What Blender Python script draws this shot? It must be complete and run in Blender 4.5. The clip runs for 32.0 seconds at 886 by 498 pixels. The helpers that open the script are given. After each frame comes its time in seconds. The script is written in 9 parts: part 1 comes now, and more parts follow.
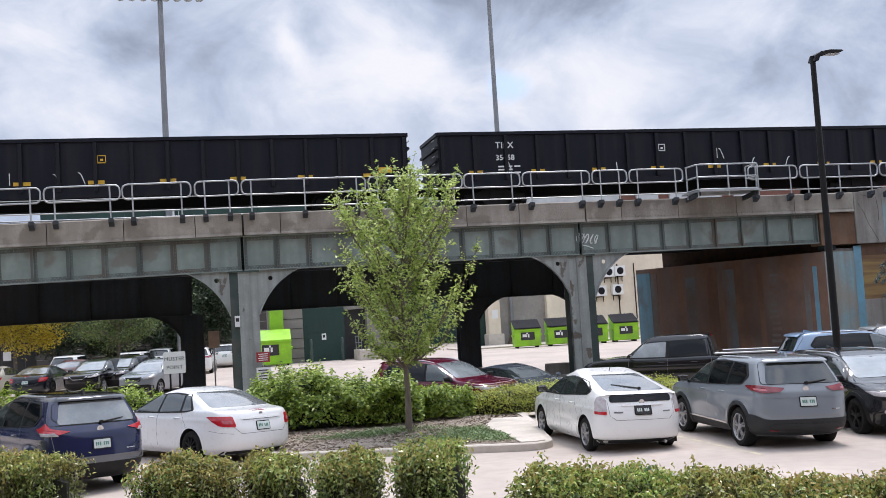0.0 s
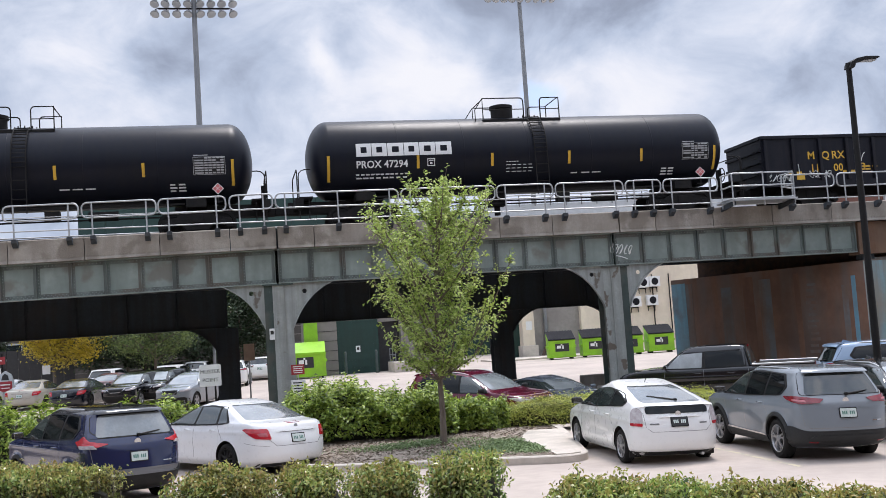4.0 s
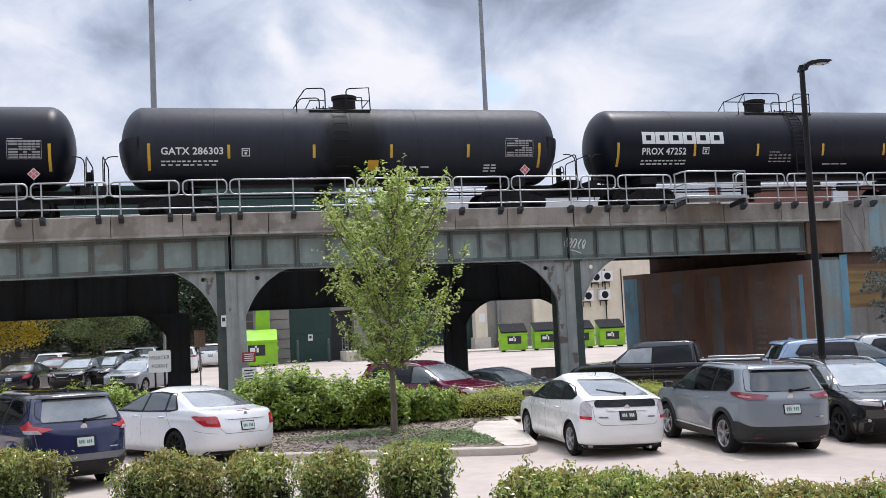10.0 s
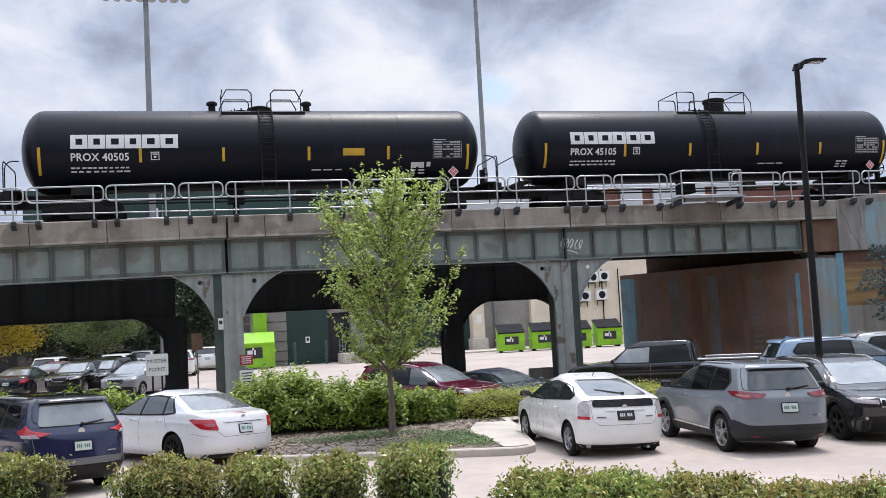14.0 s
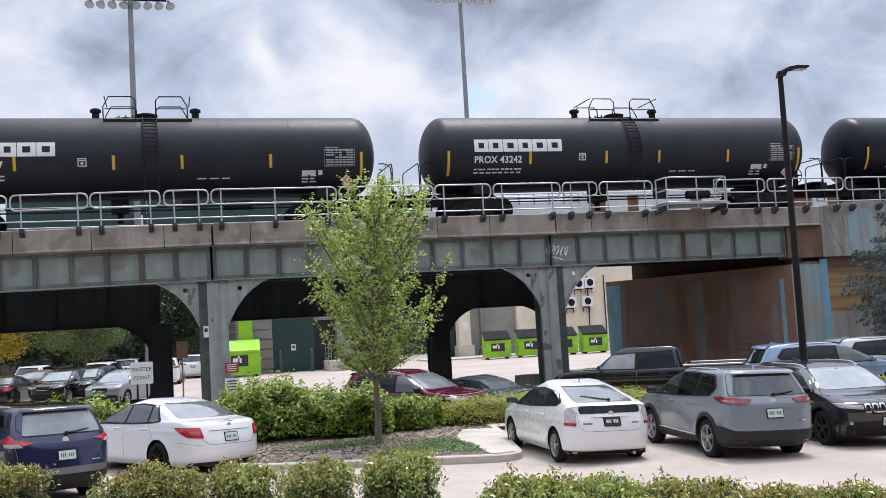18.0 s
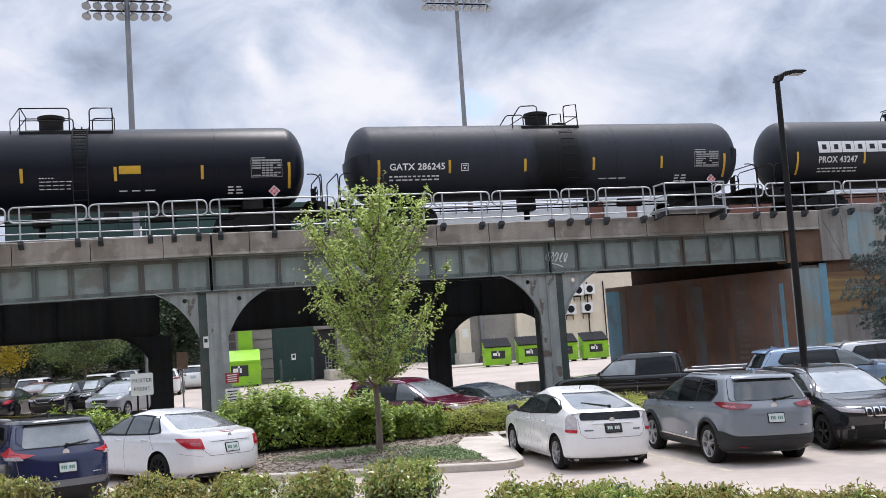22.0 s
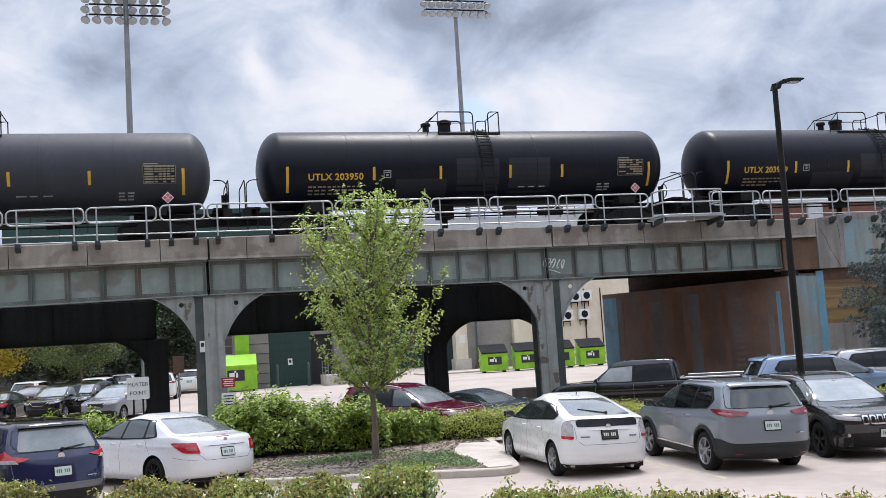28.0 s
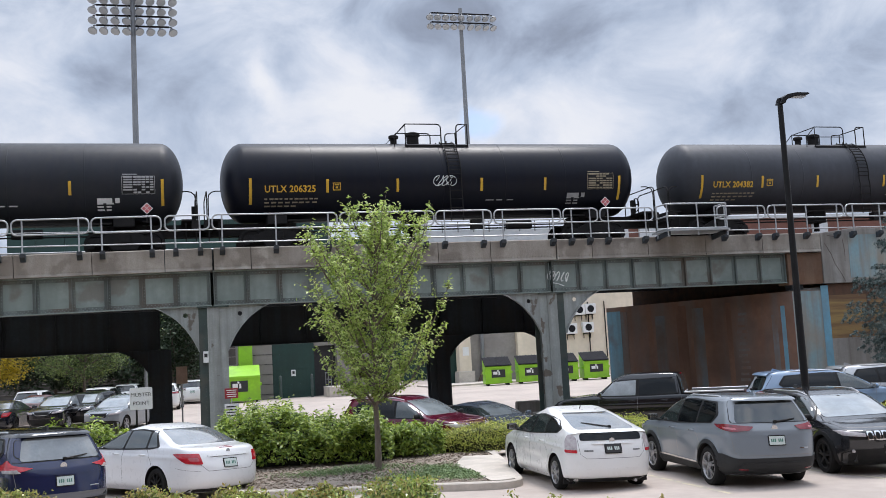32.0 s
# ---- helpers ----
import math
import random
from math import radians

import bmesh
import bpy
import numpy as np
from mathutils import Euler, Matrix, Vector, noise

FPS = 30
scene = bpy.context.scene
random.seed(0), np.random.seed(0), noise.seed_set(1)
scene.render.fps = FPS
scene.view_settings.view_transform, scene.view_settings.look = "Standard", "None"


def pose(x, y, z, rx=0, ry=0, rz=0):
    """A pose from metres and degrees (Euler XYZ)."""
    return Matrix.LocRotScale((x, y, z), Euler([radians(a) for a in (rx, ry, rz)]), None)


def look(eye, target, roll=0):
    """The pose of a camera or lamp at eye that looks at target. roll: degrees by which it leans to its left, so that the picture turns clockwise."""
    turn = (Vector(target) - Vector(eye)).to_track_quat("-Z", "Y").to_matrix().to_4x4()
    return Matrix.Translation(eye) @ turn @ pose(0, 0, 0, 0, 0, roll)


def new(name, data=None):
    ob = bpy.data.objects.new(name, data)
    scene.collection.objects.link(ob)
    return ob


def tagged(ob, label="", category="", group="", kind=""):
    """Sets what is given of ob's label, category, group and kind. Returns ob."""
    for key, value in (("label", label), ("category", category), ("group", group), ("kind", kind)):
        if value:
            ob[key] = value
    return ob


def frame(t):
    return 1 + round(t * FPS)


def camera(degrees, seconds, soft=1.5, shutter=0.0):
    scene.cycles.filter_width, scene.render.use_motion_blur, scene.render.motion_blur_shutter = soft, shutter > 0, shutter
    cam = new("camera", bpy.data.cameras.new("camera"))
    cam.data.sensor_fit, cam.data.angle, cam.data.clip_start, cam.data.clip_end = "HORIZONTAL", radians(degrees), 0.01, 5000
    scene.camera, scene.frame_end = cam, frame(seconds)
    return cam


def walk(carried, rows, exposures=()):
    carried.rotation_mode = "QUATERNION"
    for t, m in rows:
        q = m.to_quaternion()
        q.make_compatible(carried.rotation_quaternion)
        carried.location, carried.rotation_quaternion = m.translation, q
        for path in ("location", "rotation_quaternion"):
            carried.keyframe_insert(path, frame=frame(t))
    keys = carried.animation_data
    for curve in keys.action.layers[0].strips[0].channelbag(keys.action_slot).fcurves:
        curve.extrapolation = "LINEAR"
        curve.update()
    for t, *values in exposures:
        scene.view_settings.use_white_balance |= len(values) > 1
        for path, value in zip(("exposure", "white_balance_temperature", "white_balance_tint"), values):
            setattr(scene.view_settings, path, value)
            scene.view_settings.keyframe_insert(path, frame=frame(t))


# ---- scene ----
# ================= camera: hand-held, standing still =================
EYE = (0.0, 0.0, 2.7)
cam = camera(47.56, 32.0, soft=0.85)
TURNS = [
    (0, 93.823, 3.474, -13.474),
    (0.5, 93.244, 3.474, -13.137),
    (1, 92.973, 3.457, -12.406),
    (1.5, 93.035, 3.425, -11.660),
    (2, 93.370, 3.489, -11.089),
    (2.5, 93.734, 3.625, -10.825),
    (3, 94.046, 3.811, -10.895),
    (3.5, 94.334, 3.859, -11.198),
    (5.5, 95.175, 3.328, -12.717),
    (6, 95.217, 3.230, -13.191),
    (6.5, 95.214, 3.140, -13.537),
    (7, 95.108, 2.942, -13.770),
    (7.5, 94.866, 2.720, -13.809),
    (8, 94.507, 2.458, -13.724),
    (8.5, 94.100, 2.355, -13.655),
    (9, 93.869, 2.355, -13.736),
    (9.5, 93.814, 2.469, -13.964),
    (10, 93.938, 2.641, -14.218),
    (10.5, 94.109, 2.746, -14.384),
    (11, 94.249, 2.720, -14.424),
    (11.5, 94.352, 2.680, -14.340),
    (12, 94.431, 2.676, -14.241),
    (12.5, 94.454, 2.799, -14.164),
    (13, 94.402, 2.937, -14.158),
    (13.5, 94.209, 3.058, -14.230),
    (14, 93.997, 3.077, -14.374),
    (14.5, 93.808, 3.004, -14.509),
    (16.5, 94.038, 3.117, -14.887),
    (17, 94.171, 3.234, -14.991),
    (17.5, 94.265, 3.262, -15.088),
    (18, 94.349, 3.272, -15.164),
    (18.5, 94.407, 3.282, -15.230),
    (19, 94.487, 3.349, -15.272),
    (19.5, 94.577, 3.464, -15.302),
    (20, 94.696, 3.577, -15.318),
    (20.5, 94.817, 3.675, -15.292),
    (21, 94.887, 3.753, -15.238),
    (21.5, 94.882, 3.846, -15.183),
    (22, 94.801, 3.867, -15.162),
    (22.5, 94.649, 3.831, -15.201),
    (23, 94.492, 3.788, -15.253),
    (23.5, 94.346, 3.711, -15.290),
    (24, 94.233, 3.627, -15.301),
    (24.5, 94.202, 3.584, -15.305),
    (25, 94.241, 3.600, -15.272),
    (25.5, 94.370, 3.610, -15.256),
    (27.5, 94.960, 3.586, -15.303),
    (28, 95.108, 3.539, -15.344),
    (28.5, 95.275, 3.460, -15.369),
    (29, 95.395, 3.399, -15.383),
    (29.5, 95.468, 3.329, -15.389),
    (30, 95.482, 3.288, -15.389),
    (30.5, 95.491, 3.245, -15.355),
    (31, 95.505, 3.200, -15.328),
    (31.5, 95.613, 3.163, -15.299),
    (32, 95.814, 3.127, -15.141)
]
walk(cam, [(t, pose(*EYE, rx, ry, rz)) for t, rx, ry, rz in TURNS], exposures=[(0.0, 0.0, 6300.0, 14.0), (25.0, 0.0, 6300.0, 14.0), (28.0, -0.02, 6280.0, 13.0), (32.0, -0.1, 6250.0, 12.0)])

# ================= sky and sun =================
SUN_FROM = Vector((0.22, 0.28, 0.93)).normalized()


def make_world():
    w = bpy.data.worlds.new("sky")
    scene.world = w
    w.use_nodes = True
    nt = w.node_tree
    nt.nodes.clear()
    N, L = nt.nodes.new, nt.links.new

    def math_node(op, a, b=None, clamp=False):
        n = N("ShaderNodeMath")
        n.operation, n.use_clamp = op, clamp
        for i, v in enumerate((a, b)):
            if v is None:
                continue
            if isinstance(v, (int, float)):
                n.inputs[i].default_value = v
            else:
                L(v, n.inputs[i])
        return n.outputs[0]

    out, bg = N("ShaderNodeOutputWorld"), N("ShaderNodeBackground")
    sky = N("ShaderNodeTexSky")
    sky.sky_type, sky.sun_disc = "NISHITA", False
    sky.sun_elevation = math.asin(SUN_FROM.z)
    sky.sun_rotation = math.atan2(SUN_FROM.x, SUN_FROM.y)
    tc = N("ShaderNodeTexCoord")
    mp = N("ShaderNodeMapping")
    mp.inputs["Scale"].default_value = (1.0, 1.0, 1.5)
    mp.inputs["Location"].default_value = (0.35, 0.1, 0.2)
    L(tc.outputs["Generated"], mp.inputs["Vector"])

    def cloud(scale, detail, rough, lac=2.0, dist=0.0):
        n = N("ShaderNodeTexNoise")
        n.inputs["Scale"].default_value, n.inputs["Detail"].default_value = scale, detail
        n.inputs["Roughness"].default_value, n.inputs["Distortion"].default_value = rough, dist
        L(mp.outputs["Vector"], n.inputs["Vector"])
        return n.outputs[0]

    big, fine = cloud(3.2, 3, 0.5, dist=0.3), cloud(9.0, 10, 0.58, dist=0.5)
    mid = cloud(5.2, 6, 0.55, dist=0.4)
    # cloud banks: a direction, its reach, and how much darker or brighter the bank is
    banks = [((0.309, 0.901, 0.304), 0.16, -0.22), ((0.247, 0.924, 0.293), 0.1, -0.16), ((0.381, 0.879, 0.287), 0.12, -0.16), ((0.468, 0.840, 0.276), 0.13, -0.12), ((0.534, 0.801, 0.270), 0.1, -0.05), ((0.604, 0.758, 0.247), 0.14, -0.05),
             ((-0.013, 0.962, 0.273), 0.13, -0.13), ((0.043, 0.968, 0.248), 0.09, -0.10), ((-0.078, 0.959, 0.272), 0.1, -0.06), ((0.118, 0.952, 0.283), 0.04, -0.12), ((0.086, 0.952, 0.293), 0.045, 0.22), ((0.101, 0.959, 0.265), 0.04, 0.25),
             ((0.142, 0.950, 0.277), 0.04, 0.15), ((0.182, 0.953, 0.244), 0.1, 0.15), ((0.172, 0.940, 0.296), 0.08, 0.05), ((0.331, 0.908, 0.255), 0.09, 0.20), ((0.422, 0.871, 0.251), 0.09, 0.22), ((0.501, 0.829, 0.248), 0.08, 0.22),
             ((0.536, 0.806, 0.253), 0.04, 0.12), ((0.481, 0.853, 0.203), 0.12, -0.04), ((0.588, 0.786, 0.191), 0.12, -0.05), ((-0.110, 0.970, 0.216), 0.12, 0.14), ((0.225, 0.949, 0.221), 0.08, 0.14), ((0.383, 0.899, 0.214), 0.08, 0.10),
             ((-0.114, 0.946, 0.304), 0.08, 0.08)]
    warp = N("ShaderNodeVectorMath")
    warp.operation = "MULTIPLY_ADD"
    wn = N("ShaderNodeTexNoise")
    wn.inputs["Scale"].default_value, wn.inputs["Detail"].default_value = 7.0, 6
    L(tc.outputs["Generated"], wn.inputs["Vector"])
    L(wn.outputs["Color"], warp.inputs[0])
    warp.inputs[1].default_value = (0.16, 0.16, 0.13)
    L(tc.outputs["Generated"], warp.inputs[2])
    total = None
    for way, reach, gain in banks:
        d = N("ShaderNodeVectorMath")
        d.operation = "DISTANCE"
        L(warp.outputs[0], d.inputs[0])
        v = Vector(way).normalized() + Vector((0.08, 0.08, 0.065))
        d.inputs[1].default_value = v
        r = N("ShaderNodeMapRange")
        r.interpolation_type = "SMOOTHSTEP"
        r.inputs["From Min"].default_value, r.inputs["From Max"].default_value = reach, 0.0
        r.inputs["To Min"].default_value, r.inputs["To Max"].default_value = 0.0, gain
        L(d.outputs["Value"], r.inputs["Value"])
        total = r.outputs[0] if total is None else math_node("ADD", total, r.outputs[0])
    a = math_node("ADD", math_node("MULTIPLY", big, 0.20), -0.15)
    b = math_node("MULTIPLY", mid, 0.55)
    c = math_node("MULTIPLY", fine, 0.82)
    s = math_node("ADD", math_node("ADD", a, b), math_node("ADD", c, total))
    ramp = N("ShaderNodeValToRGB")
    el = ramp.color_ramp.elements
    el[0].position, el[0].color = 0.05, (0.20, 0.23, 0.28, 1)
    el[1].position, el[1].color = 0.90, (0.95, 0.96, 0.98, 1)
    for p, col in ((0.22, (0.27, 0.305, 0.37, 1)), (0.36, (0.355, 0.41, 0.515, 1)), (0.52, (0.52, 0.60, 0.73, 1)), (0.66, (0.70, 0.765, 0.87, 1)), (0.78, (0.86, 0.89, 0.95, 1))):
        e = el.new(p)
        e.color = col
    L(s, ramp.inputs["Fac"])
    # one ragged blue hole between the clouds
    gap = N("ShaderNodeVectorMath")
    gap.operation = "DISTANCE"
    L(warp.outputs[0], gap.inputs[0])
    gap.inputs[1].default_value = Vector((0.305, 0.925, 0.226)) + Vector((0.08, 0.08, 0.065))
    hole = N("ShaderNodeMapRange")
    hole.interpolation_type = "SMOOTHSTEP"
    hole.inputs["From Min"].default_value, hole.inputs["From Max"].default_value = 0.030, 0.008
    L(gap.outputs["Value"], hole.inputs["Value"])
    blue = N("ShaderNodeMix")
    blue.data_type = "RGBA"
    sc = N("ShaderNodeVectorMath")
    sc.operation = "MULTIPLY_ADD"
    L(sky.outputs["Color"], sc.inputs[0])
    sc.inputs[1].default_value = (0.09, 0.09, 0.09)
    sc.inputs[2].default_value = (0.36, 0.47, 0.66)
    L(math_node("MULTIPLY", hole.outputs[0], 0.75), blue.inputs["Factor"])
    L(ramp.outputs["Color"], blue.inputs[6])
    L(sc.outputs[0], blue.inputs[7])
    # an overcast sky is brighter towards the zenith
    sep = N("ShaderNodeSeparateXYZ")
    L(tc.outputs["Generated"], sep.inputs[0])
    up = N("ShaderNodeMapRange")
    up.interpolation_type = "SMOOTHSTEP"
    up.inputs["From Min"].default_value, up.inputs["From Max"].default_value = 0.35, 0.75
    up.inputs["To Min"].default_value, up.inputs["To Max"].default_value = 1.0, 2.3
    L(sep.outputs["Z"], up.inputs["Value"])
    mul = N("ShaderNodeVectorMath")
    mul.operation = "SCALE"
    L(blue.outputs[2], mul.inputs[0])
    L(up.outputs[0], mul.inputs["Scale"])
    L(mul.outputs[0], bg.inputs["Color"])
    bg.inputs["Strength"].default_value = 0.96
    L(bg.outputs[0], out.inputs[0])


make_world()
sun_data = bpy.data.lights.new("sun", "SUN")
sun_data.energy, sun_data.angle, sun_data.color = 3.0, radians(18), (1.0, 0.95, 0.89)
sun = new("sun", sun_data)
sun.matrix_world = look(SUN_FROM * 100, (0, 0, 0))


# ================= materials =================
def mat(name, c1, c2=None, scale=3.0, rough=0.6, metal=0.0, bump=0.0, bscale=40.0, stretch=(1, 1, 1), coat=0.0, rvar=0.1,
        island=None, objvar=0.0, streak=None, streak_amt=0.0, streak_scale=2.6, dirt=None, dirt_amt=0.0, edge=(0.48, 0.66), mottle=0.45, spec=0.5, trans=0.0, patchy=0.25):
    """A procedural surface: two tones at two scales, roughness that varies, fine relief, vertical streaks, dirt, island tones."""
    m = bpy.data.materials.new(name)
    m.use_nodes = True
    nt = m.node_tree
    N, L = nt.nodes.new, nt.links.new
    p = nt.nodes["Principled BSDF"]
    c2 = c2 or tuple(v * 0.8 for v in c1)
    tc = N("ShaderNodeTexCoord")
    mp = N("ShaderNodeMapping")
    mp.inputs["Scale"].default_value = stretch
    L(tc.outputs["Object"], mp.inputs["Vector"])

    def noise_node(sc, detail=5.0, vec=None):
        n = N("ShaderNodeTexNoise")
        n.inputs["Scale"].default_value, n.inputs["Detail"].default_value = sc, detail
        L(vec or mp.outputs["Vector"], n.inputs["Vector"])
        return n.outputs[0]

    def mix(fac, a, b, gain=1.0, lo=0.35, hi=0.65):
        r = N("ShaderNodeMapRange")
        r.inputs["From Min"].default_value, r.inputs["From Max"].default_value = lo, hi
        r.inputs["To Max"].default_value = gain
        L(fac, r.inputs["Value"])
        x = N("ShaderNodeMix")
        x.data_type = "RGBA"
        L(r.outputs[0], x.inputs["Factor"])
        for i, v in ((6, a), (7, b)):
            if isinstance(v, tuple):
                x.inputs[i].default_value = (*v[:3], 1)
            else:
                L(v, x.inputs[i])
        return x.outputs[2]

    n1, n2 = noise_node(scale), noise_node(scale * 7.3, 4)
    col = mix(n1, c1, c2)
    col = mix(n2, col, tuple(0.5 * (a + b) * 0.82 for a, b in zip(c1, c2)), mottle)
    if island:
        g = N("ShaderNodeNewGeometry")
        ramp = N("ShaderNodeValToRGB")
        ramp.color_ramp.interpolation = "LINEAR"
        el = ramp.color_ramp.elements
        el[0].color, el[1].color = (*island[0], 1), (*island[-1], 1)
        for i, tone in enumerate(island[1:-1]):
            e = el.new((i + 1) / (len(island) - 1))
            e.color = (*tone, 1)
        L(g.outputs["Random Per Island"], ramp.inputs["Fac"])
        col = mix(n1, ramp.outputs["Color"], c2, patchy)
    if streak:
        ms = N("ShaderNodeMapping")
        ms.inputs["Scale"].default_value = (streak_scale, streak_scale, 0.16)
        L(tc.outputs["Object"], ms.inputs["Vector"])
        col = mix(noise_node(1.6, 6, ms.outputs["Vector"]), col, streak, streak_amt, 0.42, 0.66)
    if dirt:
        col = mix(noise_node(scale * 0.6, 8), col, dirt, dirt_amt, *edge)
    if objvar:
        oi = N("ShaderNodeObjectInfo")
        hs = N("ShaderNodeHueSaturation")
        r = N("ShaderNodeMapRange")
        r.inputs["To Min"].default_value, r.inputs["To Max"].default_value = 1 - objvar, 1 + objvar
        L(oi.outputs["Random"], r.inputs["Value"])
        L(r.outputs[0], hs.inputs["Value"])
        L(col, hs.inputs["Color"])
        col = hs.outputs[0]
    L(col, p.inputs["Base Color"])
    r = N("ShaderNodeMapRange")
    r.inputs["To Min"].default_value, r.inputs["To Max"].default_value = max(0.02, rough - rvar), min(1, rough + rvar)
    L(n2, r.inputs["Value"])
    L(r.outputs[0], p.inputs["Roughness"])
    p.inputs["Metallic"].default_value = metal
    p.inputs["Specular IOR Level"].default_value = spec
    p.inputs["Coat Weight"].default_value = coat
    p.inputs["Coat Roughness"].default_value = 0.06
    if trans:
        p.inputs["Subsurface Weight"].default_value = 0.0
        tr, ms2 = N("ShaderNodeBsdfTranslucent"), N("ShaderNodeMixShader")
        L(col, tr.inputs["Color"])
        ms2.inputs[0].default_value = trans
        L(p.outputs[0], ms2.inputs[1])
        L(tr.outputs[0], ms2.inputs[2])
        L(ms2.outputs[0], nt.nodes["Material Output"].inputs[0])
    if bump:
        b = N("ShaderNodeBump")
        b.inputs["Strength"].default_value, b.inputs["Distance"].default_value = bump, 0.02
        L(noise_node(bscale, 6), b.inputs["Height"])
        L(b.outputs[0], p.inputs["Normal"])
    return m


def glass(name, tint, rough=0.03):
    """Dark vehicle glazing: a smooth coated dark surface."""
    m = mat(name, tint, tuple(v * 0.7 for v in tint), rough=rough, rvar=0.015, spec=0.8, coat=0.3)
    return m


LOT = mat("concrete_lot", (0.47, 0.40, 0.35), (0.40, 0.342, 0.30), 0.5, 0.85, bump=0.25, bscale=30, dirt=(0.30, 0.255, 0.225), dirt_amt=0.5)
KERB = mat("kerb_concrete", (0.58, 0.52, 0.455), (0.48, 0.43, 0.375), 2.0, 0.85, bump=0.3, bscale=35, dirt=(0.25, 0.23, 0.2), dirt_amt=0.4)
MULCH = mat("mulch", (0.24, 0.195, 0.155), (0.34, 0.285, 0.235), 9.0, 0.95, bump=0.9, bscale=18)
CHIP = mat("wood_chip", (0.3, 0.26, 0.22), (0.2, 0.17, 0.14), 4.0, 0.9, island=[(0.15, 0.115, 0.085), (0.30, 0.25, 0.2), (0.46, 0.40, 0.34), (0.24, 0.175, 0.13)])
COVER = mat("ground_cover", (0.09, 0.15, 0.07), (0.14, 0.2, 0.1), 6, 0.7, island=[(0.10, 0.15, 0.065), (0.18, 0.26, 0.11), (0.27, 0.36, 0.16)], trans=0.2)
LINE = mat("line_paint", (0.62, 0.55, 0.36), (0.45, 0.41, 0.32), 4, 0.8, dirt=(0.36, 0.33, 0.29), dirt_amt=0.9)
CONC = mat("parapet_concrete", (0.375, 0.342, 0.298), (0.28, 0.252, 0.217), 1.5, 0.9, bump=0.5, bscale=22, streak=(0.19, 0.16, 0.135), streak_amt=0.5, streak_scale=1.7, objvar=0.10, dirt=(0.17, 0.145, 0.12), dirt_amt=0.7, edge=(0.54, 0.60))
STAINED_CONC = mat("rust_stained_concrete", (0.21, 0.115, 0.065), (0.14, 0.075, 0.045), 0.9, 0.9, bump=0.4, bscale=14, streak=(0.27, 0.19, 0.13), streak_amt=0.6, streak_scale=1.4, dirt=(0.09, 0.06, 0.045), dirt_amt=0.5)
OLD_CONC = mat("abutment_concrete", (0.36, 0.34, 0.31), (0.27, 0.255, 0.235), 0.8, 0.9, bump=0.4, bscale=14, streak=(0.17, 0.15, 0.13), streak_amt=0.7)
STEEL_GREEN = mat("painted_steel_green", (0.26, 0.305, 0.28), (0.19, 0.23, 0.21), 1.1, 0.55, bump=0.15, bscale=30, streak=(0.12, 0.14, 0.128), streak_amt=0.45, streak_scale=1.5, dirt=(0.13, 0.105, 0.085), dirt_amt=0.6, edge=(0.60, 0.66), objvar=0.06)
# stiffeners and flange angles: a darker green than the web
STEEL_EDGE = mat("darker_green_steel", (0.165, 0.195, 0.18), (0.115, 0.14, 0.128), 1.4, 0.6, bump=0.15, bscale=30, streak=(0.06, 0.062, 0.058), streak_amt=0.7, dirt=(0.12, 0.085, 0.062), dirt_amt=0.7)
# steel of the rear and underside: shade below the deck darkens its colour
STEEL_DARK = mat("weathered_shaded_steel_dark", (0.042, 0.056, 0.068), (0.030, 0.039, 0.048), 1.2, 0.7, bump=0.15, bscale=25, streak=(0.026, 0.028, 0.030), streak_amt=0.7, dirt=(0.06, 0.046, 0.04), dirt_amt=0.4)
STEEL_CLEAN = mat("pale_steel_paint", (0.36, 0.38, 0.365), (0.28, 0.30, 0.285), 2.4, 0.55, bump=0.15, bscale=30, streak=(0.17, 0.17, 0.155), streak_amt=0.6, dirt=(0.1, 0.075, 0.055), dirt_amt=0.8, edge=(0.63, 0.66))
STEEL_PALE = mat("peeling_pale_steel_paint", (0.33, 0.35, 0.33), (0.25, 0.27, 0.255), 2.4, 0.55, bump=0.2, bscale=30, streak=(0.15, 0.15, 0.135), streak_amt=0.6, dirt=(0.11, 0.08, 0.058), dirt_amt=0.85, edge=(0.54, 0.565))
COL_GREEN = mat("dark_green_column_tone", (0.05, 0.075, 0.068), (0.035, 0.05, 0.046), 2, 0.5, dirt=(0.15, 0.12, 0.09), dirt_amt=0.35)
GALV = mat("galvanised_steel", (0.48, 0.49, 0.50), (0.40, 0.41, 0.42), 6, 0.42, 0.6, rvar=0.1)
RUST = mat("rusty_steel_shade_brown", (0.12, 0.07, 0.045), (0.06, 0.045, 0.04), 5, 0.85, bump=0.3, bscale=40)
BALLAST = mat("ballast", (0.2, 0.185, 0.17), (0.13, 0.12, 0.11), 9, 0.95, bump=1.0, bscale=14)
BLACK = mat("black_plastic", (0.010, 0.010, 0.011), (0.016, 0.016, 0.016), 6, 0.55, spec=0.25, bump=0.05, bscale=120)
RUBBER = mat("tyre_rubber", (0.012, 0.012, 0.012), (0.02, 0.019, 0.018), 8, 0.85, spec=0.2, bump=0.2, bscale=90)
ALLOY = mat("alloy", (0.42, 0.42, 0.43), (0.34, 0.34, 0.35), 6, 0.3, 0.6)
CHROME = mat("chrome", (0.65, 0.66, 0.67), (0.55, 0.56, 0.57), 6, 0.15, 1.0, rvar=0.05)
GLASS = mat("dark_privacy_glazing", (0.006, 0.008, 0.009), (0.005, 0.006, 0.007), 3, 0.04, rvar=0.015, spec=0.3)
GLASS_L = glass("tinted_glazing", (0.02, 0.028, 0.028))
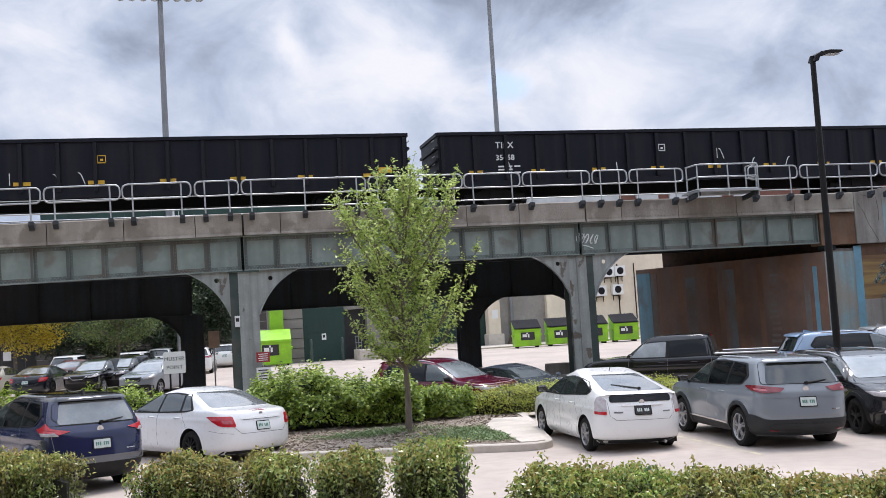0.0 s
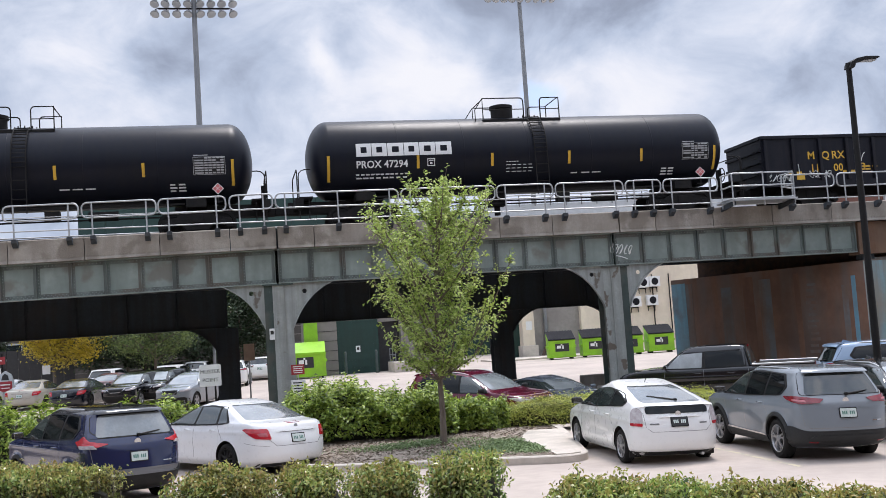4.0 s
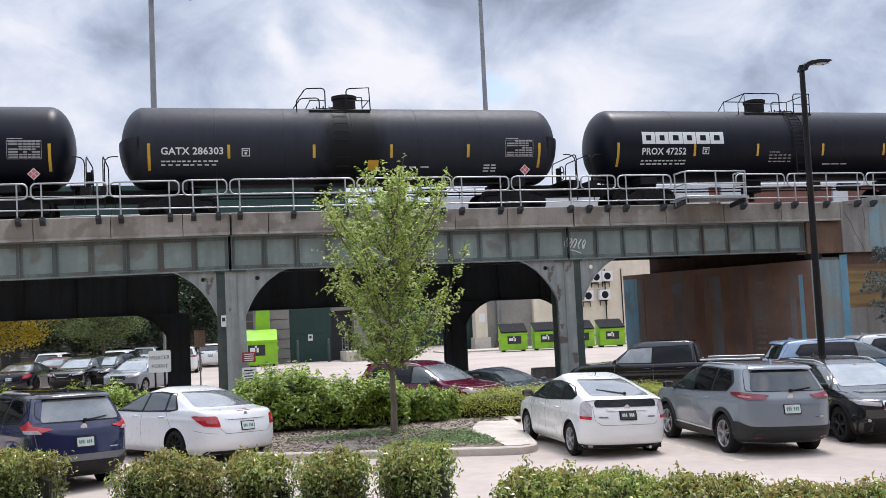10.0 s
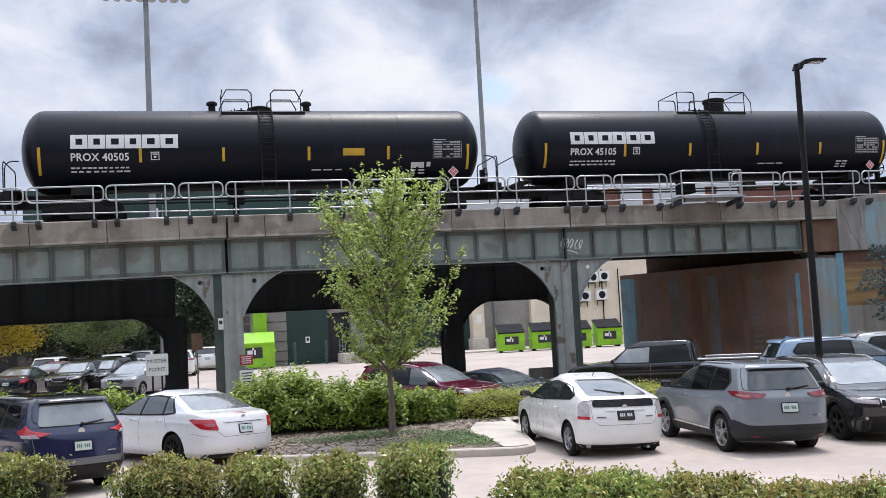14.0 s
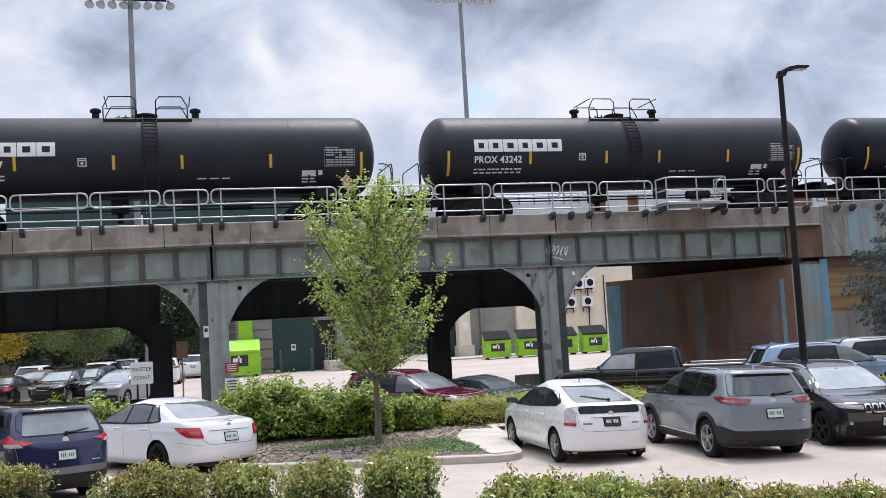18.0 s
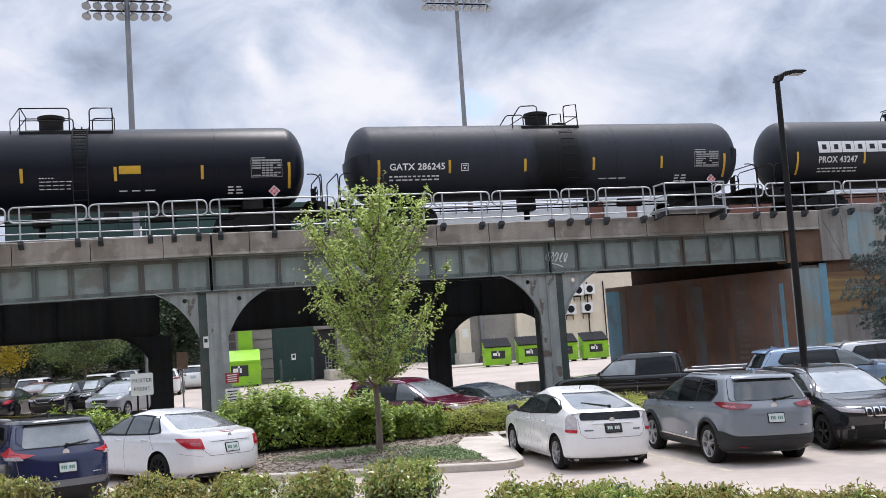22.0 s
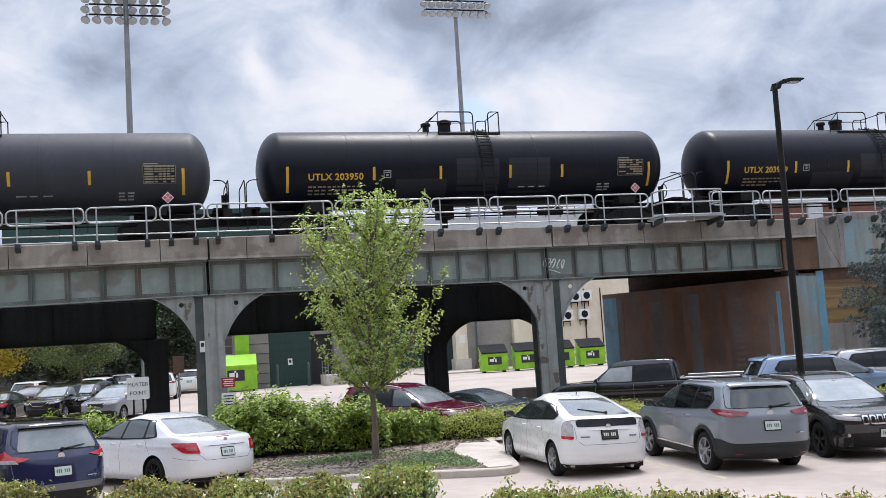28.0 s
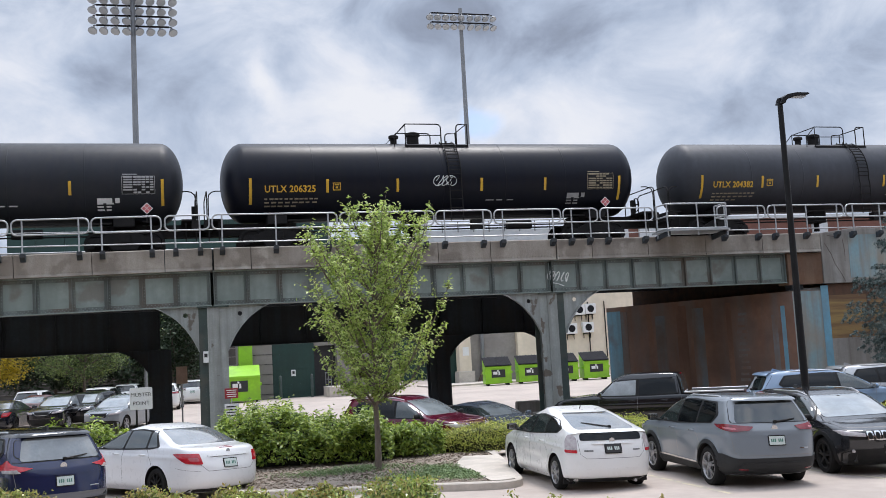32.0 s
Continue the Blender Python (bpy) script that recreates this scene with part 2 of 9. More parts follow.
# SCREEN and GLASS_REAR carry reflected sky and haze as a pale base colour
SCREEN = glass("sky_reflection_windscreen", (0.26, 0.29, 0.30), 0.12)
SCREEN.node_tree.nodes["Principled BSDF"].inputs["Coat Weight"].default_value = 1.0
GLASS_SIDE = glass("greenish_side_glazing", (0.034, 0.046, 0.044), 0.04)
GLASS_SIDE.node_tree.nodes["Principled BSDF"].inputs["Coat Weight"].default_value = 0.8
GLASS_REAR = glass("sky_reflection_rear_glazing", (0.17, 0.19, 0.20), 0.10)
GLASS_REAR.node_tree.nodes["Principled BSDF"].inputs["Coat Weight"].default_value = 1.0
WHITE = mat("white_paint", (0.78, 0.78, 0.77), (0.72, 0.72, 0.71), 3, 0.5)
YELLOW = mat("yellow_stripe", (0.72, 0.43, 0.03), (0.62, 0.36, 0.03), 3, 0.4, dirt=(0.35, 0.22, 0.05), dirt_amt=0.4)
PLACARD = mat("placard_red", (0.55, 0.09, 0.10), (0.62, 0.2, 0.2), 5, 0.45)
RED_DARK = mat("smoked_tail_lamp_red", (0.24, 0.010, 0.022), (0.13, 0.006, 0.012), 14, 0.12, coat=0.6)
RED_LAMP = mat("tail_lamp_red", (0.52, 0.018, 0.03), (0.36, 0.012, 0.02), 14, 0.12, coat=0.6)
PINK_LAMP = mat("pale_red_lamp", (0.5, 0.14, 0.16), (0.4, 0.1, 0.12), 14, 0.12, coat=0.6)
CLEAR_LAMP = mat("clear_lamp", (0.52, 0.49, 0.49), (0.36, 0.31, 0.32), 16, 0.12, coat=0.6)
AMBER = mat("amber_lamp", (0.65, 0.22, 0.03), (0.5, 0.16, 0.02), 14, 0.15, coat=0.5)
PLATE = mat("plate_white", (0.62, 0.68, 0.66), (0.5, 0.58, 0.54), 10, 0.4)
PLATE_INK = mat("plate_ink", (0.10, 0.24, 0.19), (0.07, 0.17, 0.14), 9, 0.5)
BARK = mat("bark", (0.19, 0.155, 0.125), (0.12, 0.095, 0.075), 6, 0.9, bump=0.8, bscale=30, stretch=(1, 1, 0.25))
TREE_LEAF = mat("tree_leaf", (0.1, 0.17, 0.05), (0.08, 0.14, 0.045), 5, 0.42, island=[(0.20, 0.29, 0.06), (0.36, 0.48, 0.10), (0.52, 0.63, 0.16), (0.68, 0.75, 0.32)], trans=0.5, rvar=0.12)
LOT_LEAF = mat("lot_tree_leaf", (0.07, 0.11, 0.05), (0.06, 0.09, 0.04), 5, 0.45, island=[(0.09, 0.14, 0.05), (0.18, 0.25, 0.075), (0.30, 0.38, 0.13)], trans=0.4, rvar=0.12)
BUSH_LEAF = mat("bush_leaf", (0.08, 0.17, 0.035), (0.07, 0.14, 0.03), 4, 0.4, island=[(0.07, 0.12, 0.02), (0.20, 0.30, 0.035), (0.35, 0.47, 0.06), (0.50, 0.60, 0.11)], trans=0.35, rvar=0.12)
BOX_LEAF = mat("box_hedge_leaf", (0.14, 0.18, 0.035), (0.1, 0.14, 0.03), 2.5, 0.4, island=[(0.20, 0.26, 0.035), (0.38, 0.45, 0.06), (0.55, 0.58, 0.085), (0.66, 0.63, 0.12)], trans=0.35)
# the palest leaf tone is a painted sparkle
HEDGE_LEAF = mat("hedge_leaf", (0.06, 0.10, 0.03), (0.17, 0.085, 0.045), 1.1, 0.24, island=[(0.035, 0.07, 0.022), (0.10, 0.19, 0.045), (0.27, 0.42, 0.10), (0.58, 0.70, 0.25), (0.10, 0.18, 0.045)], trans=0.3, patchy=0.55)
# tip leaves: bronze is their own, sunlight is put into the yellow-green
HEDGE_TIP = mat("sunlit_hedge_tip_leaf", (0.30, 0.38, 0.09), (0.36, 0.18, 0.08), 0.8, 0.26, island=[(0.22, 0.36, 0.06), (0.46, 0.58, 0.14), (0.50, 0.40, 0.14), (0.36, 0.50, 0.11)], trans=0.35, patchy=0.5)
# near-black colour of the solid cores that stand in for shade inside shrubs
CORE_SHADE = mat("shrub_inner_shade", (0.022, 0.022, 0.014), (0.012, 0.014, 0.008), 8, 0.95, bump=0.6, bscale=20)
SPRUCE_LEAF = mat("blue_spruce_needles", (0.06, 0.09, 0.085), (0.04, 0.065, 0.06), 4, 0.6, island=[(0.025, 0.042, 0.040), (0.07, 0.105, 0.10), (0.17, 0.23, 0.225)], trans=0.15)
GOLD_LEAF = mat("autumn_leaf", (0.5, 0.38, 0.05), (0.4, 0.32, 0.05), 1.0, 0.5, island=[(0.42, 0.36, 0.04), (0.7, 0.55, 0.05), (0.85, 0.70, 0.10)], trans=0.35)
DARK_LEAF = mat("dark_tree_leaf", (0.03, 0.055, 0.025), (0.02, 0.04, 0.018), 1.0, 0.5, island=[(0.015, 0.03, 0.013), (0.035, 0.06, 0.027), (0.06, 0.095, 0.04)], trans=0.2)
LIME = mat("lime_bin_paint", (0.29, 0.60, 0.02), (0.25, 0.52, 0.02), 1.5, 0.45, dirt=(0.16, 0.26, 0.04), dirt_amt=0.4)
LID = mat("bin_lid_plastic", (0.010, 0.010, 0.013), (0.018, 0.018, 0.022), 2, 0.8, spec=0.15)
DOOR_GREEN = mat("dark_green_metal", (0.012, 0.05, 0.04), (0.010, 0.038, 0.03), 0.8, 0.5, streak=(0.01, 0.03, 0.025), streak_amt=0.5)
STADIUM = mat("stadium_green_cladding", (0.02, 0.06, 0.05), (0.016, 0.045, 0.038), 0.3, 0.6)
BEIGE = mat("beige_render", (0.80, 0.70, 0.55), (0.72, 0.63, 0.5), 0.4, 0.9, bump=0.2, bscale=20, streak=(0.5, 0.44, 0.35), streak_amt=0.3, streak_scale=0.8)
GREY_BLOCK = mat("grey_blockwork", (0.30, 0.28, 0.255), (0.23, 0.21, 0.195), 0.6, 0.9, bump=0.3, bscale=6, objvar=0.1)
# limestone coloured darker for the deep shade behind the trees
STONE = mat("deep_shade_limestone", (0.125, 0.115, 0.105), (0.085, 0.078, 0.07), 0.5, 0.9, bump=0.3, bscale=5, objvar=0.12)
BRICK_RED = mat("red_brown_cladding", (0.17, 0.075, 0.055), (0.13, 0.06, 0.045), 0.5, 0.85)
PALE_GREY = mat("pale_grey_cladding", (0.5, 0.53, 0.55), (0.42, 0.45, 0.47), 0.4, 0.6)
POLE_BLACK = mat("black_pole_paint", (0.010, 0.010, 0.011), (0.014, 0.014, 0.014), 4, 0.45, spec=0.2)
POLE_GREY = mat("grey_mast_steel", (0.24, 0.25, 0.26), (0.19, 0.2, 0.21), 0.8, 0.5, 0.3)
BROWN_SIGN = mat("brown_sign_back", (0.5, 0.35, 0.26), (0.42, 0.29, 0.21), 4, 0.7)
SIGN_RED = mat("sign_red", (0.35, 0.03, 0.04), (0.28, 0.025, 0.03), 3, 0.5)
INK = mat("black_ink", (0.02, 0.02, 0.022), (0.03, 0.03, 0.03), 5, 0.6)
GRAFFITI = mat("white_graffiti", (0.8, 0.82, 0.8), (0.6, 0.62, 0.6), 8, 0.7)


def mural():
    """Abutment face: rust-brown wash with blue-grey bands and runs."""
    m = mat("mural_wall", (0.31, 0.17, 0.11), (0.22, 0.13, 0.09), 0.6, 0.75, bump=0.2, bscale=12, streak=(0.20, 0.20, 0.195), streak_amt=0.6, streak_scale=0.75, dirt=(0.12, 0.075, 0.055), dirt_amt=0.6)
    return m


MURAL = mural()
MURAL_BLUE = mat("mural_blue_paint", (0.20, 0.46, 0.62), (0.22, 0.40, 0.50), 1.2, 0.8, streak=(0.18, 0.24, 0.27), streak_amt=0.5, dirt=(0.19, 0.14, 0.105), dirt_amt=0.75)
MURAL_RUN = mat("mural_brown_run", (0.25, 0.14, 0.092), (0.20, 0.115, 0.08), 0.8, 0.8, streak=(0.30, 0.17, 0.11), streak_amt=0.75, streak_scale=1.2, dirt=(0.16, 0.10, 0.07), dirt_amt=0.5)
MURAL_DASH = mat("mural_worn_dash", (0.235, 0.235, 0.235), (0.21, 0.16, 0.13), 3.0, 0.85, dirt=(0.24, 0.14, 0.10), dirt_amt=0.8)
MURAL_SKY = mat("mural_stripe_blue", (0.17, 0.45, 0.62), (0.2, 0.42, 0.55), 1.2, 0.8, streak=(0.2, 0.3, 0.36), streak_amt=0.5, dirt=(0.2, 0.22, 0.22), dirt_amt=0.4)
MURAL_PALE = mat("mural_pale_blue_wash", (0.24, 0.40, 0.46), (0.34, 0.37, 0.34), 1.0, 0.85, streak=(0.26, 0.23, 0.19), streak_amt=0.7, dirt=(0.34, 0.28, 0.21), dirt_amt=0.6)
MURAL_TEAL = mat("mural_teal_run", (0.20, 0.255, 0.285), (0.215, 0.185, 0.165), 0.9, 0.85, streak=(0.25, 0.15, 0.10), streak_amt=0.8, streak_scale=1.4, dirt=(0.19, 0.125, 0.09), dirt_amt=0.7)
MURAL_GOLD = mat("mural_prairie_paint", (0.27, 0.165, 0.075), (0.15, 0.085, 0.05), 0.9, 0.85, stretch=(0.35, 0.35, 5.0), dirt=(0.42, 0.29, 0.10), dirt_amt=0.9)
MURAL_RUST = mat("mural_rust_band", (0.14, 0.07, 0.04), (0.10, 0.055, 0.036), 1.0, 0.85, streak=(0.08, 0.05, 0.035), streak_amt=0.6)


def paint(name, c, rough=0.28, metal=0.0, flake=0.97):
    return mat(name, c, tuple(v * flake for v in c), 1.2, rough, metal, coat=0.9, spec=0.3, rvar=0.03, mottle=0.1, dirt=tuple(v * 0.75 + 0.008 for v in c), dirt_amt=0.12)


TANK_BLACK = mat("tank_gloss_black", (0.005, 0.0065, 0.0135), (0.007, 0.0085, 0.0155), 0.7, 0.38, spec=0.20, rvar=0.07, streak=(0.010, 0.0105, 0.013), streak_amt=0.45, dirt=(0.010, 0.0105, 0.013), dirt_amt=0.4)
TANK_DULL = mat("tank_dull_black", (0.015, 0.017, 0.024), (0.021, 0.023, 0.030), 0.6, 0.50, spec=0.28, rvar=0.08, streak=(0.024, 0.024, 0.025), streak_amt=0.5, dirt=(0.014, 0.02, 0.021), dirt_amt=0.5)


def stained():
    """Dull black tank skin with spilled product run down from the hatch."""
    m = mat("tank_dull_black_stained", (0.024, 0.027, 0.036), (0.028, 0.031, 0.042), 0.6, 0.55, spec=0.26, rvar=0.08, streak=(0.020, 0.022, 0.028), streak_amt=0.5, dirt=(0.016, 0.018, 0.022), dirt_amt=0.4)
    nt = m.node_tree
    N, L = nt.nodes.new, nt.links.new
    p = nt.nodes["Principled BSDF"]
    tc, mp, nz = N("ShaderNodeTexCoord"), N("ShaderNodeMapping"), N("ShaderNodeTexNoise")
    mp.inputs["Scale"].default_value = (2.2, 2.2, 0.25)
    L(tc.outputs["Object"], mp.inputs["Vector"])
    L(mp.outputs["Vector"], nz.inputs["Vector"])
    nz.inputs["Scale"].default_value, nz.inputs["Detail"].default_value = 1.4, 6
    sep, ab, ad, rg, mx = N("ShaderNodeSeparateXYZ"), N("ShaderNodeMath"), N("ShaderNodeMath"), N("ShaderNodeMapRange"), N("ShaderNodeMix")
    L(tc.outputs["Object"], sep.inputs[0])
    ab.operation = "ABSOLUTE"
    L(sep.outputs["X"], ab.inputs[0])
    ad.operation = "MULTIPLY_ADD"
    L(nz.outputs[0], ad.inputs[0])
    ad.inputs[1].default_value = 1.6
    L(ab.outputs[0], ad.inputs[2])
    rg.inputs["From Min"].default_value, rg.inputs["From Max"].default_value = 2.3, 1.5
    L(ad.outputs[0], rg.inputs["Value"])
    mx.data_type = "RGBA"
    L(rg.outputs[0], mx.inputs["Factor"])
    L(p.inputs["Base Color"].links[0].from_socket, mx.inputs[6])
    mx.inputs[7].default_value = (0.004, 0.0045, 0.005, 1)
    L(mx.outputs[2], p.inputs["Base Color"])
    return m


TANK_STAINED = stained()
TANK_FADED = mat("tank_faded_black", (0.034, 0.037, 0.046), (0.044, 0.047, 0.058), 0.6, 0.54, spec=0.36, rvar=0.08, streak=(0.030, 0.032, 0.038), streak_amt=0.5, dirt=(0.024, 0.027, 0.030), dirt_amt=0.5)
GONDOLA = mat("gondola_black", (0.006, 0.007, 0.013), (0.009, 0.010, 0.016), 0.9, 0.5, spec=0.2, bump=0.1, bscale=12, streak=(0.022, 0.02, 0.022), streak_amt=0.4)
UNDER = mat("greasy_underframe", (0.012, 0.012, 0.012), (0.02, 0.018, 0.017), 3, 0.8, spec=0.2, bump=0.2, bscale=30)

# ================= mesh helpers =================
class Geo:
    """Collects vertices and faces of one mesh."""

    def __init__(self):
        self.v, self.f = [], []

    def add(self, verts, faces):
        k = len(self.v)
        self.v += [tuple(p) for p in verts]
        self.f += [tuple(i + k for i in fc) for fc in faces]
        return self

    def box(self, c, s, rz=0.0, taper=1.0, m=None):
        x, y, z = (0.5 * d for d in s)
        pts = [Vector((sx * x * (taper if sz > 0 else 1), sy * y * (taper if sz > 0 else 1), sz * z)) for sz in (-1, 1) for sx, sy in ((-1, -1), (1, -1), (1, 1), (-1, 1))]
        t = Matrix.Translation(c) @ Matrix.Rotation(rz, 4, "Z") if m is None else m
        return self.add([t @ p for p in pts], [(3, 2, 1, 0), (4, 5, 6, 7), (0, 1, 5, 4), (1, 2, 6, 5), (2, 3, 7, 6), (3, 0, 4, 7)])

    def bar(self, a, b, w, h):
        """A rectangular bar from a to b."""
        a, b = Vector(a), Vector(b)
        d = b - a
        m = Matrix.Translation((a + b) / 2) @ d.to_track_quat("X", "Z").to_matrix().to_4x4()
        return self.box((0, 0, 0), (d.length, w, h), m=m)

    def tube(self, pts, r, n=8, closed=False, caps=True):
        pts = [Vector(p) for p in pts]
        rs = r if isinstance(r, (list, tuple)) else [r] * len(pts)
        rings, k = [], len(pts)
        side = None
        for i, p in enumerate(pts):
            a = pts[(i - 1) % k] if (closed or i > 0) else p
            b = pts[(i + 1) % k] if (closed or i < k - 1) else p
            d = (b - a).normalized()
            if side is None:
                side = d.orthogonal().normalized()
            side = (side - d * side.dot(d)).normalized()
            up = d.cross(side)
            rings.append([p + rs[i] * (math.cos(2 * math.pi * j / n) * side + math.sin(2 * math.pi * j / n) * up) for j in range(n)])
        verts = [p for ring in rings for p in ring]
        faces = []
        for i in range(k if closed else k - 1):
            j = (i + 1) % k
            faces += [(i * n + q, i * n + (q + 1) % n, j * n + (q + 1) % n, j * n + q) for q in range(n)]
        if caps and not closed:
            faces += [tuple(range(n))[::-1], tuple(range((k - 1) * n, k * n))]
        return self.add(verts, faces)

    def spin(self, prof, axis="z", n=24, c=(0, 0, 0)):
        """A turned shape: prof is rows of (along, radius)."""
        verts = []
        for a, r in prof:
            for j in range(n):
                u, v = r * math.cos(2 * math.pi * j / n), r * math.sin(2 * math.pi * j / n)
                p = {"z": (u, v, a), "x": (a, u, v), "y": (v, a, u)}[axis]
                verts.append((p[0] + c[0], p[1] + c[1], p[2] + c[2]))
        faces = [(i * n + j, i * n + (j + 1) % n, (i + 1) * n + (j + 1) % n, (i + 1) * n + j) for i in range(len(prof) - 1) for j in range(n)]
        faces += [tuple(range(n))[::-1], tuple(range((len(prof) - 1) * n, len(prof) * n))]
        return self.add(verts, faces)

    def prism(self, poly, a, b, plane="xz"):
        """A flat outline (counter-clockwise) pushed from a to b across its plane."""
        put = {"xz": lambda p, d: (p[0], d, p[1]), "yz": lambda p, d: (d, p[0], p[1]), "xy": lambda p, d: (p[0], p[1], d)}[plane]
        k = len(poly)
        verts = [put(p, a) for p in poly] + [put(p, b) for p in poly]
        return self.add(verts, [tuple(range(k)), tuple(range(2 * k - 1, k - 1, -1))] + [(i, i + k, (i + 1) % k + k, (i + 1) % k) for i in range(k)])

    def mesh(self, name, material, smooth=False, bevel=0.0):
        me = bpy.data.meshes.new(name)
        me.from_pydata(self.v, [], self.f)
        if bevel or True:
            bm = bmesh.new()
            bm.from_mesh(me)
            if len(bm.verts) < 20000:
                bmesh.ops.recalc_face_normals(bm, faces=bm.faces)
            if bevel:
                bmesh.ops.bevel(bm, geom=bm.edges[:], offset=bevel, segments=2, affect="EDGES", profile=0.6, clamp_overlap=True)
            bm.to_mesh(me)
            bm.free()
        for poly in me.polygons:
            poly.use_smooth = bool(smooth)
        if smooth:
            me.set_sharp_from_angle(angle=radians(smooth if smooth > 1 else 40))
        me.materials.append(material)
        return me


CACHE = {}


def shared(key, make):
    if key not in CACHE:
        CACHE[key] = make()
    return CACHE[key]


def put(name, me, parent=None, m=None, label=""):
    ob = new(name, me)
    if parent is not None:
        ob.parent = parent
    if m is not None:
        ob.matrix_basis = m
    if label:
        ob["label"] = label
    return ob


def part(name, geo, material, parent=None, label="", smooth=False, bevel=0.0, m=None):
    return put(name, geo.mesh(name, material, smooth, bevel), parent, m, label)


def thing(name, label, category, group="", kind="", m=None):
    ob = new(name)
    ob.empty_display_size = 0.2
    if m is not None:
        ob.matrix_basis = m
    return tagged(ob, label, category, group, kind)


def lettering(text, size, bold=0.0, spacing=1.0, width=None):
    """A flat mesh of text in x and y, its left end at 0, its base line at 0."""
    cu = bpy.data.curves.new("lettering", "FONT")
    cu.body, cu.size, cu.offset, cu.space_character = text, size, bold, spacing
    cu.resolution_u = 3
    ob = bpy.data.objects.new("lettering", cu)
    scene.collection.objects.link(ob)
    bpy.context.view_layer.update()
    me = bpy.data.meshes.new_from_object(ob)
    bpy.data.objects.remove(ob)
    if width:
        xs = [v.co.x for v in me.vertices]
        k = width / (max(xs) - min(xs))
        for v in me.vertices:
            v.co.x *= k
    return me


def upright(me, material):
    """Turns flat lettering to stand in the xz plane and face -y."""
    for v in me.vertices:
        v.co = (v.co.x, 0.0, v.co.y)
    me.materials.clear()
    me.materials.append(material)
    return me


# ================= ground, lot, planting island =================
ground_geo = Geo()


def smooth01(a, b, v):
    t = min(1.0, max(0.0, (v - a) / (b - a)))
    return t * t * (3 - 2 * t)


def gz(y, x=0.0):
    """Height of the ground: the lane dips under the bridge, and the stalls fall away to the right."""
    return -0.5 * smooth01(24.5, 33.5, y) * (1 - smooth01(41, 58, y)) - 0.02 * min(6.0, max(0.0, x - 8.0)) * (1 - smooth01(21, 26, y))


gy = [-2500, 0, 20] + [21 + i for i in range(39)] + [80, 2500]
gx = (-2500, 8, 10, 12, 14, 2500)
ground_geo.add([(x, y, gz(y, x)) for y in gy for x in gx], [(6 * i + j, 6 * i + j + 1, 6 * i + j + 7, 6 * i + j + 6) for i in range(len(gy) - 1) for j in range(5)])
ground = part("ground", ground_geo, LOT)
tagged(ground, "pale worn concrete car park with dark tyre stains", "ground", kind="structure")

# painted stall lines beside the parked cars
for n, (x0, y0, x1, y1) in enumerate(((9.31, 19.0, 9.33, 15.9), (12.4, 18.3, 12.9, 15.4), (-3.9, 20.5, -4.9, 23.0))):
    g = Geo()
    d = Vector((x1 - x0, y1 - y0, 0)).normalized()
    s = Vector((-d.y, d.x, 0)) * 0.05
    a, b = Vector((x0, y0, gz(y0, x0) + 0.005)), Vector((x1, y1, gz(y1, x1) + 0.005))
    g.add([a - s, a + s, b + s, b - s], [(3, 2, 1, 0)])
    tagged(part("parking_line", g, LINE), "worn yellowish painted parking stall line on concrete", "line", "stall lines", "structure")


def rounded(poly, r, n=6):
    """A closed outline with its corners rounded."""
    out = []
    k = len(poly)
    for i in range(k):
        p0, p, p1 = (Vector(poly[(i + q) % k]) for q in (-1, 0, 1))
        a, b = (p0 - p).normalized(), (p1 - p).normalized()
        t = min(r, 0.45 * (p0 - p).length, 0.45 * (p1 - p).length)
        s, e = p + a * t, p + b * t
        for j in range(n + 1):
            u = j / n
            out.append(tuple((1 - u) ** 2 * s + 2 * u * (1 - u) * p + u * u * e))
    return out


def inset(poly, d):
    c = Vector((sum(p[0] for p in poly) / len(poly), sum(p[1] for p in poly) / len(poly)))
    out = []
    k = len(poly)
    for i in range(k):
        a, b = Vector(poly[i - 1]), Vector(poly[(i + 1) % k])
        t = (b - a).normalized()
        out.append(tuple(Vector(poly[i]) + Vector((-t.y, t.x)) * d))
    return out


ISLAND = rounded([(1.2, 20.75), (6.55, 18.55), (7.75, 23.9), (8.0, 27.6), (0.6, 27.9), (-0.2, 24.5)], 0.8)
island = thing("planting_island", "kerbed planting island with bark mulch and low ground cover", "planting island", kind="structure")
g = Geo()
inner = inset(ISLAND, 0.16)
k = len(ISLAND)
top = 0.15
g.add([(*p, 0) for p in ISLAND] + [(p[0] * 0.998 + inner[i][0] * 0.002, p[1] * 0.998 + inner[i][1] * 0.002, top - 0.02) for i, p in enumerate(ISLAND)]
      + [(0.85 * p[0] + 0.15 * inner[i][0], 0.85 * p[1] + 0.15 * inner[i][1], top) for i, p in enumerate(ISLAND)] + [(*p, top) for p in inner] + [(*p, 0.02) for p in inner],
      [(r * k + i, r * k + (i + 1) % k, (r + 1) * k + (i + 1) % k, (r + 1) * k + i) for r in range(4) for i in range(k)])
part("kerb", g, KERB, island, "pale concrete kerb", smooth=35)
g = Geo()
xs = [p[0] for p in inner]
ys = [p[1] for p in inner]


def inside(x, y, poly):
    hit = False
    for i in range(len(poly)):
        (x0, y0), (x1, y1) = poly[i - 1], poly[i]
        if (y0 > y) != (y1 > y) and x < (x1 - x0) * (y - y0) / (y1 - y0) + x0:
            hit = not hit
    return hit


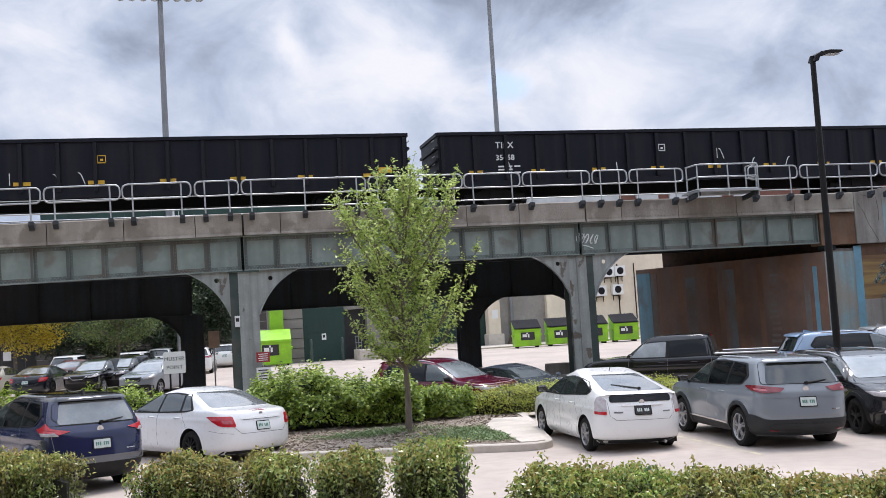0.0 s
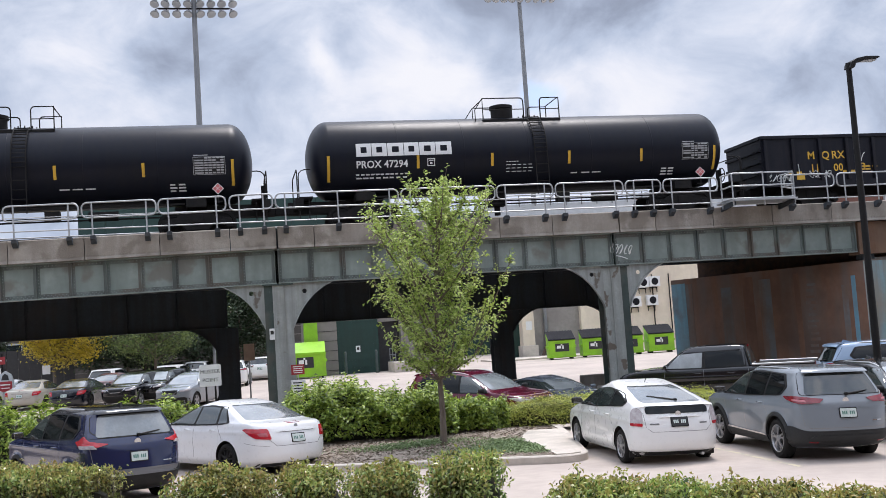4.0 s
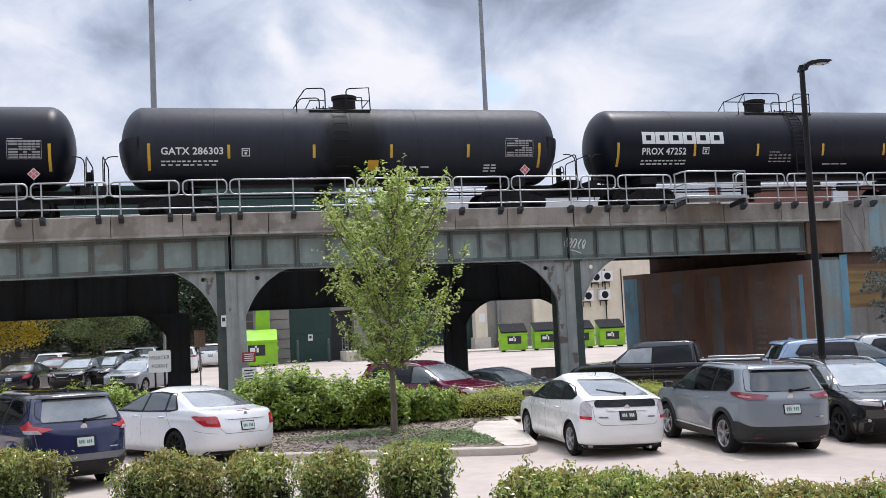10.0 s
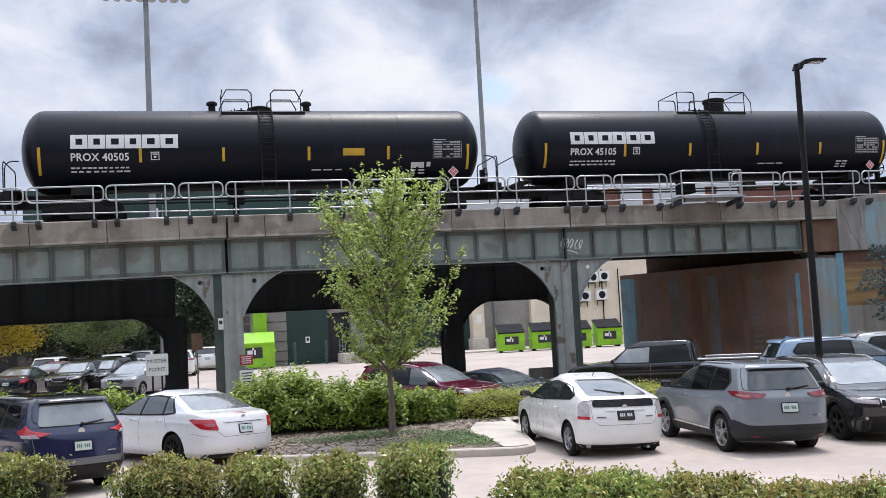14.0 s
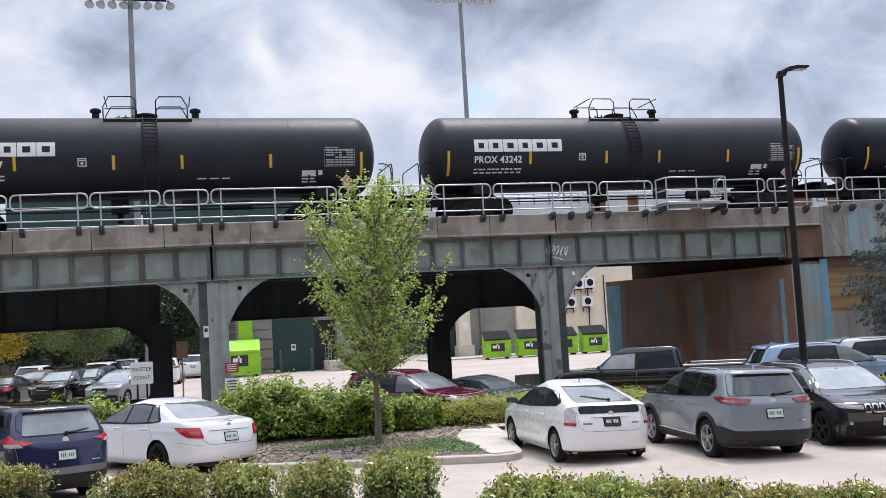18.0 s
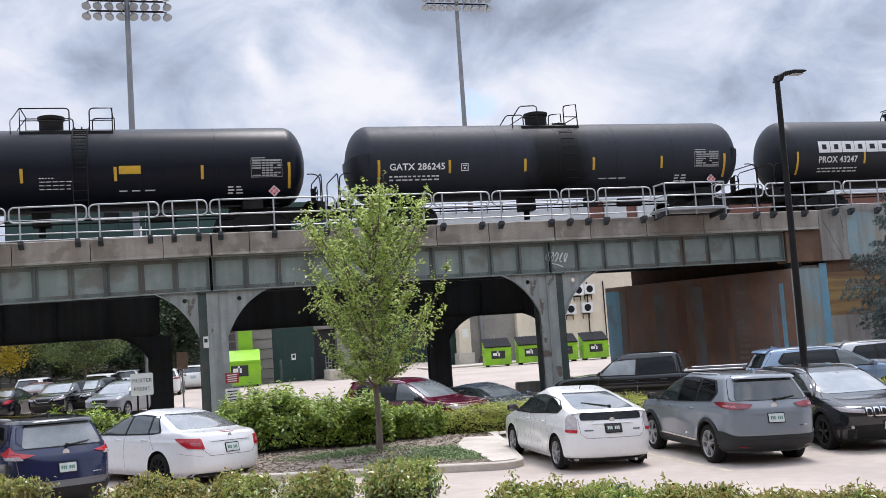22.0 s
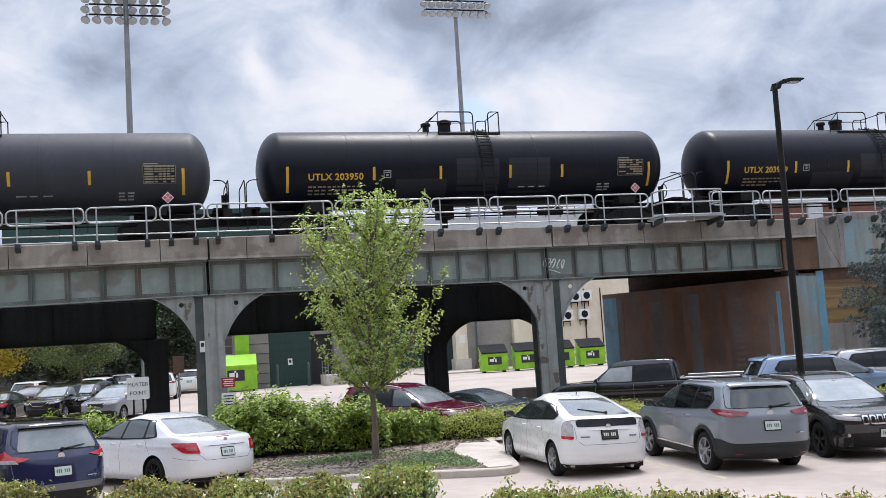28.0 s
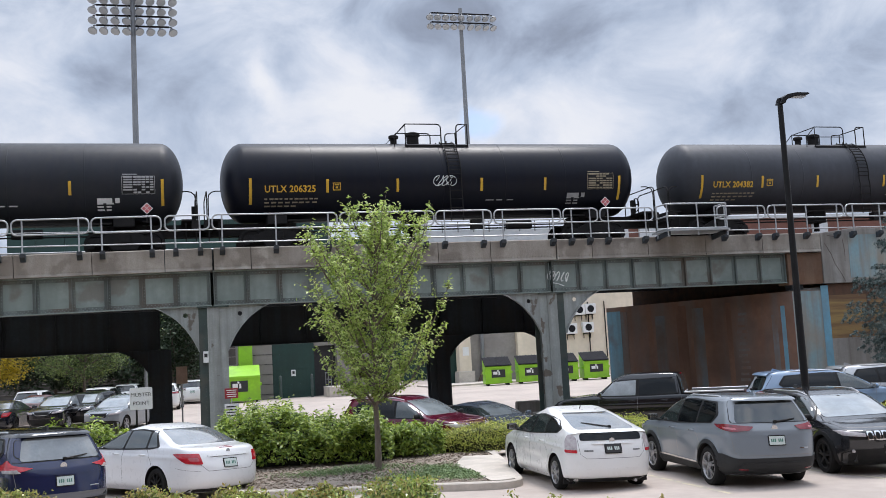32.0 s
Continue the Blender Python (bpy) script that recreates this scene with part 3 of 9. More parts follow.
APRON = [(5.95, 18.95), (6.2, 18.86), (6.45, 18.95), (6.6, 19.4), (7.5, 23.4), (6.75, 23.6), (6.1, 22.1), (6.02, 19.9)]


def bed_height(x, y):
    return 0.13 + 0.05 * noise.noise(Vector((x * 0.8, y * 0.8, 3.1))) + 0.02 * noise.noise(Vector((x * 3, y * 3, 1)))


verts, faces = [], []
cx, cy = sum(xs) / k, sum(ys) / k
rn = 12
for j in range(rn + 1):
    for i in range(k):
        u = 1 - j / rn * 0.98
        x, y = cx + (inner[i][0] - cx) * u, cy + (inner[i][1] - cy) * u
        verts.append((x, y, bed_height(x, y) if j else 0.12))
faces = [(j * k + i, j * k + (i + 1) % k, (j + 1) * k + (i + 1) % k, (j + 1) * k + i) for j in range(rn) for i in range(k)] + [tuple(range(rn * k, (rn + 1) * k))]
g.add(verts, faces)
part("mulch_bed", g, MULCH, island, "grey-brown bark mulch", smooth=60)
# a broad concrete apron by the island's end, as on the kerb's far side
g = Geo()
g.prism(APRON, 0.06, 0.172, "xy")
part("apron_slab", g, KERB, island, "pale concrete slab at the kerb end", bevel=0.006)


def scatter(count, sample, size, material, name, parent=None, flat=0.5, label="", seed=1, aspect=0.55, curl=0.0):
    """Many small two-triangle leaves or chips; sample(rng, n) gives places and outward directions."""
    rng = np.random.default_rng(seed)
    got = sample(rng, count)
    pos, out = got[:2]
    n = len(pos)
    nor = out + rng.normal(0, flat, (n, 3))
    nor /= np.linalg.norm(nor, axis=1)[:, None] + 1e-9
    t = rng.normal(0, 1, (n, 3)) if len(got) == 2 else got[2] + rng.normal(0, 0.45, (n, 3))
    t -= nor * (t * nor).sum(1)[:, None]
    t /= np.linalg.norm(t, axis=1)[:, None] + 1e-9
    b = np.cross(nor, t)
    s = size * rng.uniform(0.6, 1.25, (n, 1))
    w = s * aspect
    fold = nor * s * 0.18
    quad = np.stack([pos - t * s * 0.5, pos + b * w * 0.5 + fold, pos + t * s * 0.5, pos - b * w * 0.5 + fold], 1).reshape(-1, 3)
    me = bpy.data.meshes.new(name)
    me.vertices.add(len(quad))
    me.vertices.foreach_set("co", quad.ravel())
    me.loops.add(n * 4)
    me.loops.foreach_set("vertex_index", np.arange(n * 4, dtype=np.int32))
    me.polygons.add(n)
    me.polygons.foreach_set("loop_start", np.arange(0, n * 4, 4, dtype=np.int32))
    me.update(calc_edges=True)
    me.validate()
    me.materials.append(material)
    ob = put(name, me, parent, None, label)
    return ob


def chips(rng, n):
    pts = []
    while len(pts) < n:
        x, y = rng.uniform(min(xs), max(xs)), rng.uniform(18.7, 24.8)
        if inside(x, y, inner) and not inside(x, y, APRON):
            pts.append((x, y, bed_height(x, y) + 0.012))
    return np.array(pts), np.tile((0, 0, 1.0), (n, 1))


tagged(scatter(7000, chips, 0.085, CHIP, "bark_chips", None, 0.35, seed=3, aspect=0.4), "loose grey and brown bark chips on the island", "mulch", kind="stuff")


def covers(rng, n):
    pts = []
    while len(pts) < n:
        c = [(5.0, 20.6, 1.0, 0.7), (5.7, 20.2, 0.5, 0.8), (3.7, 22.7, 1.4, 0.45), (5.6, 21.4, 0.6, 1.0)][rng.integers(4)]
        x, y = rng.normal(c[0], c[2] * 0.5), rng.normal(c[1], c[3] * 0.5)
        if inside(x, y, inner) and not inside(x, y, APRON):
            pts.append((x, y, bed_height(x, y) + rng.uniform(0.01, 0.09)))
    return np.array(pts), np.tile((0, 0, 1.0), (n, 1))


tagged(scatter(10500, covers, 0.05, COVER, "ground_cover", None, 0.6, seed=4), "low blue-green creeping ground cover", "ground cover", kind="stuff")

# the strip of soil under the hedge in front
g = Geo()
strip = [(-9.0, 21.3), (-1.2, 16.3), (3.6, 13.4), (8.9, 9.0), (8.2, 5.8), (3.0, 10.6), (-2.0, 14.0), (-9.0, 18.6)]
g.prism(strip, 0.0, 0.06, "xy")
tagged(part("soil_strip", g, MULCH), "bark-mulched strip under the front hedge", "soil", kind="structure")
g = Geo()
edge = [(-9.0, 21.4), (-1.2, 16.4), (3.6, 13.5), (8.95, 9.1)]
for a, b in zip(edge, edge[1:]):
    g.bar((*a, 0.06), (*b, 0.06), 0.15, 0.12)
tagged(part("front_kerb", g, KERB, bevel=0.015), "low concrete kerb along the hedge strip", "kerb", kind="structure")

# ================= the viaduct =================
YF, YR = 33.0, 42.0
LIFT = pose(0, 0, 0.10)
SPAN, X0 = 11.6, 1.38
Z_GIRD, Z_CONC, Z_DECK, Z_RAIL = 4.45, 5.58, 6.43, 6.52
SKEW = -1.75
Z_PAR = 6.30
viaduct = thing("railway_viaduct", "riveted grey-green steel railway viaduct with concrete parapet", "bridge", kind="structure", m=LIFT)

JOINTS = [-20.4, -18.1, -15.8, -13.5, -11.2, -9.0, -6.75, -4.5, -2.23, -0.05, 1.42, 2.63, 4.75, 6.8, 8.9, 10.77, 13.18, 14.55, 16.74, 19.05, 21.42, 23.92]


def parapet_panel(a, b, wide=False):
    g = Geo()
    y0, y1 = YF - 0.2, YF + 0.45
    lip = 0.05
    g.prism([(y0 + 0.015, Z_CONC + 0.10), (y0 - lip * 0.4, Z_CONC + 0.02), (y0 - lip * 0.4, Z_CONC), (y1, Z_CONC), (y1, Z_PAR), (y0 + 0.03, Z_PAR), (y0, Z_PAR - 0.03)], a + 0.012, b - 0.012, "yz")
    # row of formwork marks near the foot of the panel
    n = int((b - a) / 0.11)
    for i in range(n):
        x = a + 0.1 + i * (b - a - 0.2) / max(1, n - 1)
        g.box((x, y0 + 0.006, Z_CONC + 0.13), (0.03, 0.02, 0.06))
    return g


for a, b in zip(JOINTS, JOINTS[1:]):
    gap = 0.03 if abs(a - 1.42) < 0.01 or abs(a - 13.18) < 0.01 else 0
    part("parapet_panel", parapet_panel(a + gap, b), CONC, viaduct, "stained precast concrete parapet panel")
for a, b in [(-320.0 + 20 * i, -300.0 + 20 * i) for i in range(15)]:
    g = Geo().box(((a + b) / 2, YF + 0.1, (Z_CONC + Z_PAR) / 2), (b - a - 0.03, 0.6, Z_PAR - Z_CONC))
    part("parapet_panel", g, CONC, viaduct)
part("parapet_panel", Geo().box((-20.2 - 0.0, YF + 0.1, (Z_CONC + Z_PAR) / 2), (0.3, 0.55, Z_PAR - Z_CONC)), CONC, viaduct)
# dark strip added behind the joints so no sky shows between panels
part("joint_filler", Geo().box((2.0, YF + 0.12, (Z_CONC + Z_PAR) / 2 - 0.01), (44.0, 0.02, Z_PAR - Z_CONC - 0.06)), STEEL_DARK, viaduct, "dark backing strip added behind the panel joints")
part("rear_parapet", Geo().box((-148, YR + 0.6, (Z_CONC + Z_PAR) / 2), (344, 0.5, Z_PAR - Z_CONC)), CONC, viaduct)

# deck and ballast
part("deck_slab", Geo().box((-148, (YF + YR) / 2 + 0.3, Z_CONC + 0.2), (343.8, YR - YF - 0.3, 0.4)), OLD_CONC, viaduct)
g = Geo()
g.prism([(YF + 0.5, Z_CONC + 0.4), (YF + 1.6, Z_DECK - 0.12), (37.8 - 1.7, Z_DECK - 0.10), (37.8 + 1.7, Z_DECK - 0.10), (YR + 0.2, Z_CONC + 0.4)][::-1], -319, 23.6, "yz")
part("ballast_bed", g, BALLAST, viaduct, "grey crushed-stone ballast")
for y in (37.08, 38.52):
    part("rail", Geo().box((15, y, Z_RAIL - 0.08), (668, 0.07, 0.16)), RUST, viaduct, "rusty steel running rail")
tie = Geo().box((0, 0, 0), (0.23, 2.6, 0.17)).mesh("sleeper", RUST)
for i in range(90):
    put("sleeper", tie, viaduct, pose(-22 + i * 0.55, 37.8, Z_DECK - 0.08))



def girder(x0, x1, y, z0, z1, face, material, depth_flange=0.16, step=1.03, rivets=True, phase=0.0):
    """A riveted plate girder along x; face is -1 where its front looks to -y."""
    web = Geo().box(((x0 + x1) / 2, y, (z0 + z1) / 2), (x1 - x0, 0.03, z1 - z0))
    part("girder_web", web, material, viaduct)
    for z, nm in ((z0 + 0.015, "bottom_flange"), (z1 - 0.015, "top_flange")):
        part(nm, Geo().box(((x0 + x1) / 2, y, z), (x1 - x0, 2 * depth_flange, 0.035)), material, viaduct)
        zz = z + (0.075 if z < (z0 + z1) / 2 else -0.075)
        part("flange_angle", Geo().box(((x0 + x1) / 2, y + face * 0.022, zz), (x1 - x0 - 0.02, 0.018, 0.13)), STEEL_EDGE if material is STEEL_GREEN else material, viaduct)
    n = max(1, round((x1 - x0) / step))
    for i in range(n + 1):
        x = x0 + 0.03 + i * (x1 - x0 - 0.06) / n
        s = Geo().box((x, y + face * 0.075, (z0 + z1) / 2), (0.022, 0.13, z1 - z0 - 0.09)).box((x, y + face * 0.026, (z0 + z1) / 2), (0.20, 0.02, z1 - z0 - 0.09))
        part("stiffener", s, STEEL_EDGE if material is STEEL_GREEN else material, viaduct)
    if rivets:
        g = Geo()
        for z in (z0 + 0.06, z0 + 0.115, z1 - 0.09):
            m = int((x1 - x0) / 0.11)
            for i in range(m):
                x = x0 + 0.06 + i * 0.11 + (0.055 if z == z0 + 0.115 else 0)
                yy = y + face * 0.031
                r, h = 0.014, face * 0.012
                g.add([(x - r, yy, z - r), (x + r, yy, z - r), (x + r, yy, z + r), (x - r, yy, z + r), (x, yy + h, z)], [(0, 1, 4), (1, 2, 4), (2, 3, 4), (3, 0, 4)])
        for i in range(n + 1):
            x = x0 + 0.03 + i * (x1 - x0 - 0.06) / n + 0.06
            for j in range(int((z1 - z0 - 0.3) / 0.1)):
                z, yy, r, h = z0 + 0.2 + j * 0.1, y + face * 0.036, 0.013, face * 0.012
                g.add([(x - r, yy, z - r), (x + r, yy, z - r), (x + r, yy, z + r), (x - r, yy, z + r), (x, yy + h, z)], [(0, 1, 4), (1, 2, 4), (2, 3, 4), (3, 0, 4)])
        tagged(part("rivets", g, material, viaduct), kind="stuff")


X_LAST = 17.05
# rear spans take the darkened steel, their shade painted in
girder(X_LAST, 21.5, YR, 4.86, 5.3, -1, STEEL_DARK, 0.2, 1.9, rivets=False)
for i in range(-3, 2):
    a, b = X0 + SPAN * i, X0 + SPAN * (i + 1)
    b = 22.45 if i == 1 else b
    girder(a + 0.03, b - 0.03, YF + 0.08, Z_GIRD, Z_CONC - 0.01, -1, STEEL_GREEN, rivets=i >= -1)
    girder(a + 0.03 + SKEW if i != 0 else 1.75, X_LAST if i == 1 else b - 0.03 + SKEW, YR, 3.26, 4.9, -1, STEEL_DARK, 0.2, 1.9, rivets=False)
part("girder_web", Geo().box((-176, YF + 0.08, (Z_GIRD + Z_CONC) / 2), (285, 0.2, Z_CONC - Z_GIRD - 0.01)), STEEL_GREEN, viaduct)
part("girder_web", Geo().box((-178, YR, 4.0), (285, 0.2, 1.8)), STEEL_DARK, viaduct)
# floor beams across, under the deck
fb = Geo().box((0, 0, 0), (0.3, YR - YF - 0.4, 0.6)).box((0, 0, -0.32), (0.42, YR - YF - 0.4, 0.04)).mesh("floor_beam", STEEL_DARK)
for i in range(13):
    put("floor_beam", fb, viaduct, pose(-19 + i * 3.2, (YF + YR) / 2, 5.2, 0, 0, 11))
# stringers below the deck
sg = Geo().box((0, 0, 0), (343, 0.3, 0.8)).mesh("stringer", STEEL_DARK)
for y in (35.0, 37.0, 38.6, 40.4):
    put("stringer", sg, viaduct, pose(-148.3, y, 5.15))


def bracket(sign, w, h, y, t, material, hr=0.075):
    """A gusset plate with a hollowed edge and a round hole, in the angle of column and girder."""
    n = 14
    cx_, cz_ = 0.31 * w, -0.26 * h
    arc = [(2 * u * (1 - u) * cx_ + u * u * w, -h * (1 - u) ** 2 + 2 * u * (1 - u) * cz_) for u in (i / n for i in range(n + 1))]
    # hole
    hc, hn = (0.30 * w, -0.19 * h), 12
    hole = [(hc[0] + hr * math.cos(-2 * math.pi * i / hn), hc[1] + hr * math.sin(-2 * math.pi * i / hn)) for i in range(hn)]
    g = Geo()
    poly = [(0, 0)] + [(0, -h)] + arc[1:] + [(w, 0)]
    bm = bmesh.new()
    outer = [(0, 0), (0, -h)] + [(x, z) for x, z in arc[1:-1]] + [(w, 0)]
    vo = [bm.verts.new((sign * x, 0, z)) for x, z in outer]
    vh = [bm.verts.new((sign * x, 0, z)) for x, z in hole]
    eds = [bm.edges.new((vo[i], vo[(i + 1) % len(vo)])) for i in range(len(vo))] + [bm.edges.new((vh[i], vh[(i + 1) % hn])) for i in range(hn)]
    bmesh.ops.triangle_fill(bm, use_beauty=True, use_dissolve=False, edges=eds)
    ret = bmesh.ops.extrude_face_region(bm, geom=bm.faces[:])
    for v in ret["geom"]:
        if isinstance(v, bmesh.types.BMVert):
            v.co.y += t
    bmesh.ops.recalc_face_normals(bm, faces=bm.faces)
    me = bpy.data.meshes.new("gusset")
    bm.to_mesh(me)
    bm.free()
    me.materials.append(material)
    # curved edge strip
    e = Geo()
    pts = [(sign * x, z) for x, z in arc]
    for (xa, za), (xb, zb) in zip(pts, pts[1:]):
        e.bar((xa, t / 2 - 0.06, za), (xb, t / 2 - 0.06, zb), 0.16, 0.025)
    # rivets along the edge
    for (xa, za) in pts[1:-1]:
        e.box((xa - sign * 0.05, -0.008, za + 0.03), (0.022, 0.02, 0.022))
    return me, e.mesh("gusset_edge", material)


def column(x, y, zt, w, material, side_material, rear=False):
    col = Geo()
    h = zt
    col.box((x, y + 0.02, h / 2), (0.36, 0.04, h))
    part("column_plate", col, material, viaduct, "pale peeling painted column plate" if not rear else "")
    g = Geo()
    # the channel on one side takes the pale colour, its twin the dark one
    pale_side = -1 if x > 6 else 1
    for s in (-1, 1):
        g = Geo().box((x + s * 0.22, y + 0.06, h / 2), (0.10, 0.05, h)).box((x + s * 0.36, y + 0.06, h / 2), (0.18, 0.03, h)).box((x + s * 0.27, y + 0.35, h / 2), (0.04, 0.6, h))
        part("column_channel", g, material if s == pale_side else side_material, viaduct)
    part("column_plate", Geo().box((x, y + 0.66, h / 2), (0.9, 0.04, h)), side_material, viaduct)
    part("column_foot", Geo().box((x, y + 0.35, -0.2), (1.3, 1.2, 1.0)), OLD_CONC, viaduct, bevel=0.03)
    if not rear:
        r = Geo()
        for i in range(int(h / 0.13)):
            for dx in (-0.05, 0.05):
                z, yy, q = 0.5 + i * 0.13, y - 0.001, 0.015
                if z > h - 0.1:
                    continue
                r.add([(x + dx - q, yy, z - q), (x + dx + q, yy, z - q), (x + dx + q, yy, z + q), (x + dx - q, yy, z + q), (x + dx, yy - 0.013, z)], [(0, 1, 4), (1, 2, 4), (2, 3, 4), (3, 0, 4)])
        tagged(part("rivets", r, material, viaduct), kind="stuff")
        part("column_cap", Geo().box((x, y + 0.2, h - 0.02), (1.0, 0.5, 0.05)), side_material, viaduct)


GUS = {s: bracket(s, 1.35, 1.45, 0, 0.03, STEEL_CLEAN) for s in (-1, 1)}
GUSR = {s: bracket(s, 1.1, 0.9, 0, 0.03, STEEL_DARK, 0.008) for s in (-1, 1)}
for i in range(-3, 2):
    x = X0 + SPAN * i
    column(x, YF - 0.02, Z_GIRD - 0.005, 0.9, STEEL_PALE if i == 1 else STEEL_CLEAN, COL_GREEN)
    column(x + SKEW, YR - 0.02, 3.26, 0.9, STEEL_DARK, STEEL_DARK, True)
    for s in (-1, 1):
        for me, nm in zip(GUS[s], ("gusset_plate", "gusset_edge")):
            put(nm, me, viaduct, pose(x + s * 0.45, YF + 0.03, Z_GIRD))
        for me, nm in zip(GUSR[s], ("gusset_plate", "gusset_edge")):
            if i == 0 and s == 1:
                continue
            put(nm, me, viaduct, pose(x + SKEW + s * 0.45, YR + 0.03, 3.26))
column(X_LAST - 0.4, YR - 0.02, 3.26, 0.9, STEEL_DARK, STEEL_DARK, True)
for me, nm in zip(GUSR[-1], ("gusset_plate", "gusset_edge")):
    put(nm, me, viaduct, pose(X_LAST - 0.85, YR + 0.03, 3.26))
for i in range(-28, -3):
    x = X0 + SPAN * i
    part("column_plate", Geo().box((x, YF + 0.3, Z_GIRD / 2), (0.9, 0.7, Z_GIRD)).box((x + SKEW, YR + 0.3, 1.55), (0.9, 0.7, 3.1)), COL_GREEN, viaduct)

# railing along the parapet: rounded pipe loops on posts, set on outriggers
ZT, ZM = 7.34, 6.87
YL = 32.6
railing = thing("guard_railing", "galvanised pipe railing of rounded panels on the parapet", "railing", m=LIFT)
LOOPS = [(-16.3, -14.1), (-14.0, -11.6), (-11.5, -9.2), (-9.1, -6.9), (-6.8, -4.6), (-4.5, -2.27), (-2.2, -0.12), (0.0, 1.36), (1.43, 5.45), (5.55, 8.75), (8.82, 10.8), (10.9, 13.35), (13.45, 14.75), (14.85, 16.9), (19.5, 21.5), (21.62, 24.9), (25.0, 28.0)]


def loop_points(a, b, r=0.16):
    pts = []
    for cx_, cz_, q in ((a + r, ZM + r, 180), (b - r, ZM + r, 270), (b - r, ZT - r, 0), (a + r, ZT - r, 90)):
        for j in range(5):
            t = radians(q + 22.5 * j)
            pts.append((cx_ + r * math.cos(t), YL, cz_ + r * math.sin(t)))
    return pts


outrig = Geo().prism([(-0.06, 0.06), (-0.06, -0.03), (0.16, -0.16), (0.2, -0.16), (0.2, 0.06)][::-1], -0.08, 0.08, "yz").box((0, 0.02, 0.075), (0.14, 0.16, 0.03)).mesh("outrigger", STEEL_DARK)
for a, b in LOOPS:
    part("rail_loop", Geo().tube(loop_points(a, b), 0.028, 8, closed=True), GALV, railing, smooth=50)
    ps = [a + 0.3, b - 0.3] + ([(a + b) / 2] if b - a > 2.9 else [])
    for x in ps:
        part("post", Geo().tube([(x, YL - 0.01, 6.18), (x, YL - 0.01, ZT)], 0.026, 8), GALV, railing, smooth=50)
        put("outrigger", outrig, railing, pose(x, YL, 6.22))
part("toe_rail", Geo().tube([(-16.3, YL, 6.45), (17.0, YL, 6.45)], 0.022, 6), GALV, railing, smooth=50)
part("toe_rail", Geo().tube([(19.5, YL, 6.45), (28.0, YL, 6.45)], 0.022, 6), GALV, railing, smooth=50)
part("mid_rail", Geo().tube([(-16.3, YL + 0.02, ZM), (16.9, YL + 0.02, ZM)], 0.012, 6), GALV, railing)
# refuge bay
YB = 31.75
bay = thing("refuge_platform", "galvanised refuge platform projecting from the viaduct railing", "platform", m=LIFT)
part("floor_grating", Geo().box((18.22, (YB + YL + 0.3) / 2, 6.4), (2.4, YL - YB + 0.5, 0.06)), GALV, bay)
for x in (17.1, 19.35):
    part("support_beam", Geo().bar((x, YB + 0.05, 6.33), (x, YL + 0.3, 6.2), 0.08, 0.16), STEEL_DARK, bay)
for z in (6.46, 6.9, ZT):
    part("rail_pipe", Geo().tube([(17.03, YL, z), (17.03, YB + 0.1, z), (17.13, YB, z), (19.3, YB, z), (19.42, YB + 0.1, z), (19.42, YL, z)], 0.028, 8), GALV, bay, smooth=50)
for x, y in ((17.05, YB + 0.06), (18.2, YB), (19.4, YB + 0.06), (17.05, YL), (19.4, YL)):
    part("post", Geo().tube([(x, y, 6.2), (x, y, ZT)], 0.028, 8), GALV, bay, smooth=50)
# rear railing beyond the track
rear_rail = thing("rear_railing", "plain galvanised pipe railing beyond the track", "railing", m=LIFT)
for z in (6.95, 7.35):
    part("rail_pipe", Geo().tube([(-40, YR + 0.5, z), (45, YR + 0.5, z)], 0.03, 6), GALV, rear_rail)
for i in range(40):
    part("post", Geo().tube([(-40 + i * 2.15, YR + 0.5, 6.3), (-40 + i * 2.15, YR + 0.5, 7.35)], 0.028, 6), GALV, rear_rail)

# the front face falls a little along the spans before the first pier
FALL = Matrix.Translation((X0, 0, 5)) @ Matrix.Rotation(-0.0125, 4, "Y") @ Matrix.Translation((-X0, 0, -5))
for owner in (viaduct, railing):
    for ob in owner.children:
        if ob.name.split(".")[0] in ("parapet_panel", "girder_web", "bottom_flange", "top_flange", "flange_angle", "stiffener", "rivets", "rail_loop", "post", "outrigger", "joint_filler"):
            c = ob.matrix_basis @ (sum((Vector(q) for q in ob.bound_box), Vector()) / 8)
            if -24 < c.x < X0 - 0.05 and c.y < 34 and ob.dimensions.z < 2.5:
                ob.matrix_basis = FALL @ ob.matrix_basis

# ================= abutment and retaining wall =================
abut = thing("abutment", "painted concrete bridge abutment with rust-brown and blue mural", "abutment", kind="structure", m=LIFT)
FA, RA = Vector((22.65, 33.05)), Vector((19.25, 42.3))
g = Geo()
g.prism([(FA.x, FA.y), (60, 33.05), (60, 42.3), (RA.x, RA.y)], -0.9, 4.14, "xy")
part("abutment_block", g, MURAL, abut, "rust-brown stained mural wall")
d = (RA - FA).normalized()
nrm = Vector((-d.y, d.x))
if nrm.x > 0:
    nrm = -nrm


def band(u0, u1, z0, z1, material, off=0.012):
    a, b = FA + d * u0, FA + d * u1
    g = Geo().prism([tuple(a), tuple(b), tuple(b + nrm * off), tuple(a + nrm * off)], z0, z1, "xy")
    part("mural_band", g, material, abut)


L_AB = (RA - FA).length
band(L_AB - 0.85, L_AB - 0.02, -0.8, 3.95, MURAL_BLUE)
band(L_AB - 1.25, L_AB - 0.86, -0.8, 3.9, MURAL_TEAL)
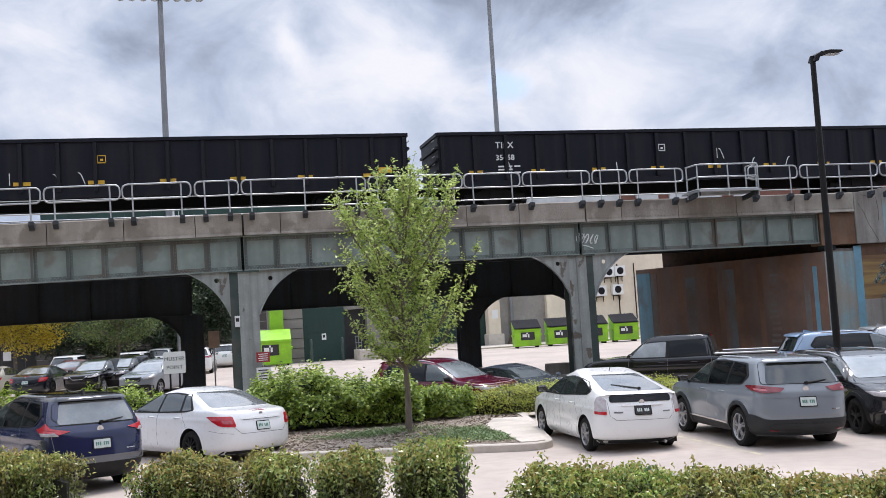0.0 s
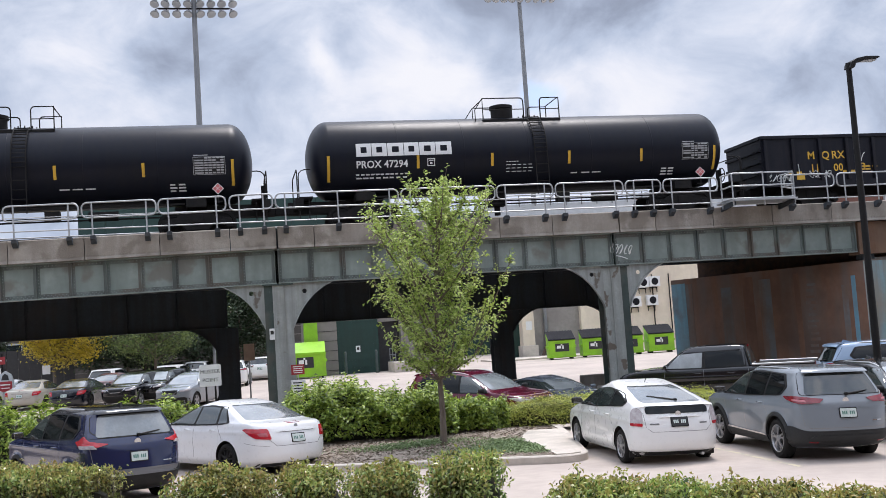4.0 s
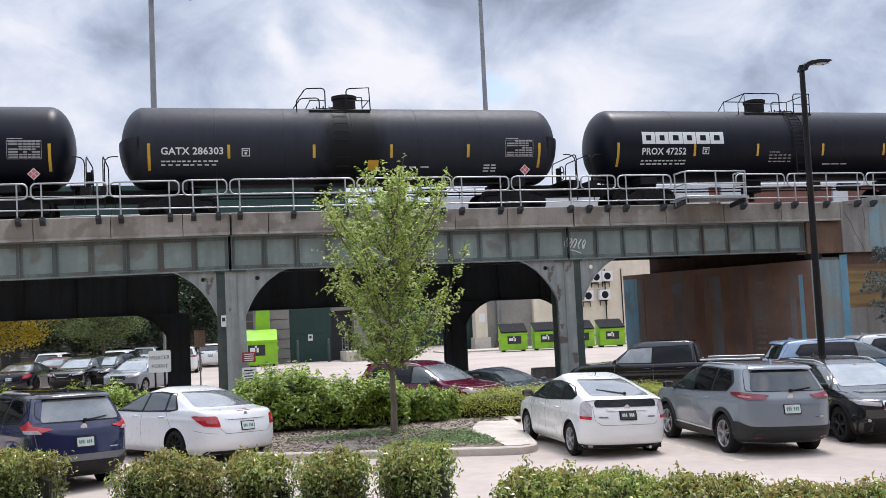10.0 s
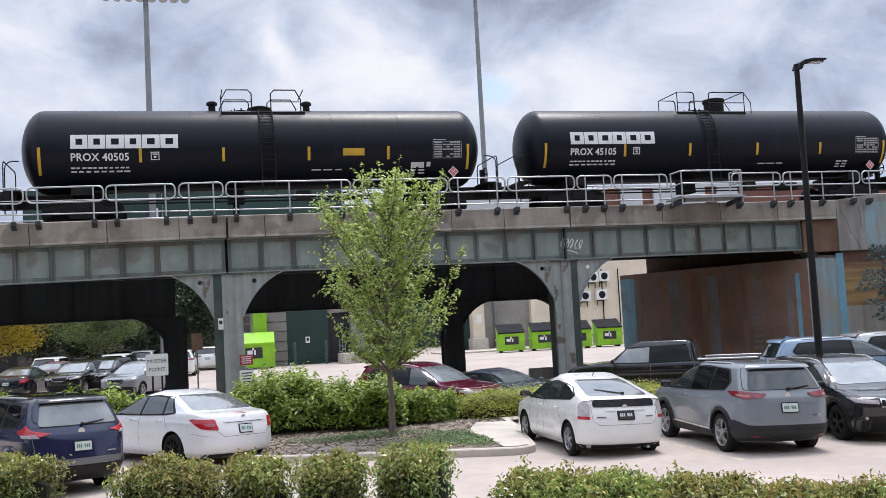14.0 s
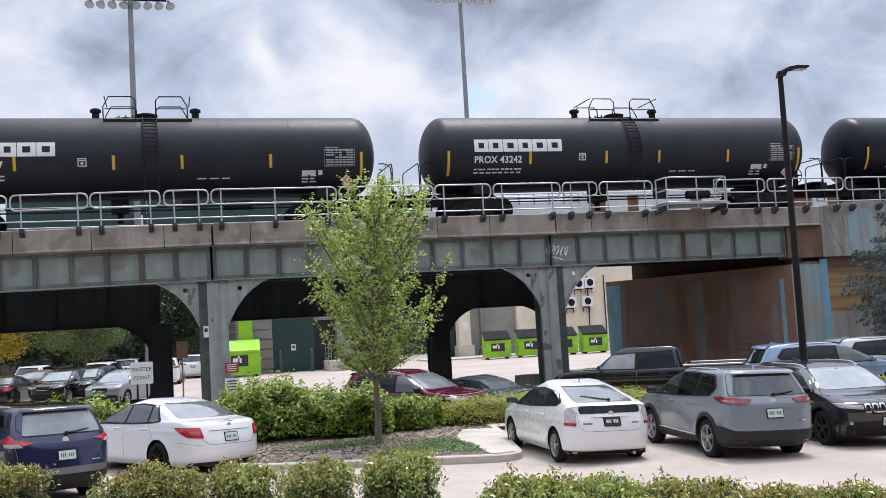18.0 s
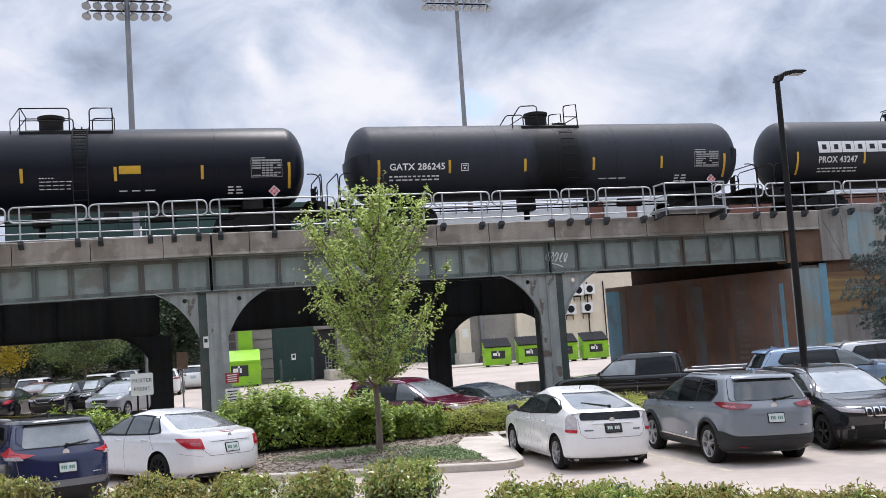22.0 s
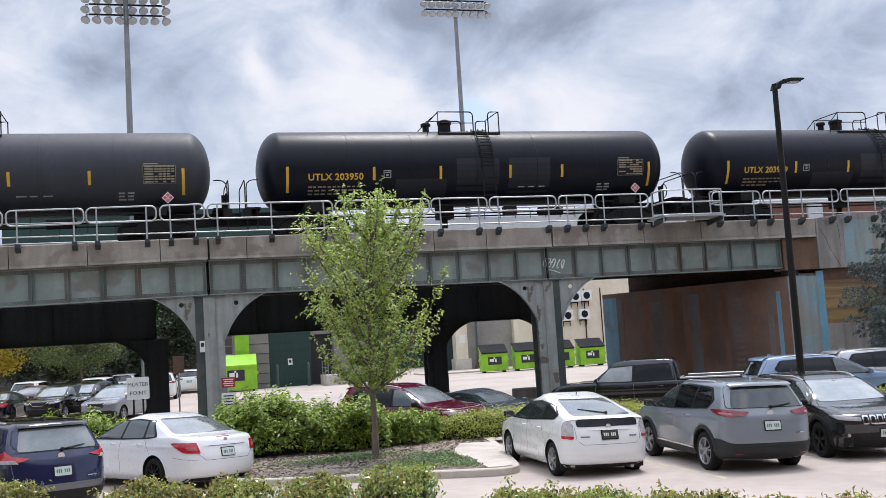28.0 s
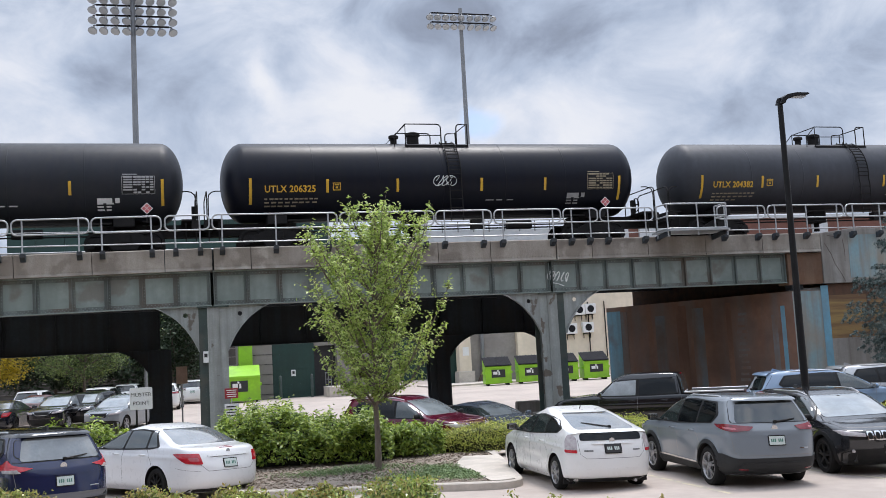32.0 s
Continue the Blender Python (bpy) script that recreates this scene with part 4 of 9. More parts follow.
for u0, u1, z1 in ((0.75, 1.0, 3.3), (4.3, 4.9, 3.8), (6.35, 6.95, 3.6)):
    band(u0, u1, -0.7, z1, MURAL_TEAL, 0.004)
for u0, u1, z1 in ((2.9, 3.15, 3.9), (5.2, 5.75, 3.95)):
    band(u0, u1, -0.7, z1, MURAL_RUN, 0.004)
band(0.38, 0.56, -0.5, 3.62, MURAL_SKY)
# worn pale dashes one above the other
for k in range(13):
    z0 = 0.55 + 0.235 * k
    band(2.15 + 0.05 * (k % 3), 2.55 + 0.04 * (k * 7 % 4), z0, z0 + 0.1 + 0.02 * (k % 2), MURAL_DASH, 0.005)
# bearing shelf and backwall
# concrete block coloured dark brown: under-deck shade and soot put into its colour
part("backwall_block", Geo().prism([(24.4, 33.7), (60, 33.7), (60, 42.3), (20.6, 42.3)], 4.145, 5.95, "xy"), RUST, abut)
part("wing_base", Geo().box((42.1, 33.4, 4.252), (35.8, 0.7, 0.215)), MURAL_RUST, abut)
part("bearing_seat", Geo().box((23.6, 33.45, 4.19), (1.2, 0.6, 0.09)), OLD_CONC, abut)
part("bearing", Geo().box((22.95, YF + 0.3, 4.31), (0.5, 0.4, 0.26)), STEEL_DARK, abut)
part("backwall", Geo().box((23.25, YF + 0.29, 4.965), (1.49, 0.7, 1.19)), STAINED_CONC, abut, "rust-stained backwall", bevel=0.015)
g = Geo()
g.prism([(24.0, 4.37), (60, 4.37), (60, 6.45), (25.3, 6.45), (24.6, 6.36), (24.0, 6.3)], YF - 0.1, YF + 0.9, "xz")
part("wing_wall", g, OLD_CONC, abut, "cracked grey concrete wing wall", bevel=0.02)
part("embankment", Geo().box((215, 38.2, 3.2), (309, 8.9, 6.4)), BALLAST, abut)
part("retaining_wall", Geo().box((210, YF + 0.4, 2.9), (299, 0.8, 6.9)), OLD_CONC, abut)
# painted fields on the front of the wall
for x0, x1, z0, z1, m_ in ((22.66, 24.0, -0.8, 4.12, MURAL_PALE), (23.9, 24.22, -0.8, 4.3, MURAL_SKY), (22.72, 22.94, 0.2, 3.65, MURAL_SKY), (24.22, 60, 2.28, 3.92, MURAL_GOLD), (24.22, 60, 3.92, 4.33, MURAL_RUST),
                           (24.22, 60, -0.8, 2.28, OLD_CONC), (25.9, 26.02, 2.28, 4.2, MURAL_RUST), (25.2, 60, 4.55, 6.2, MURAL_PALE)):
    y = YF - 0.1 if z0 > 4.4 else 33.05
    off = 0.02 if m_ is MURAL_SKY or x1 - x0 < 0.2 else 0.012
    part("mural_field", Geo().box(((x0 + x1) / 2, y - off / 2, (z0 + z1) / 2), (x1 - x0, off, z1 - z0)), m_, abut)
# cracks in the wing wall
for pts in (((24.15, 5.9), (24.4, 5.5), (24.55, 5.1), (24.8, 4.7), (24.95, 4.4)), ((24.3, 6.2), (24.75, 6.12), (24.95, 6.3), (24.98, 6.6)), ((24.95, 6.1), (25.02, 5.6), (25.0, 5.2))):
    part("crack", Geo().tube([(x, YF - 0.1, z) for x, z in pts], 0.009, 4), RUST, abut)

# ================= the train =================
Y_TRACK = 37.8
Z_TRAIN = Z_RAIL + 0.10
TRAIN = [
    (0, -49.72), (0.5, -45.71), (1, -41.71), (1.5, -37.56), (2, -33.74), (2.5, -29.63), (3, -25.52), (3.5, -21.12), (5.5, -4.42), (6, -0.00), (6.5, 3.88), (7, 8.03), (7.5, 12.19), (8, 16.34), (8.5, 20.79), (9, 24.69), (9.5, 28.85), (10, 33.03), (10.5, 37.22), (11, 41.67), (11.5, 45.56), (12, 49.72), (12.5, 53.92), (13, 58.12), (13.5, 62.58), (14, 66.50), (14.5, 70.70), (16.5, 87.64), (17, 91.84), (17.5, 96.05), (18, 100.27), (18.5, 104.49), (19, 108.71), (19.5, 112.94), (20, 117.19), (20.5, 121.43), (21, 125.67), (21.5, 129.97), (22, 134.24), (22.5, 138.52), (23, 142.79), (23.5, 147.08), (24, 151.37), (24.5, 155.67), (25, 159.97), (25.5, 164.01), (27.5, 181.39), (28, 185.41), (28.5, 189.99), (29, 194.31), (29.5, 198.62), (30, 202.95), (30.5, 206.98), (31, 211.61), (31.5, 215.95), (32, 220.29)
]
R_TANK, ZC = 1.5, 2.72
MOVING = []


def on_tank(me, material, x0, z0, r=R_TANK, lift=0.012):
    """Wraps flat lettering on the tank's near side."""
    for v in me.vertices:
        z = z0 + v.co.y
        v.co = (x0 + v.co.x, -math.sqrt(max(0.01, (r + lift) ** 2 - (z - ZC) ** 2)), z)
    me.materials.clear()
    me.materials.append(material)
    return me


def tank_patch(geo, x0, x1, z0, z1, r=R_TANK, lift=0.008, skew=0.0, nz=5, t=0.004):
    """A thin curved plate on the tank's near side."""
    verts = []
    for k_ in (lift, lift + t):
        for i in range(nz + 1):
            z = z0 + (z1 - z0) * i / nz
            y = -math.sqrt((r + k_) ** 2 - (z - ZC) ** 2)
            verts += [(x0 + skew * i / nz, y, z), (x1 + skew * i / nz, y, z)]
    n = 2 * (nz + 1)
    faces = []
    for i in range(nz):
        a = 2 * i
        faces += [(n + a, n + a + 1, n + a + 3, n + a + 2)]
        faces += [(a, n + a, n + a + 2, a + 2), (a + 1, a + 3, n + a + 3, n + a + 1)]
    faces += [(0, 1, n + 1, n), (2 * nz, n + 2 * nz, n + 2 * nz + 1, 2 * nz + 1)]
    return geo.add(verts, faces)


def tank_mesh(half, material):
    g = Geo()
    hd = 0.82
    prof = []
    for i in range(11):
        a = math.pi / 2 * i / 10
        prof.append((-half + hd - hd * math.cos(a), max(0.02, R_TANK * math.sin(a))))
    seams = [-half + hd + (2 * half - 2 * hd) * i / 6 for i in range(1, 6)]
    for x in seams:
        prof += [(x - 0.02, R_TANK), (x - 0.012, R_TANK + 0.005), (x + 0.012, R_TANK + 0.005), (x + 0.02, R_TANK)]
    prof += [(-x, r) for x, r in prof[:11][::-1]]
    g.spin(prof, "x", 64, (0, 0, ZC))
    return g.mesh("tank", material, smooth=30)


def bogie_meshes():
    side = [(-1.25, 0.30), (-1.2, 0.62), (-0.75, 0.66), (-0.35, 0.86), (0.35, 0.86), (0.75, 0.66), (1.2, 0.62), (1.25, 0.30), (1.05, 0.28), (0.95, 0.44), (0.55, 0.42), (0.4, 0.22), (-0.4, 0.22), (-0.55, 0.42), (-0.95, 0.44), (-1.05, 0.28)]
    fr = Geo().prism(side, -0.09, 0.09, "xz").mesh("side_frame", UNDER, bevel=0.015)
    wh = Geo().spin([(-0.07, 0.40), (-0.07, 0.5), (-0.04, 0.5), (-0.03, 0.457), (0.07, 0.452), (0.07, 0.38), (0.03, 0.36), (0.03, 0.16), (0.09, 0.14), (0.09, 0.04)], "y", 28).mesh("wheel", UNDER, smooth=35)
    ax = Geo().tube([(0, -1.05, 0), (0, 1.05, 0)], 0.08, 10).mesh("axle", UNDER, smooth=40)
    sp = Geo()
    for dx in (-0.2, 0.0, 0.2):
        sp.tube([(dx + 0.07 * math.cos(t * 0.9), 0.07 * math.sin(t * 0.9), 0.27 + 0.02 * t) for t in range(14)], 0.018, 5)
    sp = sp.mesh("springs", UNDER)
    bo = Geo().box((0, 0, 0.62), (0.42, 2.3, 0.28)).mesh("bolster", UNDER, bevel=0.02)
    cap = Geo().spin([(-0.06, 0.12), (0.05, 0.12), (0.07, 0.07)], "y", 12).mesh("bearing_cap", UNDER, smooth=40)
    return fr, wh, ax, sp, bo, cap


BOGIE = bogie_meshes()


def add_bogie(parent, x):
    fr, wh, ax, sp, bo, cap = BOGIE
    b = put("bogie", bo, parent, pose(x, 0, 0))
    for s in (-1, 1):
        put("side_frame", fr, b, pose(0, s * 1.0, 0))
        put("springs", sp, b, pose(0, s * 1.0, 0))
    for dx in (-0.89, 0.89):
        put("axle", ax, b, pose(dx, 0, 0.455))
        for s in (-1, 1):
            put("wheel", wh, b, pose(dx, s * 0.76, 0.455, 0, 0, 0 if s > 0 else 180))
        put("bearing_cap", cap, b, pose(dx, -1.12, 0.455, 0, 0, 180))


COUPLER = Geo().box((0.25, 0, 0), (0.7, 0.2, 0.22)).box((0.68, 0.03, 0), (0.3, 0.34, 0.3)).mesh("coupler", UNDER, bevel=0.03)


def brand_blocks(parent):
    """The owner's mark as six plain white rounded rings."""
    x = -6.6
    g = Geo()
    for w in (0.56, 0.56, 0.60, 0.56, 0.60, 0.60):
        t = 0.135
        for a, b, c, d_ in ((x, x + w, 2.61, 2.61 + t), (x, x + w, 3.10 - t, 3.10), (x, x + 0.17, 2.61 + t, 3.10 - t), (x + w - 0.17, x + w, 2.61 + t, 3.10 - t)):
            tank_patch(g, a, b, c, d_, lift=0.010, nz=2)
        x += w + 0.022
    return part("owner_mark", g, WHITE, parent, "white block mark")


def platform(parent, kind):
    """Walkway, hatch, valves and safety rails on top of the tank."""
    x0, x1 = {"box": (-1.55, 1.56), "boxr": (-1.56, 1.55), "low": (-1.45, 1.6), "gatx": (-1.5, 0.8), "gatxr": (-1.25, 1.17), "utlx": (-1.28, 1.24)}[kind]
    plat = part("walkway", Geo().box(((x0 + x1) / 2, -0.55, 4.02), (x1 - x0, 0.55, 0.05)), UNDER, parent)
    part("walkway_plate", Geo().box(((x0 + x1) / 2, 0.55, 4.02), (x1 - x0, 0.55, 0.05)), UNDER, plat)
    for y in (-0.85, 0.85):
        part("edge_beam", Geo().bar((x0, y, 3.93), (x1, y, 3.93), 0.06, 0.14), UNDER, plat)
    for x in (x0 + 0.05, x1 - 0.05):
        part("cross_beam", Geo().bar((x, -0.85, 3.9), (x, 0.85, 3.9), 0.06, 0.12), UNDER, plat)

    def rail(pts, r=0.024):
        part("safety_rail", Geo().tube(pts, r, 6), UNDER, plat, smooth=50)

    for y in (-0.82, 0.82):
        if kind in ("box", "boxr"):
            s = 1 if kind == "box" else -1
            rail([(s * 0.1, y, 4.03), (s * 0.1, y, 4.72), (s * 0.08, y, 4.80), (s * 0.02, y, 4.85), (s * -0.06, y, 4.86), (s * -1.53, y, 4.86), (s * -1.53, y, 4.03)])
            rail([(s * -1.53, y, 4.86), (s * -1.84, y, 4.42), (s * -1.84, y, 3.75)], 0.018)
            rail([(s * -1.53, y, 4.42), (s * 0.1, y, 4.42)], 0.018)
            rail([(s * 0.77, y, 4.03), (s * 0.77, y, 4.72), (s * 0.79, y, 4.80), (s * 0.85, y, 4.85), (s * 0.93, y, 4.86), (s * 1.54, y, 4.86), (s * 1.54, y, 4.03)])
            rail([(s * 1.54, y, 4.42), (s * 0.77, y, 4.42)], 0.018)
        elif kind == "low":
            for sgn in (-1, 1):
                rail([(sgn * 0.35, y, 4.03), (sgn * 0.35, y, 4.72), (sgn * 0.48, y, 4.86), (sgn * 1.25, y, 4.86), (sgn * 1.45, y, 4.5), (sgn * 1.45, y, 4.03)])
                rail([(sgn * 0.35, y, 4.42), (sgn * 1.4, y, 4.42)], 0.018)
        elif kind in ("gatx", "gatxr"):
            o, w = (-0.34, 0.0) if kind == "gatx" else (0.0, 0.32)
            rail([(o - 0.55, y, 4.03), (o - 0.55, y, 4.72), (o - 0.58, y, 4.82), (o - 0.68, y, 4.86), (o - 1.22, y, 4.84), (o - 1.32, y, 4.78), (o - 1.62, y, 4.36), (o - 1.62, y, 3.8)])
            rail([(o - 1.15, y, 4.40), (o - 0.55, y, 4.40)], 0.018)
            rail([(o + 0.25 + w, y, 4.03), (o + 0.25 + w, y, 4.72), (o + 0.28 + w, y, 4.82), (o + 0.38 + w, y, 4.86), (o + 1.12, y, 4.90), (o + 1.15, y, 4.03)])
            rail([(o + 0.25 + w, y, 4.40), (o + 1.15, y, 4.40)], 0.018)
        else:
            rail([(-1.26, y, 4.03), (-1.26, y, 4.86), (0.0, y, 4.86), (0.08, y, 4.84), (0.14, y, 4.78), (0.16, y, 4.70), (0.16, y, 4.03)])
            rail([(-1.26, y, 4.86), (-1.7, y, 4.40), (-1.7, y, 3.75)], 0.018)
            rail([(0.78, y, 4.03), (0.78, y, 4.70), (0.80, y, 4.79), (0.86, y, 4.85), (0.94, y, 4.86), (1.22, y, 4.86), (1.22, y, 4.03)])
            rail([(-1.26, y, 4.42), (0.16, y, 4.42)], 0.018)
    for x in (x0 + 0.05, x1 - 0.05):
        rail([(x, -0.82, 4.86 if "gatx" not in kind else 4.4), (x, 0.82, 4.86 if "gatx" not in kind else 4.4)], 0.02)
    hx, hr, hh = {"box": (-0.58, 0.41, 0.66), "boxr": (0.58, 0.41, 0.66), "low": (0.0, 0.36, 0.30), "gatx": (-0.05, 0.44, 0.66), "gatxr": (-0.32, 0.44, 0.66), "utlx": (-0.78, 0.24, 0.60)}[kind]
    part("hatch", Geo().spin([(3.95, hr), (3.95 + hh * 0.8, hr), (3.95 + hh * 0.82, hr + 0.05), (3.95 + hh, hr + 0.05), (3.95 + hh + 0.06, hr * 0.6), (3.95 + hh + 0.07, 0.05)], "z", 20, (hx, 0, 0.1)), UNDER, plat, smooth=35)
    mx = {"box": 0.47, "boxr": -0.47, "low": -0.7, "gatx": -0.9, "gatxr": 0.55, "utlx": 0.49}[kind]
    part("manway", Geo().spin([(3.95, 0.30), (4.08, 0.30), (4.09, 0.36), (4.16, 0.36), (4.20, 0.22), (4.21, 0.05)], "z", 18, (mx, 0, 0.05)), UNDER, plat, smooth=35)
    bolts = Geo()
    for i in range(8):
        a = math.pi / 4 * i
        bolts.tube([(mx + 0.34 * math.cos(a), 0.34 * math.sin(a), 4.08), (mx + 0.34 * math.cos(a), 0.34 * math.sin(a), 4.29)], 0.026, 6)
    tagged(part("manway_bolts", bolts, UNDER, plat), kind="stuff")
    if kind in ("low", "utlx"):
        for vx in ((-1.75, 1.75) if kind == "low" else (-1.55,)):
            part("relief_valve", Geo().spin([(4.05, 0.13), (4.35, 0.13), (4.36, 0.2), (4.45, 0.2), (4.5, 0.12)], "z", 14, (vx, 0, 0.1)), UNDER, plat, smooth=35)


def ladder(parent, x, rungs_only=False):
    g = Geo()
    r = R_TANK + 0.09
    pts = [(-r * math.sin(a), ZC + r * math.cos(a)) for a in np.linspace(0.45, 1.75, 12)]
    pts += [(-r - 0.02, ZC - 0.5), (-r - 0.02, ZC - 1.75)]
    if not rungs_only:
        for dx in (-0.24, 0.24):
            g.tube([(x + dx, y, z) for y, z in pts], 0.022, 6)
    rungs = []
    for i in range(12):
        a = 0.5 + 0.105 * i
        if rungs_only and i % 2:
            continue
        rungs.append((-r * math.sin(a), ZC + r * math.cos(a)))
    rungs += [(-r - 0.02, ZC - 0.6 - 0.33 * i) for i in range(4)]
    one = shared("rung", lambda: Geo().tube([(-0.26, 0.06, -0.03), (-0.24, 0, 0), (0.24, 0, 0), (0.26, 0.06, -0.03)], 0.018, 5).mesh("rung", UNDER, smooth=50))
    if rungs_only:
        g.box((x, -r * math.sin(0.5) + 0.05, ZC + r * math.cos(0.5) + 0.03), (0.5, 0.05, 0.05))
    rails = part("ladder", g, UNDER, parent, smooth=50)
    for y, z in rungs:
        put("rung", one, rails, pose(x, y, z))
    return rails


def bars(geo, x0, x1, z, h, words, rng):
    """A line of writing too small to read: bars of word length."""
    x = x0
    for i in range(words):
        w = (x1 - x0) / words * rng.uniform(0.55, 0.85)
        tank_patch(geo, x, x + w, z, z + h, lift=0.009, nz=1)
        x += (x1 - x0) / words


def tank_car(n, xc, kind, mark, number, brand, ink, skin, skin_label, quirk=()):
    half = 8.36 if kind in ("box", "boxr", "low") else 8.25
    xl = 7.63 if kind in ("box", "boxr", "low") else 7.25
    rng = random.Random(100 + n)
    car = thing("tank_car", skin_label, "tank car", "freight train", m=pose(xc, Y_TRACK, Z_TRAIN))
    MOVING.append((car, xc))
    put("tank", shared(("tank", half, skin.name), lambda: tank_mesh(half, skin)), car)
    # end frames
    for s in (-1, 1):
        put("stub_sill", shared("sill%d" % s, lambda: Geo().box((s * 7.3, 0, 0.95), (3.6, 0.5, 0.45)).box((s * 6.3, 0, 1.18), (0.7, 2.5, 0.3)).box((s * 8.75, 0, 1.02), (0.3, 2.9, 0.3)).box((s * 8.5, 0, 1.2), (0.5, 2.7, 0.06))
            .prism([(s * 5.5, 0.8), (s * 6.9, 0.8), (s * 6.9, 1.7), (s * 5.9, 1.45)], -0.2, 0.2, "xz").mesh("stub_sill", UNDER)), car)
        put("coupler", COUPLER, car, pose(s * 8.75, 0, 0.88, 0, 0, 0 if s > 0 else 180))
        put("end_handrail", shared("endrail%d" % s, lambda: Geo().tube([(s * 8.75, -1.35, 1.1), (s * 8.75, -1.35, 1.95), (s * 8.72, -1.34, 2.1), (s * 8.62, -1.31, 2.2), (s * 8.48, -1.28, 2.24), (s * 8.3, -1.25, 2.24)], 0.022, 6).tube([(s * 8.8, -1.35, 1.1), (s * 8.8, -1.35, 2.05), (s * 8.8, -1.29, 2.19), (s * 8.8, -1.15, 2.25), (s * 8.8, 1.15, 2.25), (s * 8.8, 1.29, 2.19), (s * 8.8, 1.35, 2.05), (s * 8.8, 1.35, 1.1)], 0.022, 6)
            .tube([(s * 8.75, -1.4, 0.35), (s * 8.75, -1.4, 1.1)], 0.022, 6).tube([(s * 8.4, -1.4, 0.35), (s * 8.4, -1.4, 1.1)], 0.022, 6).tube([(s * 8.4, -1.4, 0.4), (s * 8.75, -1.4, 0.4)], 0.022, 6).mesh("end_handrail", UNDER, smooth=50)), car)
        add_bogie(car, s * 6.3)
    put("brake_wheel", shared("bwheel", lambda: Geo().tube([(8.86, 0.45 + 0.28 * math.cos(t), 1.75 + 0.28 * math.sin(t)) for t in np.linspace(0, 2 * math.pi, 17)[:-1]], 0.02, 6, closed=True).box((8.82, 0.45, 1.75), (0.05, 0.56, 0.05)).box((8.82, 0.45, 1.75), (0.05, 0.05, 0.56)).box((8.72, 0.45, 1.5), (0.14, 0.2, 0.9)).mesh("brake_wheel", UNDER)), car)
    put("brake_gear", shared("brakegear", lambda: Geo().tube([(-6, -0.8, 0.75), (6, -0.8, 0.75)], 0.03, 6).tube([(-6, -0.5, 0.9), (6, -0.5, 0.9)], 0.025, 6).tube([(2.6, -0.9, 0.85), (3.6, -0.9, 0.85)], 0.17, 12).box((1.4, -0.9, 0.9), (0.5, 0.3, 0.35)).box((-1.0, 0, 1.0), (0.6, 0.6, 0.5)).tube([(-1.0, 0, 0.4), (-1.0, 0, 1.1)], 0.12, 10).box((0, -0.95, 1.18), (11.8, 0.05, 0.07)).mesh("brake_gear", UNDER)), car)
    top = part("dome_ring", Geo().spin([(-0.02, 1.515), (0.02, 1.515)], "x", 48, (-7.3, 0, ZC)), skin, car) if "ring" in quirk else None
    platform(car, kind)
    ladder(car, {"box": 0.45, "boxr": -0.5, "utlx": 0.42, "gatx": -0.42, "gatxr": 0.43}.get(kind, 0.12), "gatx" in kind)
    if kind == "gatxr":
        kind = "gatx"
    # reflective stripes
    for x, tall in ((-xl, 1), (-4.3, 0), (-1.45, 0), (1.6, 0), (4.55, 0), (xl, 1)):
        if kind == "utlx" and not tall:
            x = {-4.3: -4.45, -1.45: -1.8, 1.6: 1.5, 4.55: 4.1}[x] if "patches" not in quirk else {-4.3: -4.03, -1.45: -1.45, 1.6: 1.35, 4.55: 3.5}[x]
        if kind == "low" and skin is TANK_DULL and not tall:
            x = {-4.3: -4.33, -1.45: -1.12, 1.6: 1.19, 4.55: 4.3}[x]
        if kind == "gatx" and not tall:
            x = {-4.3: -4.5, -1.45: -1.45, 1.6: 1.43, 4.55: 4.4}[x]
        z0, z1 = (1.75, 2.66) if tall else (2.13, 2.61)
        part("reflective_stripe", tank_patch(Geo(), x - 0.05, x + 0.05, z0, z1), YELLOW, car, "yellow reflective stripe")
    # lettering
    if brand:
        brand_blocks(car)
        z_num, h_num, x_num = 2.20, 0.36, -6.62
        w_num = 1.92
    elif kind == "gatx":
        z_num, h_num, x_num, w_num = 2.28, 0.34, -6.85, 2.15
    else:
        z_num, h_num, x_num, w_num = (2.16, 0.33, -6.75, 1.85) if "patches" not in quirk else (2.16, 0.33, -6.5, 2.05)
    put("reporting_mark", on_tank(lettering(mark + " " + number, h_num, bold=0.008, spacing=1.05, width=w_num), ink, x_num, z_num), car)
    g = Geo()
    for row in range(3 if mark == "UTLX" else 2):
        bars(g, x_num, x_num + (2.0 if row < 2 else 1.2), z_num - 0.26 - 0.12 * row, 0.05, 11 - 3 * row, rng)
    tagged(part("small_writing", g, YELLOW_DIM if kind == "utlx" else ink, car), kind="stuff")
    # boxed letter
    g = Geo()
    bx, bz = (-2.3, 2.25) if kind == "low" and skin is TANK_DULL else (-3.95, 2.2) if kind in ("box", "boxr", "low") else (-3.67 if "patches" in quirk else -4.25, 2.2) if kind == "utlx" else (-4.05, 2.2)
    for a in ((bx, bx + 0.29, bz, bz + 0.03), (bx, bx + 0.29, bz + 0.25, bz + 0.28), (bx, bx + 0.03, bz, bz + 0.28), (bx + 0.26, bx + 0.29, bz, bz + 0.28), (bx + 0.1, bx + 0.19, bz + 0.07, bz + 0.14), (bx + 0.06, bx + 0.23, bz + 0.18, bz + 0.22)):
        tank_patch(g, *a, lift=0.009, nz=1)
